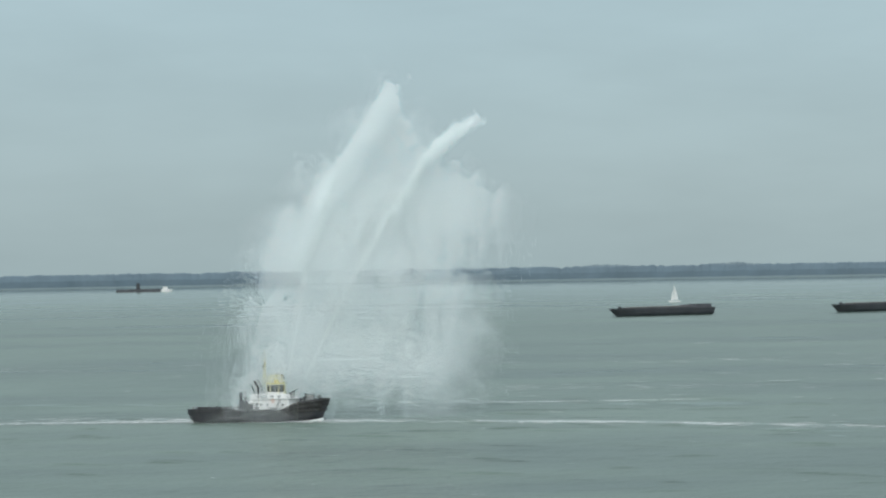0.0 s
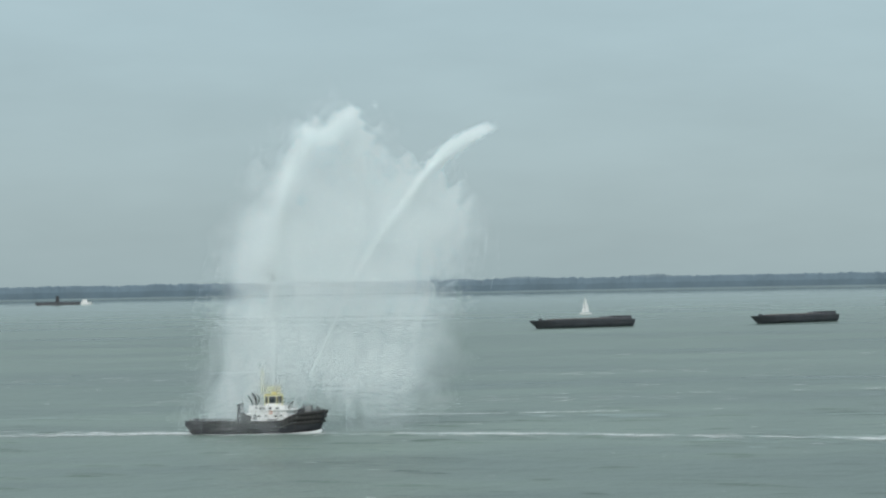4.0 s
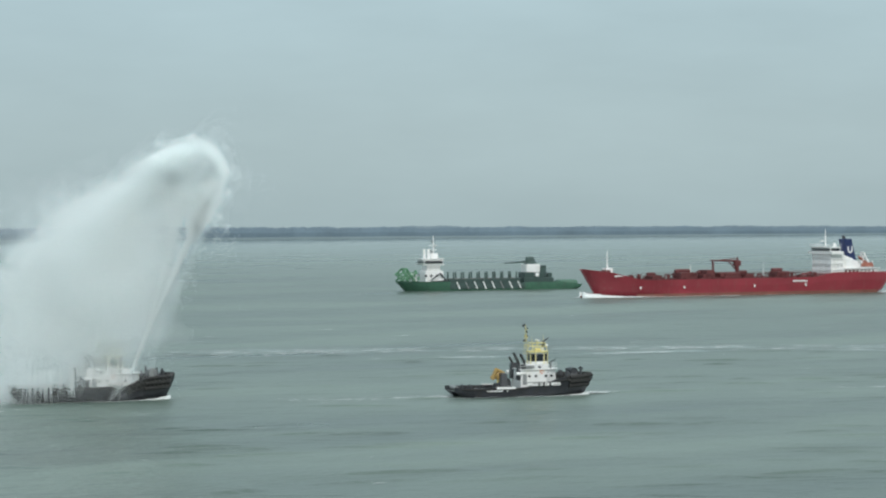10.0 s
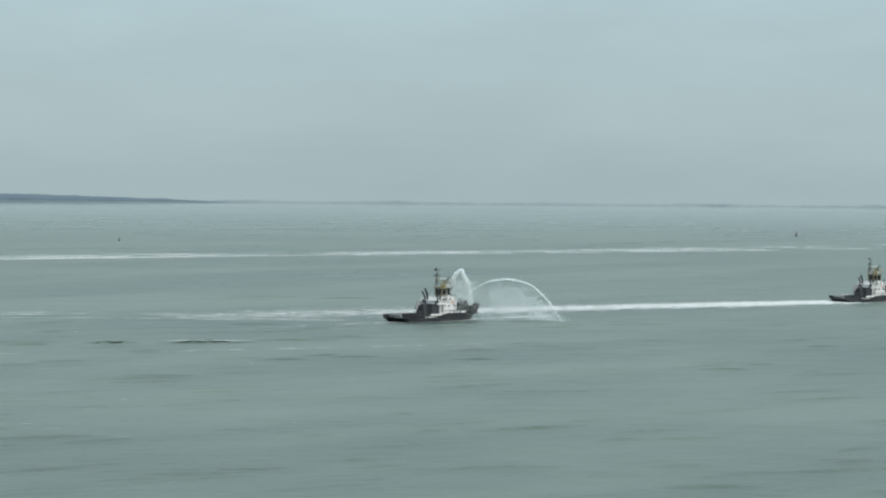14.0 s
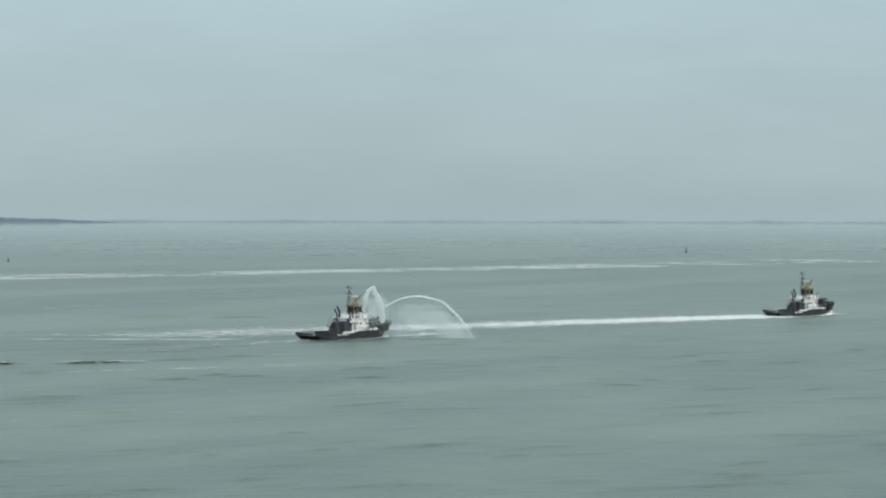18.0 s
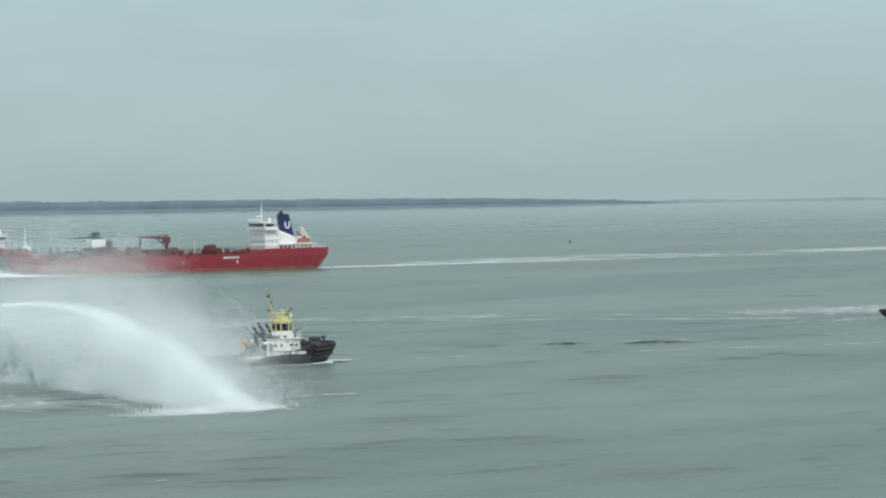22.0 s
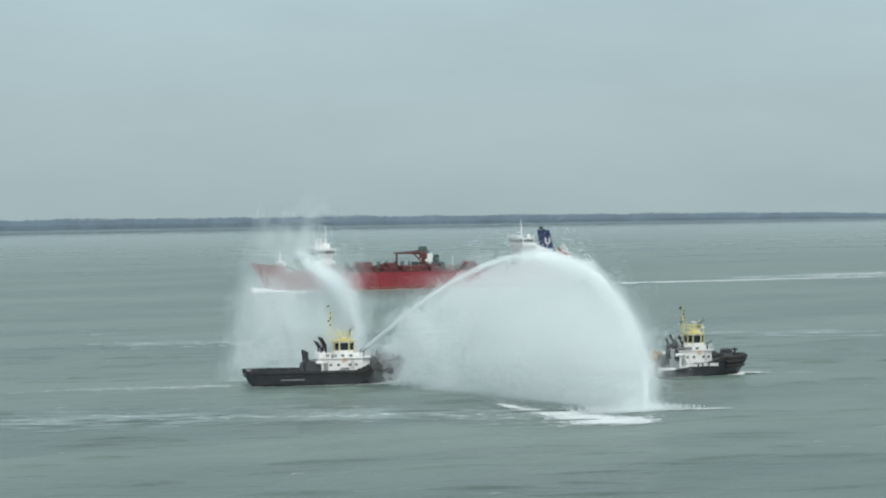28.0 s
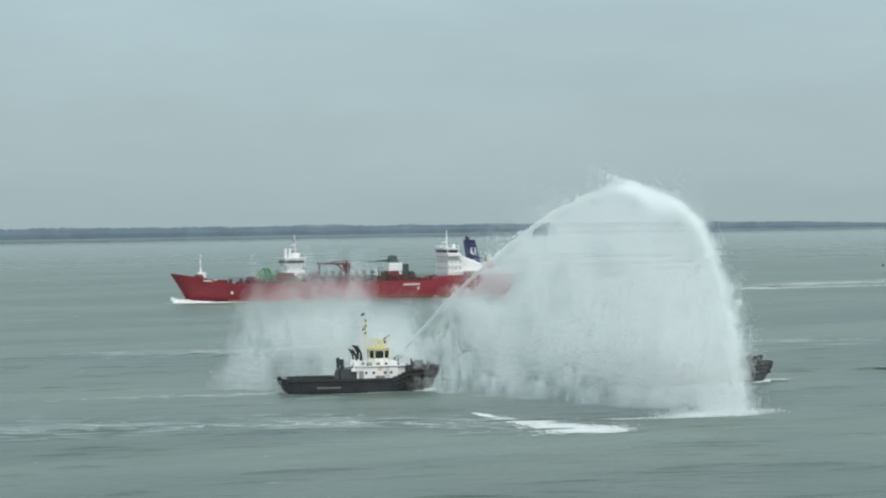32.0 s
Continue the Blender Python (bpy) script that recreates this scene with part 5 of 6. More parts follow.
foam_patches("wake_foam", "long pale wake of the tanker", np.concatenate([
    trail([(752, 862), (850, 864), (960, 822), (1150, 768), (1420, 730)], (24, 70), 1100, rng, **BIG),
    trail([(752, 846), (850, 846), (960, 800), (1150, 740), (1420, 690)], (6, 16), 700, rng, **BIG)]), rng)
foam_patches("wake_wash", "pale aerated band astern of the tanker", trail([(752, 870), (850, 872), (960, 830), (1150, 776), (1420, 740)], (34, 80), 420, rng, (20, 70), (4, 12)), rng, z=0.02, mat=PALE)
foam_patches("wake_foam", "short foam streak where a jet falls", trail([(-12, 622), (24, 614), (60, 614)], (5.0, 2.0), 420, rng, (1, 4), (0.4, 1.2)), rng)
caps = np.stack([rng.uniform(-250, 1100, 1100), rng.uniform(230, 1150, 1100), rng.uniform(0.8, 4.5, 1100), rng.uniform(0.15, 0.6, 1100), rng.normal(-0.4, 0.25, 1100)], 1)
foam_patches("whitecaps", "scattered small whitecaps on the chop", caps, rng)
foam_patches("whitecaps", "breaking wash crests", np.concatenate([
    trail([(330, 380), (395, 345), (430, 330)], (1.5, 1.5), 60, rng, (2, 5), (0.4, 0.9)),
    trail([(-60, 700), (60, 680), (160, 650), (260, 610)], (34, 34), 130, rng, (3, 8), (0.5, 1.4)),
    trail([(-160, 860), (40, 860), (300, 800)], (60, 60), 120, rng, (4, 12), (0.6, 1.6))]), rng)
foam_patches("whitecaps", "brighter short breaking crests", np.stack([rng.uniform(-120, 420, 130), rng.uniform(520, 900, 130), rng.uniform(2.5, 8, 130), rng.uniform(0.6, 1.8, 130), rng.normal(-0.3, 0.2, 130)], 1), rng)
streak = foam_patches("landing_streak", "bright tapering streak of foam where the long jet falls", np.concatenate([
    trail([(250.5, 351), (246, 336), (243.2, 318), (243.2, 304)], (0.8, 9.0), 1500, rng, (0.8, 3.0), (0.3, 1.1)),
    trail([(247.5, 334), (243.5, 322), (242.5, 308)], (4.0, 15.0), 2000, rng, (0.8, 3.0), (0.3, 1.1)),
    trail([(250, 331), (262, 322), (272, 317)], (3.0, 2.0), 260, rng, (0.8, 3.0), (0.3, 0.9))]), rng, z=0.09)
crests = []
for x, y, w in ((80, 748, 7.6), (90, 696, 9.2), (118, 698, 3.9), (138, 699, 6.9), (154, 683, 20.8), (174, 677, 8.9), (183, 663, 5.8), (189, 637, 8.3), (181, 613, 2.7), (190, 567, 3.0), (199, 568, 3.6), (208, 564, 3.0), (231, 607, 3.9), (104, 1027, 10.0), (142, 1023, 14.9), (192, 987, 5.9), (277, 1088, 10.6), (276, 971, 13.7), (284, 949, 4.5)):
    m = int(8 + w * 2.2)
    crests.append(np.stack([x + rng.normal(0, w * 0.28, m), y + rng.normal(0, 1.0, m), rng.uniform(0.8, 2.6, m), rng.uniform(0.4, 1.3, m), rng.normal(-0.1, 0.15, m)], 1))
foam_patches("whitecaps", "short bright breaking crests in rows", np.concatenate(crests), rng, z=0.25)
foam_patches("wake_foam", "continuous core of an old foam line", np.concatenate([
    trail([(-60, 566), (36, 533), (79, 509)], (4.5, 3.5), 420, rng, (1.5, 5), (0.4, 1.0), 0.6),
    trail([(79, 509), (150, 469), (178, 455)], (3.0, 2.5), 260, rng, (1.5, 5), (0.4, 0.9), 0.6)]), rng)
slick = foam_patches("foam_slick", "pale foam slick where the jet has been falling", np.concatenate([
    trail([(120, 408), (160, 387), (196, 366), (226, 348), (235, 326), (243, 308)], (44, 24), 260, rng, (0.8, 4), (0.3, 0.9)),
    trail([(196, 362), (226, 343), (240, 312)], (8, 6), 130, rng, (0.8, 3), (0.3, 1.0))]), rng)
slick_wash = foam_patches("foam_slick", "pale aerated water round the slick", trail([(120, 408), (160, 387), (196, 366), (226, 348), (240, 318)], (40, 24), 420, rng, (5, 18), (1.0, 3.6)), rng, z=0.02, mat=PALE)


def wave_ridges(name, label, rows):
    """Low rounded waves that stand out of the chop. rows: x, y, length, width, height, heading in radians."""
    rows = np.asarray(rows, float)
    gx, gy = np.meshgrid(np.linspace(-1, 1, 11), np.linspace(-1, 1, 9), indexing="ij")
    bow = 0.18 * np.sin(gx * 2.0)
    form = np.cos(gx * math.pi / 2) ** 0.8 * np.cos(gy * math.pi / 2) ** 2
    u, v = gx.ravel()[None] * rows[:, 2:3] / 2, (gy + bow).ravel()[None] * rows[:, 3:4] / 2
    c, s_ = np.cos(rows[:, 5:6]), np.sin(rows[:, 5:6])
    co = np.stack([rows[:, 0:1] + u * c - v * s_, rows[:, 1:2] + u * s_ + v * c, form.ravel()[None] * rows[:, 4:5] - 0.03], 2)
    grid = np.array([(i * 9 + j, (i + 1) * 9 + j, (i + 1) * 9 + j + 1, i * 9 + j + 1) for i in range(10) for j in range(8)])
    idx = (grid[None] + (np.arange(len(rows)) * 99)[:, None, None]).reshape(-1, 4)
    me = bpy.data.meshes.new(name)
    me.vertices.add(co.size // 3)
    me.vertices.foreach_set("co", co.ravel())
    me.loops.add(idx.size)
    me.loops.foreach_set("vertex_index", idx.ravel())
    me.polygons.add(len(idx))
    me.polygons.foreach_set("loop_start", np.arange(len(idx)) * 4)
    me.polygons.foreach_set("use_smooth", [True] * len(idx))
    me.update(calc_edges=True)
    me.materials.append(WATER)
    return tagged(new(name, me), label, "waves", kind="stuff")


n = 480
az, far_ = np.radians(rng.uniform(-10, 64, n)), rng.uniform(280, 640, n)
wave_ridges("chop_waves", "low dark wave backs scattered over the water", np.stack([np.sin(az) * far_, np.cos(az) * far_, rng.uniform(6, 24, n), rng.uniform(3, 5.5, n), rng.uniform(0.15, 0.42, n), rng.normal(-0.5, 0.2, n)], 1))
wave_ridges("wash_waves", "steeper wash waves of passing tugs", [
    (563.8, 513.4, 26, 5, 0.7, -0.75), (575.7, 491.1, 24, 5, 0.6, -0.75), (378, 386.2, 13, 4, 0.6, -0.75), (392.4, 373.5, 15, 4, 0.7, -0.75), (361, 394, 12, 4, 0.6, -0.7),
    (412, 366, 14, 4, 0.5, -0.75), (345, 402, 12, 4, 0.45, -0.7), (330, 424, 16, 4.5, 0.4, -0.65), (151, 544, 26, 6, 0.5, -0.3), (175, 541, 24, 5, 0.5, -0.35), (120, 552, 20, 5, 0.4, -0.25), (20, 580, 26, 6, 0.4, -0.1), (60, 572, 22, 5, 0.4, -0.15)])
tops = [np.stack([x + g - 0.5, y - 0.93 * g - 0.5 + rng.normal(0, 0.4, m), rng.uniform(1, 3, m), rng.uniform(0.4, 1.0, m), rng.normal(-0.75, 0.2, m)], 1) for x, y, m in ((389.5, 376.2, 40), (376.5, 387.6, 14), (396.0, 370.5, 22)) for g in (rng.normal(0, 1.8, m),)]
foam_patches("whitecaps", "white breaking tops of wash waves", np.concatenate(tops), rng, z=0.5)


def make_wake(name, label, length, count, spread, start=-13.0, seed=3, core=1.8, fat=1.0):
    """Foam that follows a hull: a bright strip that widens and thins out astern."""
    g = np.random.default_rng(seed)
    d = g.exponential(length / 2.2, count)
    d = d[d < length * 1.3]
    y = g.normal(0, 1, len(d)) * (core + d * spread)
    spots = np.stack([start - d, y, g.uniform(0.8, 3.5, len(d)) * fat, g.uniform(0.25, 0.9, len(d)) * fat, g.normal(0, 0.15, len(d))], 1)
    return foam_patches(name, label, spots, g)


wake_lead = make_wake("wake_foam", "thin foam wake behind the lead tug", 75, 900, 0.012, seed=4)
wake_tanker = make_wake("wake_foam", "white wake trailing from the tanker's stern", 190, 2600, 0.022, -66.0, 9, 2.6, 2.4)
wake_second = make_wake("wake_foam", "thin foam wake behind the escort tug", 40, 200, 0.02, seed=5)
wake_crane = make_wake("wake_foam", "faint foam wake behind the crane tug", 30, 90, 0.02, seed=6)
wake_fourth = make_wake("wake_foam", "faint foam wake behind the dark tug", 36, 90, 0.03, seed=7)
wake_fifth = make_wake("wake_foam", "bright broad wake behind the running tug", 170, 9000, 0.03, start=-8.0, seed=8, core=4.0, fat=1.6)


landing_foam = foam_patches("landing_foam", "white strip where the small jets fall", np.concatenate([
    np.stack([rng.uniform(11, 40, 620), rng.normal(-2.6, 0.45, 620), rng.uniform(1.5, 4.5, 620), rng.uniform(0.25, 0.8, 620), rng.normal(0, 0.06, 620)], 1),
    np.stack([rng.normal(30, 1.6, 90), rng.normal(0.5, 0.9, 90), rng.uniform(1, 3, 90), rng.uniform(0.3, 0.9, 90), rng.normal(0, 0.2, 90)], 1)]), rng)


# ---- water jets and spray, in rigid clumps of drops ----
DROP = np.random.default_rng(21)
STRAND = [strand_mesh("spray_curtain", 5200, 8, 1.8, 1.7, 17.0, 0.032, DROP, 0.6, 2.0) for _ in range(8)]
VEIL = [strand_mesh("spray_curtain", 12500, 9, 3.8, 1.6, 25.0, 0.040, DROP, 0.65, 1.6) for _ in range(8)]
SHORT = [strand_mesh("spray_curtain", 4200, 7, 1.5, 1.4, 9.0, 0.0275, DROP, 0.72, 2.0) for _ in range(8)]
CLOUD = [haze_mesh("mist_cloud", 17500, (5.0, 0.5, 3.7), 0.027, DROP) for _ in range(5)]
PLUME = [haze_mesh("mist_cloud", 15000, (2.7, 0.4, 4.0), 0.029, DROP) for _ in range(4)]
CORE = [jet_mesh("jet_core", 3000, 0.20 + 0.14 * i, 3.6, 0.034, DROP) for i in range(9)]
FAN = [jet_mesh("jet_fan", 2600, 0.20 + 0.022 * i * i, 3.0, 0.038, DROP) for i in range(8)]
WIDE = [jet_mesh("jet_fan", 2800 - 130 * i, 0.22 + 0.012 * i * i + 0.005 * i ** 3, 5.4, 0.038, DROP) for i in range(9)]
SMALL = [jet_mesh("small_jet", 1500, 0.20 + 0.09 * i, 1.1, 0.032, DROP) for i in range(6)]
SLIM = [jet_mesh("small_jet", 900 - 155 * i, 0.10 + 0.05 * i, 1.1, 0.026, DROP) for i in range(6)]
TUFT = [tuft_mesh("spray_head", 2200, 7, 0.72, 0.034, DROP) for _ in range(6)]
TUFT_WIDE = [tuft_mesh("spray_head", 3000, 8, 1.0, 0.030, DROP, 3.2) for _ in range(5)]
SHEET = [strand_mesh("fall_sheet", 1900, 5, 1.6, 0.5, 8.0, 0.020, DROP, 0.85, 2.0) for _ in range(3)]
STREAM = [strand_mesh("fall_stream", 1600, 3, 0.30, 0.2, 7.0, 0.026, DROP, 0.4, 1.0) for _ in range(3)]
SPLASH = haze_mesh("splash_cloud", 5000, (5.0, 1.3, 0.35), 0.06, DROP)


def make_spray(label):
    return thing("water_spray", label, "water spray")


def pieces(spray, name, meshes, count, label=""):
    return [tagged(again(name, meshes[i * len(meshes) // count], spray, label), kind="stuff") for i in range(count)]


def scattered(spray, name, meshes, count, label=""):
    return [tagged(again(name, meshes[i % len(meshes)], spray, label), kind="stuff") for i in range(count)]


spray_lead = make_spray("two tall white fire-monitor jets with a wide falling curtain")
lead_back = pieces(spray_lead, "water_jet", CORE, 14, "dense white jet of water")
lead_fore = pieces(spray_lead, "water_jet", CORE, 14, "dense white jet of water")
lead_veil = scattered(spray_lead, "spray_curtain", VEIL, 54, "falling veil of white drops")
lead_mist = scattered(spray_lead, "mist_drift", CLOUD, 25, "thin drifting mist")
lead_heads = scattered(spray_lead, "spray_head", TUFT_WIDE, 34, "ragged white head of a jet")
lead_tips = scattered(spray_lead, "spray_head", TUFT, 22, "ragged white head of a jet")
spray_second = make_spray("white jets and drifting curtain of spray over the escort tug")
second_up = pieces(spray_second, "water_jet", FAN, 12, "dense white jet of water")
second_arc = pieces(spray_second, "water_jet", WIDE, 18, "dense white jet of water")
second_veil = scattered(spray_second, "spray_curtain", STRAND, 34, "falling veil of white drops")
second_fall = scattered(spray_second, "spray_curtain", SHORT, 126, "falling veil of white drops")
second_long = scattered(spray_second, "spray_curtain", STRAND, 44, "falling veil of white drops")
second_heads = scattered(spray_second, "spray_head", TUFT, 64, "ragged white head of a jet")
second_puffs = scattered(spray_second, "spray_head", TUFT_WIDE, 15, "ragged white head of a jet")
second_plume = scattered(spray_second, "mist_drift", PLUME, 18, "thin drifting mist")
second_mist = scattered(spray_second, "mist_drift", CLOUD, 27, "thin drifting mist")
second_splash = again("splash", SPLASH, spray_second, "white splash where the jet lands")
second_drips = scattered(spray_second, "spray_curtain", STREAM, 12, "thin streams falling over the stern")
spray_fourth = make_spray("two small arching jets of water over the tug's bow")
fourth_near = pieces(spray_fourth, "water_jet", SMALL, 12, "thin white arc of water")
fourth_far = pieces(spray_fourth, "water_jet", SLIM, 20, "thin white arc of water")
fourth_cone = scattered(spray_fourth, "spray_curtain", SHEET, 9, "thin falling sheet of drops")
fourth_fall = scattered(spray_fourth, "spray_curtain", SHEET, 34, "thin falling sheet of drops")


# ---- movement ----
def along(points, f):
    """The place and direction at the fraction f of a line of (across, up) points, smoothed."""
    p = np.asarray(points, float)
    s = np.concatenate([[0], np.cumsum(np.linalg.norm(np.diff(p, axis=0), axis=1))])

    def at(g):
        k = np.clip(np.linspace(g - 0.05, g + 0.05, 5), 0, 1) * s[-1]
        return np.array([np.interp(k, s, p[:, j]).mean() for j in range(p.shape[1])])

    return at(f), at(min(1, f + 0.03)) - at(max(0, f - 0.03))


def lie(place, way):
    """A pose whose z axis follows a direction."""
    q = Vector(way).to_track_quat("Z", "Y")
    return Matrix.Translation(Vector(place)) @ q.to_matrix().to_4x4()


def between(shapes, t):
    """The shape at a time between the given ones: every number glides. shapes: rows of time and lists of (across, up) points."""
    ts = [s[0] for s in shapes]
    i = min(max(int(np.searchsorted(ts, t)) - 1, 0), len(ts) - 2)
    f = min(1.0, max(0.0, (t - ts[i]) / (ts[i + 1] - ts[i])))
    return [np.asarray(a, float) * (1 - f) + np.asarray(b, float) * f for a, b in zip(shapes[i][1:], shapes[i + 1][1:])]


def moments(shapes, steps):
    return sorted({s[0] for s in shapes} | set(steps))


def stir(i, t, c):
    """A slow wandering number between about -1 and 1 for each piece."""
    return 2.0 * noise.noise((i * 7.31 + 0.5, t * 0.75, c))


def key_jet(objs, shapes, away=None, stray=None):
    """Each length of a jet keeps its fraction of the curve while the curve swings. shapes: time -> (across, up) points; stray: how far the lengths break up."""
    g = random.Random(len(objs))
    n = len(objs)
    for i, ob in enumerate(objs):
        rows = []
        f = (i + 0.5) / n
        off = (g.gauss(0, 1), g.gauss(0, 1), abs(g.gauss(0, 0.8)))
        for t, pts in shapes:
            p, d = along(pts, f)
            y = 0.0 if away is None else away(t, f)
            dy = 0.0 if away is None else (away(t, min(1, f + 0.03)) - away(t, max(0, f - 0.03)))
            k = 0.0 if stray is None else stray(t)
            rows.append((t, lie((p[0] + k * off[0], y + k * off[1], p[1] + k * off[2]), (d[0] + 0.1 * k * off[0], dy, d[1]))))
        walk(ob, rows)


def key_curtain(objs, shapes, seed, steps, dense=((0, 1), (1, 1)), deep=4.0, away=None, sink=0.8, bias=1.3, swirl=0.6, lift=1.0, rise=None):
    """Falling strands between an upper line and a lower one. shapes: time, upper points, (lower left, lower right).
    dense: how thick the strands stand along the upper line; sink: how far down they start, mostly near the top for a bias above 1; rise: how far below its place a strand still is while the jet builds up."""
    g = random.Random(seed)
    n = len(objs)
    fine = np.linspace(0, 1, 400)
    mass = np.cumsum(np.interp(fine, [d[0] for d in dense], [d[1] for d in dense]))
    us = np.interp((even(n, 2, 17 + seed) + 0.5 / n) * mass[-1], mass, fine)
    vs = even(n, 3, 11 + seed)
    times = moments(shapes, steps)
    for i, ob in enumerate(objs):
        u, w = float(us[i]), float(vs[i]) ** bias * sink
        y = g.uniform(-deep, deep)
        spin = g.choice((0, 180))
        rows = []
        for t in times:
            top, low = between(shapes, t)
            p, _ = along(top, u)
            q = low[0] + (low[1] - low[0]) * u
            x, z = p[0] + (q[0] - p[0]) * w, p[1] + (q[1] - p[1]) * w + lift * (1 - w)
            tilt = math.degrees(math.atan2(p[0] - q[0], max(6.0, p[1] - q[1])))
            tilt = max(-22.0, min(22.0, tilt)) + 3 * stir(i, t, 2.0)
            depth = y + (0.0 if away is None else away(t, u))
            z -= rise(t, u, i) if rise else 0.0
            rows.append((t, pose(x + swirl * stir(i, t, 0.0), depth, z + swirl * stir(i, t, 1.0), 0, tilt, 0) @ pose(0, 0, 0, 0, 0, spin)))
        walk(ob, rows)


def key_heads(objs, shapes, seed, steps, deep=1.2, away=None, thick=1.5, swirl=0.6):
    """Ragged lumps of water along a line, pointing along it. shapes: time, (across, up) points in the way of the flow."""
    g = random.Random(seed)
    n = len(objs)
    us = even(n, 2, 5 + seed)
    times = moments(shapes, steps)
    for i, ob in enumerate(objs):
        u, y, off = float(us[i]), g.uniform(-deep, deep), thick * g.uniform(-1.0, 0.1)
        rows = []
        for t in times:
            p, d = along(between(shapes, t)[0], u)
            d = np.array((d[0], d[1])) / max(1e-6, math.hypot(*d))
            m = lie((p[0] + d[1] * -off * 0.6 + swirl * stir(i, t, 0.0), y + (0.0 if away is None else away(t, u)), p[1] + off + swirl * stir(i, t, 1.0)),
                    (d[0] + 0.35 * stir(i, t, 3.0), 0.25 * stir(i, t, 5.0), d[1] + 0.35 * stir(i, t, 4.0)))
            rows.append((t, m))
        walk(ob, rows)


def motions():
    # hulls: seconds, place and heading
    lead = [(t, pose(-40 + 4.15 * t, 556 - 0.18 * t, 0, 0, 0, -5)) for t in (0, 8, 16, 24, 32)]
    second = [(0, pose(171, 452, 0, 0, 0, -16)), (7, pose(193.6, 444.4, 0, 0, 0, -16)), (9, pose(199.6, 441.6, 0, 0, 0, -16)), (16, pose(221.4, 432.5, 0, 0, 0, -20)),
              (23, pose(242.6, 424.2, 0, 0, 0, -25)), (28, pose(257.4, 417.8, 0, 0, 0, -25)), (32, pose(267.4, 412.4, 0, 0, 0, -25))]
    crane = [(t, pose(269.5 + 2.48 * (t - 9), 401.5 - 0.89 * (t - 9), 0, 0, 0, -18)) for t in (0, 9, 20, 32)]
    fourth = [(t, pose(494.5 + 1.75 * (t - 12), 397.2 - 0.23 * (t - 12), 0, 0, 0, -7)) for t in (0, 12, 22, 32)]
    fifth = [(t, pose(680.2 + 3.73 * (t - 14.5), 375.3 - 1.62 * (t - 14.5), 0, 0, 0, -19)) for t in (0, 14.5, 19, 32)]
    for hull, wake, rows in ((tug_lead, wake_lead, lead), (tug_second, wake_second, second), (tug_crane, wake_crane, crane), (tug_fourth, wake_fourth, fourth), (tug_fifth, wake_fifth, fifth)):
        walk(hull, rows)
        walk(wake, rows)
    for ob in (tanker, wake_tanker):
        walk(ob, [(0, pose(751.0, 849, 0, 0, 0, 169.5)), (11, pose(689.5, 862, 0, 0, 0, 168)), (23, pose(620.0, 877, 0, 0, 0, 164.4)), (32, pose(569.5, 888, 0, 0, 0, 161.5))])
    walk(dredger, [(t, pose(667 - 0.64 * (t - 9), 1007 + 0.2 * (t - 9), 0, 0, 0, 162)) for t in (0, 9, 23, 32)])
    walk(yacht, [(t, pose(184 - 2.0 * t, 2060 - 1.0 * t, 0, 0, 0, 200)) for t in (0, 16, 32)])

    walk(landing_foam, fourth)

    def square(rows):
        """The same places, turned to face the window."""
        return [(t, pose(m.translation.x, m.translation.y, 0, 0, 0, -math.degrees(math.atan2(m.translation.x, m.translation.y)))) for t, m in rows]

    walk(spray_lead, square(lead))
    walk(spray_second, square(second))
    walk(spray_fourth, square(fourth))

    key_jet(lead_back, [
        (0, [(6.3, 10.3), (10.9, 33.3), (16.7, 51.5), (22.9, 61.2), (29.2, 71.5)]),
        (2, [(4.9, 10.0), (7.0, 29.4), (10.3, 45.2), (16.6, 56.0), (32.7, 70.4)]),
        (4.5, [(3.5, 11.7), (3.9, 35.9), (5.4, 51.6), (7.4, 60.7), (17.2, 68.4)]),
        (6, [(4.7, 10.3), (4.0, 34.3), (2.6, 52.3), (2.2, 63.1), (9.5, 69.6)]),
        (32, [(4.7, 10.3), (4.0, 34.3), (2.6, 52.3), (2.2, 63.1), (9.5, 69.6)])], lambda t, f: -1.5 + 2.5 * f)
    key_jet(lead_fore, [
        (0, [(10.5, 10.2), (20.0, 29.5), (31.9, 48.8), (39.4, 59.7), (47.4, 64.5)]),
        (2, [(9.8, 11.1), (22.3, 32.8), (34.9, 53.3), (42.3, 62.3), (51.6, 66.5)]),
        (4.5, [(12.0, 12.7), (20.8, 31.9), (28.3, 43.9), (40.8, 59.6), (50.1, 64.3)]),
        (6, [(11.3, 11.9), (21.2, 31.5), (30.5, 47.0), (40.5, 60.2), (50.2, 63.7)]),
        (32, [(11.3, 11.9), (21.2, 31.5), (30.5, 47.0), (40.5, 60.2), (50.2, 63.7)])], lambda t, f: 1.5 - 3.0 * f)
    early_steps, late_steps = (0, 1, 2, 3, 4, 5, 6, 7), (7, 8, 9, 10, 11, 21.5, 23, 24, 25, 26, 27, 28, 29, 30, 31, 32)
    last = [(-1.5, 39.0), (1.0, 56.0), (3.5, 67.0), (11.5, 68.0), (22.7, 57.6), (40.0, 60.0), (46.5, 61.0), (42.0, 49.0)]
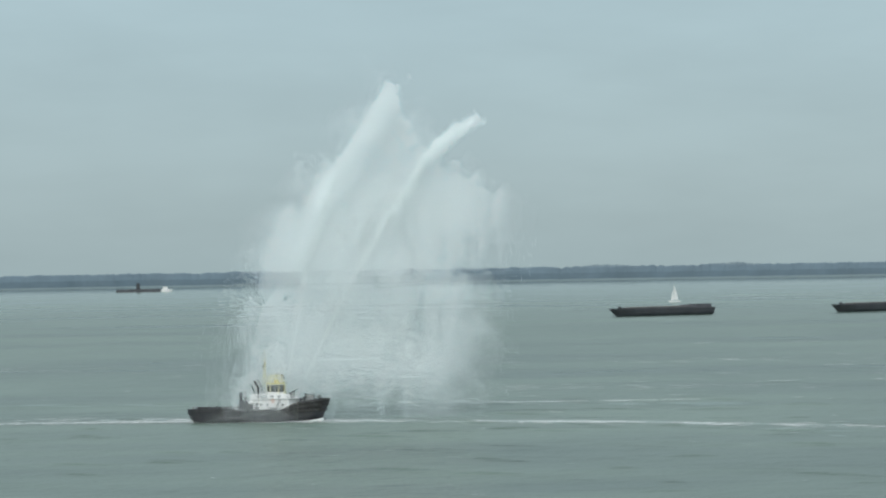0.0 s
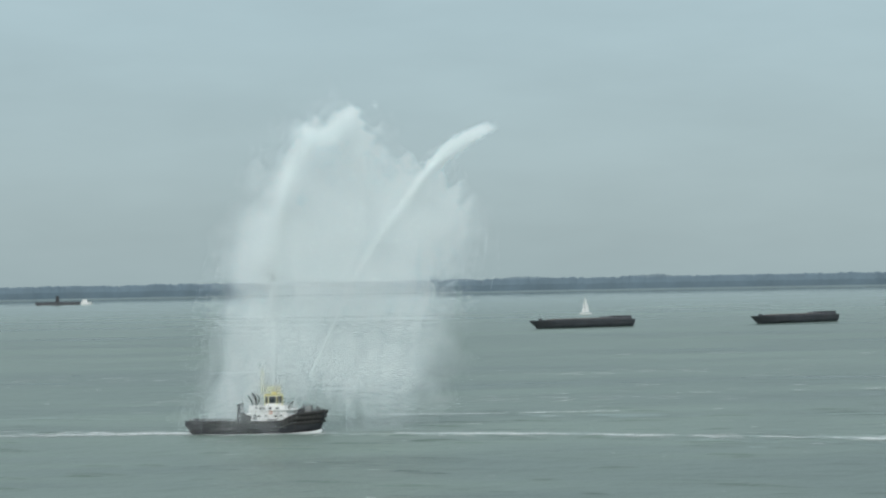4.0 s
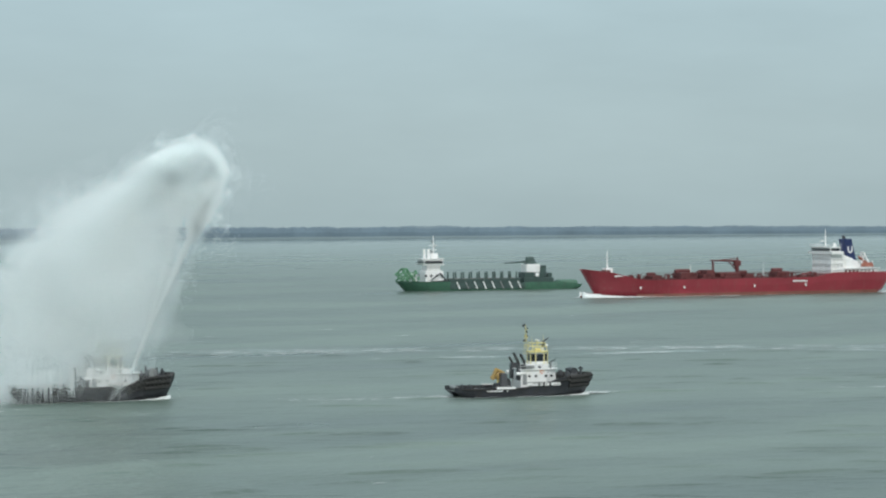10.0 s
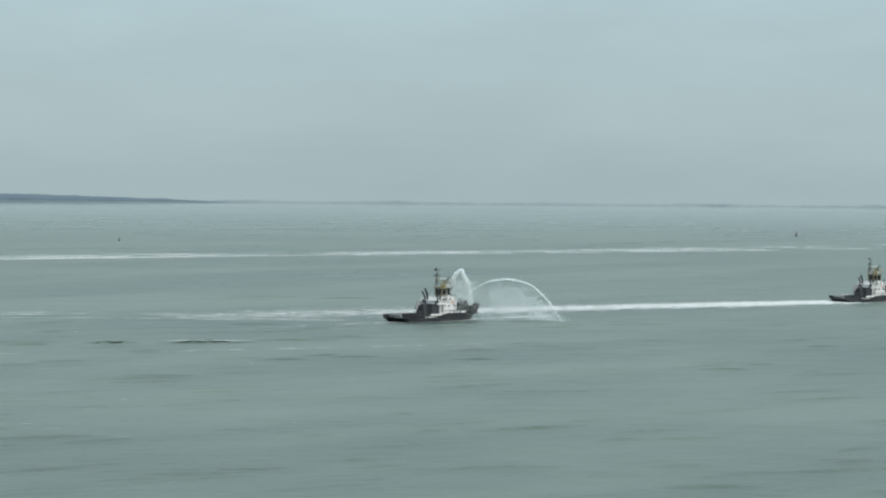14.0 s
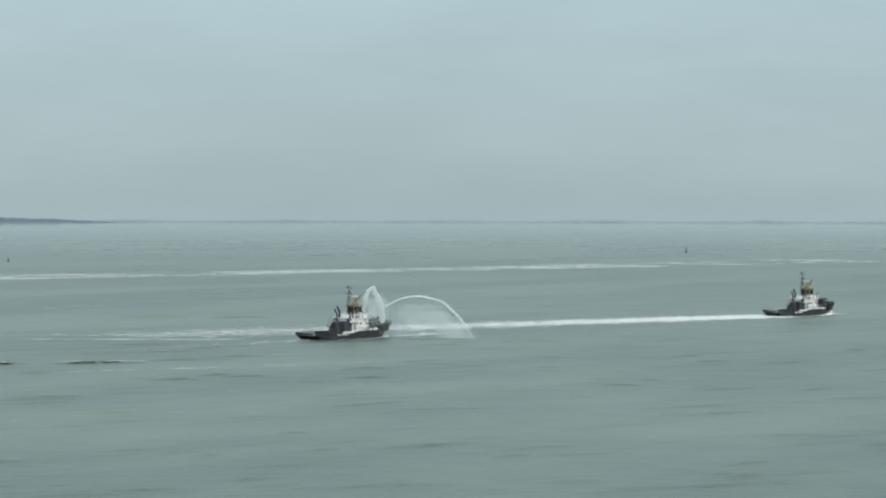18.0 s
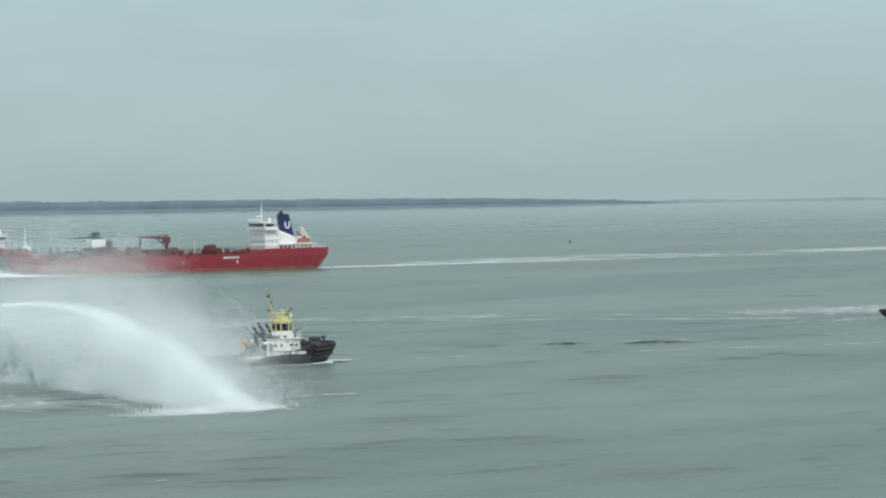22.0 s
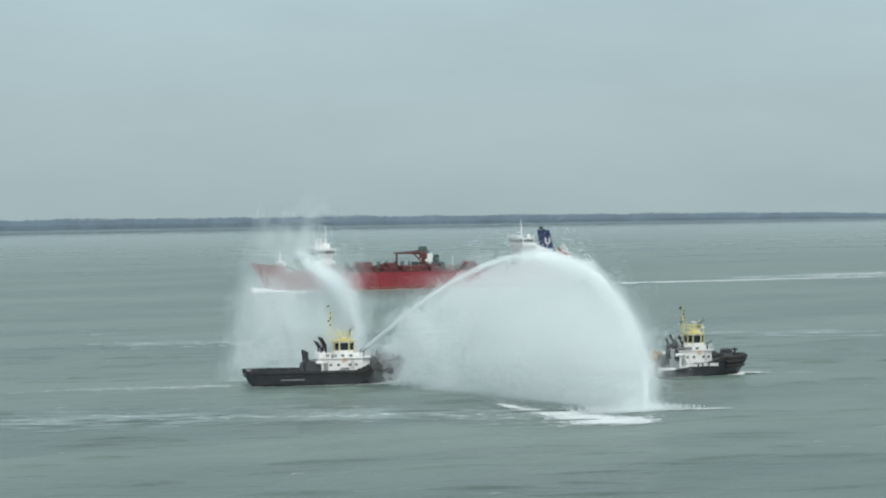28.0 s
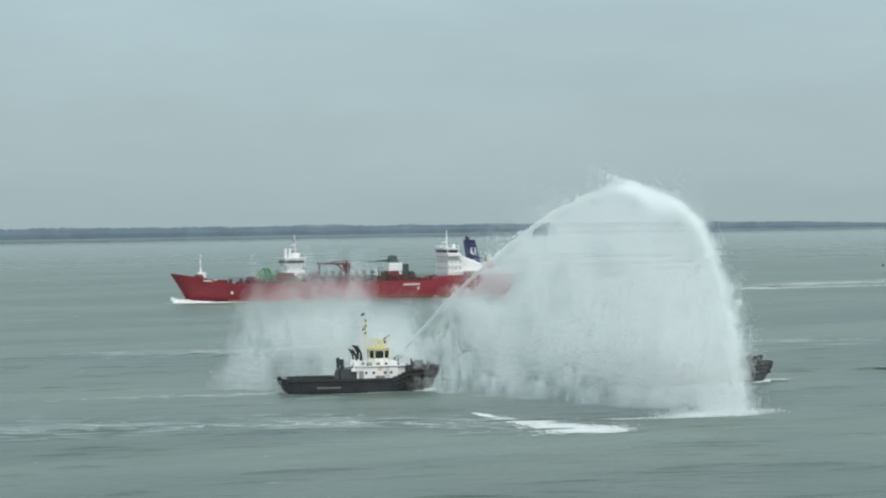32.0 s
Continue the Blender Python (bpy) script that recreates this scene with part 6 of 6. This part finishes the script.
    lead_shapes = [
        (0, [(4.0, 36.0), (13.5, 50.0), (22.9, 59.9), (29.2, 69.0), (33.6, 57.6), (40.0, 59.0), (47.4, 63.0), (52.0, 50.0)], [(-3.0, 1.4), (43.0, 4.5)]),
        (2, [(3.0, 39.0), (10.2, 50.0), (16.6, 57.2), (31.7, 68.5), (37.4, 60.6), (43.0, 61.5), (48.5, 64.5), (47.5, 50.6)], [(-3.5, 1.8), (40.0, 4.2)]),
        (4.5, [(0.0, 37.0), (3.5, 51.7), (6.8, 60.7), (17.2, 67.0), (27.6, 58.5), (39.0, 59.0), (46.0, 61.5), (42.0, 50.0)], [(-7.5, 3.0), (32.0, 5.9)]),
        (6, last, [(-7.5, 2.5), (31.0, 5.1)]), (32, last, [(-7.5, 2.5), (31.0, 5.1)])]
    key_curtain(lead_veil, lead_shapes, 5, early_steps, ((0, 0.6), (0.2, 1.1), (0.45, 1.3), (0.7, 1.0), (0.85, 0.8), (1, 0.1)), 4.0, lambda t, u: 3.0, 0.82, 1.2, 0.6, 2.0)
    key_curtain(lead_mist, lead_shapes, 6, early_steps, ((0, 0.7), (0.2, 1), (0.6, 1), (0.8, 0.7), (1, 0.1)), 4.0, lambda t, u: -6.0, 0.98, 0.8, 1.0, -3.0)

    end = [(2.0, 56.0), (2.4, 65.0), (6.0, 69.5), (9.0, 66.0), (13.5, 69.5), (19.0, 62.0)]
    key_heads(lead_heads, [
        (0, [(13.0, 47.0), (19.0, 56.0), (23.0, 61.0), (26.5, 66.0), (29.5, 71.0), (32.5, 62.0)]),
        (2, [(9.0, 44.0), (14.5, 54.5), (20.0, 61.0), (26.0, 66.0), (32.0, 70.0), (36.0, 64.0)]),
        (4.5, [(5.0, 52.0), (7.0, 60.0), (10.0, 66.5), (14.0, 64.0), (18.0, 68.5), (23.0, 61.0)]),
        (6, end), (32, end)], 11, early_steps, 1.5, None, 2.0)
    tip = [(33.0, 50.0), (38.0, 57.0), (44.0, 62.0), (50.5, 64.5)]
    key_heads(lead_tips, [
        (0, [(29.0, 44.0), (36.0, 55.0), (42.0, 61.0), (48.0, 64.5)]),
        (2, [(33.0, 50.0), (39.0, 58.5), (45.5, 64.0), (52.0, 66.5)]),
        (4.5, [(32.0, 48.5), (38.0, 56.0), (44.0, 61.5), (50.5, 64.5)]),
        (6, tip), (32, tip)], 12, early_steps, 1.2, None, 1.2, 0.4)

    key_jet(second_up, [
        (0, [(7.3, 7.2), (10.2, 17.8), (13.6, 32.6), (16.5, 42.1), (17.7, 50.6)]),
        (7.5, [(7.3, 7.2), (10.2, 17.8), (13.6, 32.6), (16.5, 42.1), (17.7, 50.6)]),
        (9, [(7.7, 7.6), (11.0, 16.6), (14.9, 28.3), (18.7, 38.9), (21.5, 47.4)]),
        (10.5, [(7.5, 5.8), (10.7, 13.2), (15.9, 23.8), (20.2, 32.2), (24.0, 40.7)]),
        (22, [(6.8, 7.1), (7.3, 14.1), (7.6, 21.6), (7.6, 27.0), (7.0, 32.0)]),
        (25, [(6.5, 6.7), (7.0, 14.4), (7.0, 21.0), (6.6, 27.0), (5.2, 31.5)]),
        (28, [(6.2, 4.0), (5.6, 9.0), (4.2, 14.0), (2.0, 19.0), (-2.0, 22.0)]),
        (29, [(5.8, -9.0), (5.2, -6.0), (4.2, -3.0), (2.0, -1.0), (-2.0, 0.0)]),
        (32, [(5.8, -12.0), (5.2, -10.0), (4.2, -8.0), (2.0, -7.0), (-2.0, -7.0)])],
        lambda t, f: taper(t, ((0, -7.0), (11, -7.0), (22, -3), (25, -3), (28, 2), (32, 6))), lambda t: taper(t, ((0, 0), (25, 0), (28, 0.6), (32, 1.0))))

    curl = [(17.5, 42.0), (18.0, 48.5), (14.0, 50.5), (8.5, 48.5), (3.5, 45.0)]
    key_heads(second_puffs, [
        (0, curl), (8, curl), (9.5, [(21.0, 38.0), (21.5, 44.0), (17.5, 47.0), (11.5, 44.0), (6.0, 40.0)]), (10.5, [(21.5, 34.0), (23.0, 39.5), (19.5, 43.0), (13.0, 40.5), (7.0, 36.5)]),
        (22, [(8.0, 18.0), (7.9, 23.0), (7.7, 27.0), (6.4, 28.5), (4.0, 26.5)]), (24, [(7.2, 19.0), (7.2, 24.0), (6.8, 28.5), (5.0, 30.0), (1.5, 27.0)]), (25, [(6.8, 18.0), (6.5, 24.0), (5.0, 29.5), (2.0, 30.0), (-1.5, 26.5)]),
        (28, [(5.5, 8.0), (4.6, 13.0), (3.0, 18.0), (0.6, 21.5), (-2.5, 24.0)]), (29, [(6.0, -3.0), (4.5, 0.0), (2.0, 1.5), (-1.0, 2.0), (-5.0, 2.0)]),
        (30.5, [(6.5, -4.0), (4.5, -2.0), (0.5, -1.0), (-4.5, -1.0), (-10.0, -2.0)]), (32, [(6.5, -9.0), (4.5, -7.0), (0.5, -6.0), (-4.5, -6.0), (-10.0, -7.0)])],
        15, late_steps, 2.0, lambda t, u: taper(t, ((0, -4), (22, -2), (25, 1), (28, 9), (32, 11))), 2.0)

    def reach(t, f):
        """How far the long jet comes towards the window, in metres."""
        return -6.0 * taper(t, ((0, 1), (11, 1), (14, 0))) - f * taper(t, ((0, 0), (11, 0), (21, 105), (23, 104), (25, 100), (28, 80), (32, 75)))

    steep = [(8.0, 7.5), (10.3, 13.5), (12.6, 21.5), (14.6, 29.0), (16.4, 36.5), (18.0, 42.0), (17.6, 45.0), (15.0, 46.0), (11.5, 43.0)]
    arcs = [
        (0, steep), (8, steep), (10.5, steep),
        (22, [(8.6, 6.0), (12.6, 11.0), (20.1, 13.6), (27.8, 14.4), (34.8, 13.2), (40.9, 10.5), (46.1, 7.1), (50.5, 3.2), (54.9, 0.0)]),
        (23, [(8.4, 5.7), (15.2, 9.5), (22.3, 11.0), (29.0, 10.4), (34.9, 8.4), (40.1, 5.8), (44.8, 3.1), (49.1, 0.8), (53.8, 0.1)]),
        (24, [(7.8, 6.0), (14.5, 10.5), (21.7, 12.7), (28.6, 13.3), (34.9, 12.1), (39.9, 9.0), (44.1, 5.3), (48.2, 2.2), (52.3, -0.0)]),
        (25, [(8.7, 6.6), (15.5, 11.5), (22.5, 14.7), (29.5, 16.1), (36.1, 15.5), (41.0, 12.0), (44.2, 7.0), (47.3, 2.6), (51.5, -0.1)]),
        (28, [(8.5, 7.1), (15.7, 13.7), (23.1, 19.5), (31.0, 23.6), (39.3, 24.7), (46.4, 21.8), (50.4, 15.1), (52.2, 7.6), (51.6, -0.0)]),
        (29, [(8.5, 7.3), (15.9, 15.1), (23.7, 21.9), (32.2, 26.6), (41.3, 27.7), (49.3, 24.5), (53.0, 16.9), (53.7, 8.2), (55.4, 0.2)]),
        (30, [(8.7, 6.8), (16.3, 15.9), (24.7, 23.7), (33.7, 29.6), (43.8, 30.7), (52.9, 27.4), (57.6, 19.3), (57.1, 9.4), (55.3, -0.1)]),
        (31, [(8.8, 7.9), (16.9, 17.6), (25.5, 26.1), (35.5, 31.9), (46.1, 34.6), (55.1, 30.3), (59.3, 20.5), (60.1, 10.2), (59.2, 0.0)]),
        (32, [(9.1, 8.3), (17.9, 18.5), (27.4, 27.3), (37.3, 34.6), (48.4, 38.2), (58.1, 33.2), (61.2, 22.1), (62.1, 10.8), (62.2, -0.2)])]
    key_jet(second_arc, arcs, reach)
    first = [(-13.0, 27.0), (-11.0, 36.5), (-6.4, 43.0), (-0.5, 46.5), (4.3, 49.0), (9.3, 51.6), (13.0, 51.5), (14.5, 47.0), (14.5, 41.0)]
    nine = [(-14.8, 18.0), (-12.6, 26.0), (-7.8, 32.5), (-1.9, 37.0), (3.9, 41.0), (10.0, 45.0), (15.0, 48.0), (18.0, 47.0), (18.5, 41.0)]
    ten = [(-22.7, 15.0), (-18.3, 22.0), (-12.0, 29.0), (-4.9, 34.0), (2.7, 38.0), (10.0, 42.5), (16.0, 45.5), (20.0, 44.0), (20.5, 37.0)]
    early = [(0, first, [(-13.5, -3.0), (6.0, -1.0)]), (8, first, [(-13.5, -3.0), (6.0, -1.0)]), (9.5, nine, [(-15.3, -4.0), (6.0, -1.0)]), (10.5, ten, [(-22.0, -4.0), (5.0, -1.0)])]
    behind = lambda t, u: taper(t, ((0, 1), (9, 1), (10.5, -3), (22, 4), (28, 9), (32, 10)))
    seven = lambda line: [line[i] for i in (0, 1, 2, 3, 5, 6, 7)]
    plume = [(t, seven(top), low) for t, top, low in early] + [
        (22, [(-13.8, 10.2), (-9.4, 17.6), (-5.1, 22.8), (-0.8, 27.6), (3.6, 31.8), (6.8, 33.2), (8.2, 32.3)], [(-13.9, 0.5), (7.2, 3.3)]),
        (23, [(-13.8, 10.2), (-9.4, 17.6), (-5.1, 22.8), (-0.8, 27.6), (3.6, 31.8), (6.8, 33.2), (8.2, 32.3)], [(-13.9, 0.5), (7.2, 3.3)]),
        (24, [(-15.1, 9.9), (-10.7, 18.4), (-6.3, 24.8), (-1.9, 30.1), (2.5, 33.8), (5.7, 34.9), (7.3, 33.2)], [(-16.3, 1.3), (7.0, 4.1)]),
        (25, [(-11.2, 8.2), (-7.8, 16.8), (-5.0, 23.8), (-2.2, 29.7), (0.6, 33.7), (4.4, 35.2), (6.7, 31.1)], [(-13.5, 0.7), (6.9, 3.5)]),
        (28, [(-16.1, 9.4), (-14.3, 17.0), (-12.0, 23.0), (-9.2, 27.9), (-5.4, 29.8), (-0.5, 28.6), (4.3, 20.0)], [(-16.8, 0.7), (6.2, 3.6)]),
        (29, [(-19.5, 10.8), (-17.2, 18.4), (-13.8, 23.8), (-10.5, 28.1), (-6.1, 29.7), (-0.7, 26.9), (4.6, 19.2)], [(-19.6, 2.1), (6.6, 6.0)]),
        (30, [(-20.6, 10.6), (-18.3, 18.2), (-14.9, 23.6), (-10.5, 26.3), (-5.1, 25.7), (0.3, 20.7), (5.7, 13.5)], [(-21.8, -0.3), (7.7, 3.6)]),
        (31, [(-23.2, 10.4), (-19.8, 16.9), (-15.4, 21.2), (-11.0, 23.3), (-5.5, 23.2), (1.0, 18.2), (7.4, 11.0)], [(-23.3, 0.6), (9.5, 4.3)]),
        (32, [(-24.5, 10.0), (-21.1, 16.5), (-16.7, 20.8), (-11.2, 22.3), (-4.6, 22.8), (1.9, 18.3), (9.4, 10.5)], [(-25.8, 0.2), (10.9, 3.9)])]
    key_curtain(second_veil, plume, 6, late_steps, ((0, 0.05), (0.2, 0.4), (0.4, 0.9), (0.7, 1.3), (1, 1.6)), 4.0, behind, 0.55, 1.2, 0.6, 0.5, lambda t, u, i: taper(t, ((25, 0), (29, 26))) if i % 3 else 0.0)
    key_curtain(second_plume, plume, 9, late_steps, ((0, 0.4), (0.5, 1.0), (0.8, 1.6), (1, 1.2)), 5.0, behind, 0.85, 1.1, 0.9, -3.0)
    drips = [(-13.5, 7.5), (-9.0, 7.0), (-3.5, 8.0)]
    sunk = [(-13.5, -14.0), (-9.0, -14.0), (-3.5, -14.0)]
    key_curtain(second_drips, [(0, drips, [(-13.5, 3), (-3.5, 3)]), (10.5, drips, [(-13.5, 3), (-3.5, 3)]), (14, sunk, [(-13.5, -18), (-3.5, -18)]), (32, sunk, [(-13.5, -18), (-3.5, -18)])],
        3, (2, 4, 6, 8, 9, 10), ((0, 1), (1, 1)), 0.5, lambda t, u: -8.0, 0.4, 1.0, 0.4, 0.0)
    under = lambda t, u: reach(t, u) + taper(t, ((0, 6), (9, 6), (10.5, 2), (14, 0), (32, 0)))
    falls = early + [(t, line, [(line[0][0] + 2.0, -2.0), (line[-1][0] - 2.5, -1.0)]) for t, line in arcs[3:]]
    key_curtain(second_fall, falls, 7, late_steps, ((0, 0.05), (0.1, 0.2), (0.3, 0.5), (0.5, 0.9), (0.7, 1.2), (0.85, 1.1), (1, 0.4)), 3.0, under, 0.9, 1.9, 0.4, 0.7, lambda t, u, i: taper(t, ((11, 0), (13, 22), (24.0, 22), (26.5, 0))) if i % 2 and u < 0.62 else 0.0)
    key_curtain(second_long, falls, 8, late_steps, ((0, 0.0), (0.1, 0.2), (0.3, 0.7), (0.5, 1), (0.75, 1.1), (1, 0.3)), 3.5, under, 0.6, 1.6, 0.5, 0.5, lambda t, u, i: taper(t, ((11, 0), (13, 30), (23.5, 30), (26.0, 0))) if u < 0.7 else 0.0)
    key_heads(second_heads, [
        (0, [(15.5, 38.0), (17.5, 45.0), (18.2, 50.0), (14.5, 52.5), (8.0, 50.5)]), (8, [(15.5, 38.0), (17.5, 45.0), (18.2, 50.0), (14.5, 52.5), (8.0, 50.5)]),
        (9.5, [(18.5, 35.0), (21.0, 42.0), (22.0, 47.0), (18.5, 49.0), (12.0, 45.5)]), (10.5, [(19.0, 31.0), (21.5, 37.0), (23.5, 42.5), (20.0, 45.5), (13.0, 42.5)])] + [(t, line[4:]) for t, line in arcs[3:]], 13, late_steps, 2.0,
        lambda t, u: reach(t, taper(t, ((0, 0.5), (14, 0.5), (20, 0.45))) + 0.5 * u), 1.6, 0.7)
    mist = [(-12.0, 27.0), (-5.0, 36.0), (2.0, 40.0), (8.0, 36.0)]
    key_curtain(second_mist, [(0, mist, [(-12, 6), (6, 11)]), (9, [(-11.0, 29.0), (-4.0, 38.0), (4.5, 43.0), (11.5, 42.0)], [(-14, 5), (6, 11)]), (10.5, [(-22.0, 22.0), (-12.0, 30.0), (-2.0, 34.0), (7.0, 30.0)], [(-24, 2), (4, 5)]),
        (22, [(9.3, 17.0), (24.0, 25.0), (40.0, 20.5), (51.5, 6.0)], [(18, 11), (52, 2)]),
        (23, [(11.4, 11.5), (25.0, 18.0), (38.0, 17.0), (51.5, 5.5)], [(16, 6), (52, 2)]),
        (24, [(11.4, 11.1), (25.0, 16.8), (37.0, 13.9), (50.0, 4.0)], [(14, 5), (51, 1)]),
        (25, [(14.0, 10.0), (24.0, 14.0), (35.0, 14.0), (47.0, 6.0)], [(14, 3), (50, 1)]),
        (28, [(16.0, 12.0), (26.0, 19.0), (36.0, 21.0), (45.0, 15.0)], [(18, 6), (47, 3)]),
        (32, [(20.0, 18.0), (32.0, 28.0), (43.0, 33.0), (54.0, 24.0)], [(22, 9), (54, 4)])], 14, late_steps, ((0, 0.2), (0.5, 1), (1, 1)), 4.0,
        lambda t, u: taper(t, ((0, -8), (9, -8), (10.5, -8), (14, 0), (32, 0))) - u * taper(t, ((0, 0), (11, 0), (21, 105), (25, 100), (28, 80), (32, 75))), 0.98, 0.8, 1.0, 0.0)
    walk(second_splash, [(0, pose(-6, 3, -1.6)), (10.5, pose(-6, 3, -1.6)), (22, pose(46, -104, 0.3, 0, 0, 8)), (25, pose(46, -100, 0.3, 0, 0, 8)), (28, pose(48, -80, 0.2, 0, 0, 20)), (32, pose(57, -75, 0.2, 0, 0, 20))])

    walk(streak, [(0, pose(0, 0, -2.5)), (13, pose(0, 0, -2.5)), (21.5, pose(-5, 4, 0)), (25, pose(-3, 2, 0)), (28, pose(0, 0, 0)), (32, pose(0, 0, 0))])
    for ob in (slick, slick_wash):
        walk(ob, [(0, pose(-70, 110, 0)), (10.5, pose(-70, 110, 0)), (21.5, pose(0, 0, 0)), (32, pose(3, 3, 0))])

    near = [(4.4, 7.3), (5.3, 11.2), (6.7, 12.4), (8.2, 9.8), (9.2, 4.4)]
    wide = [(9.2, 7.4), (13.5, 9.8), (18.4, 10.5), (24.1, 9.1), (28.3, 5.2), (31.9, 0.0)]
    tall = [(4.4, 7.1), (5.5, 14.5), (6.4, 15.7), (7.6, 11.6), (8.6, 4.5)]
    high = [(9.4, 7.8), (14.7, 12.9), (20.3, 14.7), (23.8, 13.6), (27.3, 8.6), (30.7, 0.0)]
    key_jet(fourth_near, [(0, near), (12, near), (20, near), (21, tall), (32, tall)])
    key_jet(fourth_far, [(0, wide), (12, wide), (20, wide), (21, high), (32, high)])
    key_curtain(fourth_cone, [(t, line[1:4], [(6.0, 1.0), (9.0, 2.0)]) for t, line in ((0, near), (20, near), (21, tall), (32, tall))], 4, (), ((0, 1), (1, 1)), 0.4, None, 0.3, 1.0, 0.0, 0.0)
    key_curtain(fourth_fall, [(0, wide[1:], [(12, -2), (31, -2)]), (20, wide[1:], [(12, -2), (31, -2)]), (21, high[1:], [(14, -2), (30, -2)]), (32, high[1:], [(14, -2), (30, -2)])],
        8, (), ((0, 1), (1, 0.8)), 0.5, None, 0.5, 1.3, 0.0, 0.2)


motions()
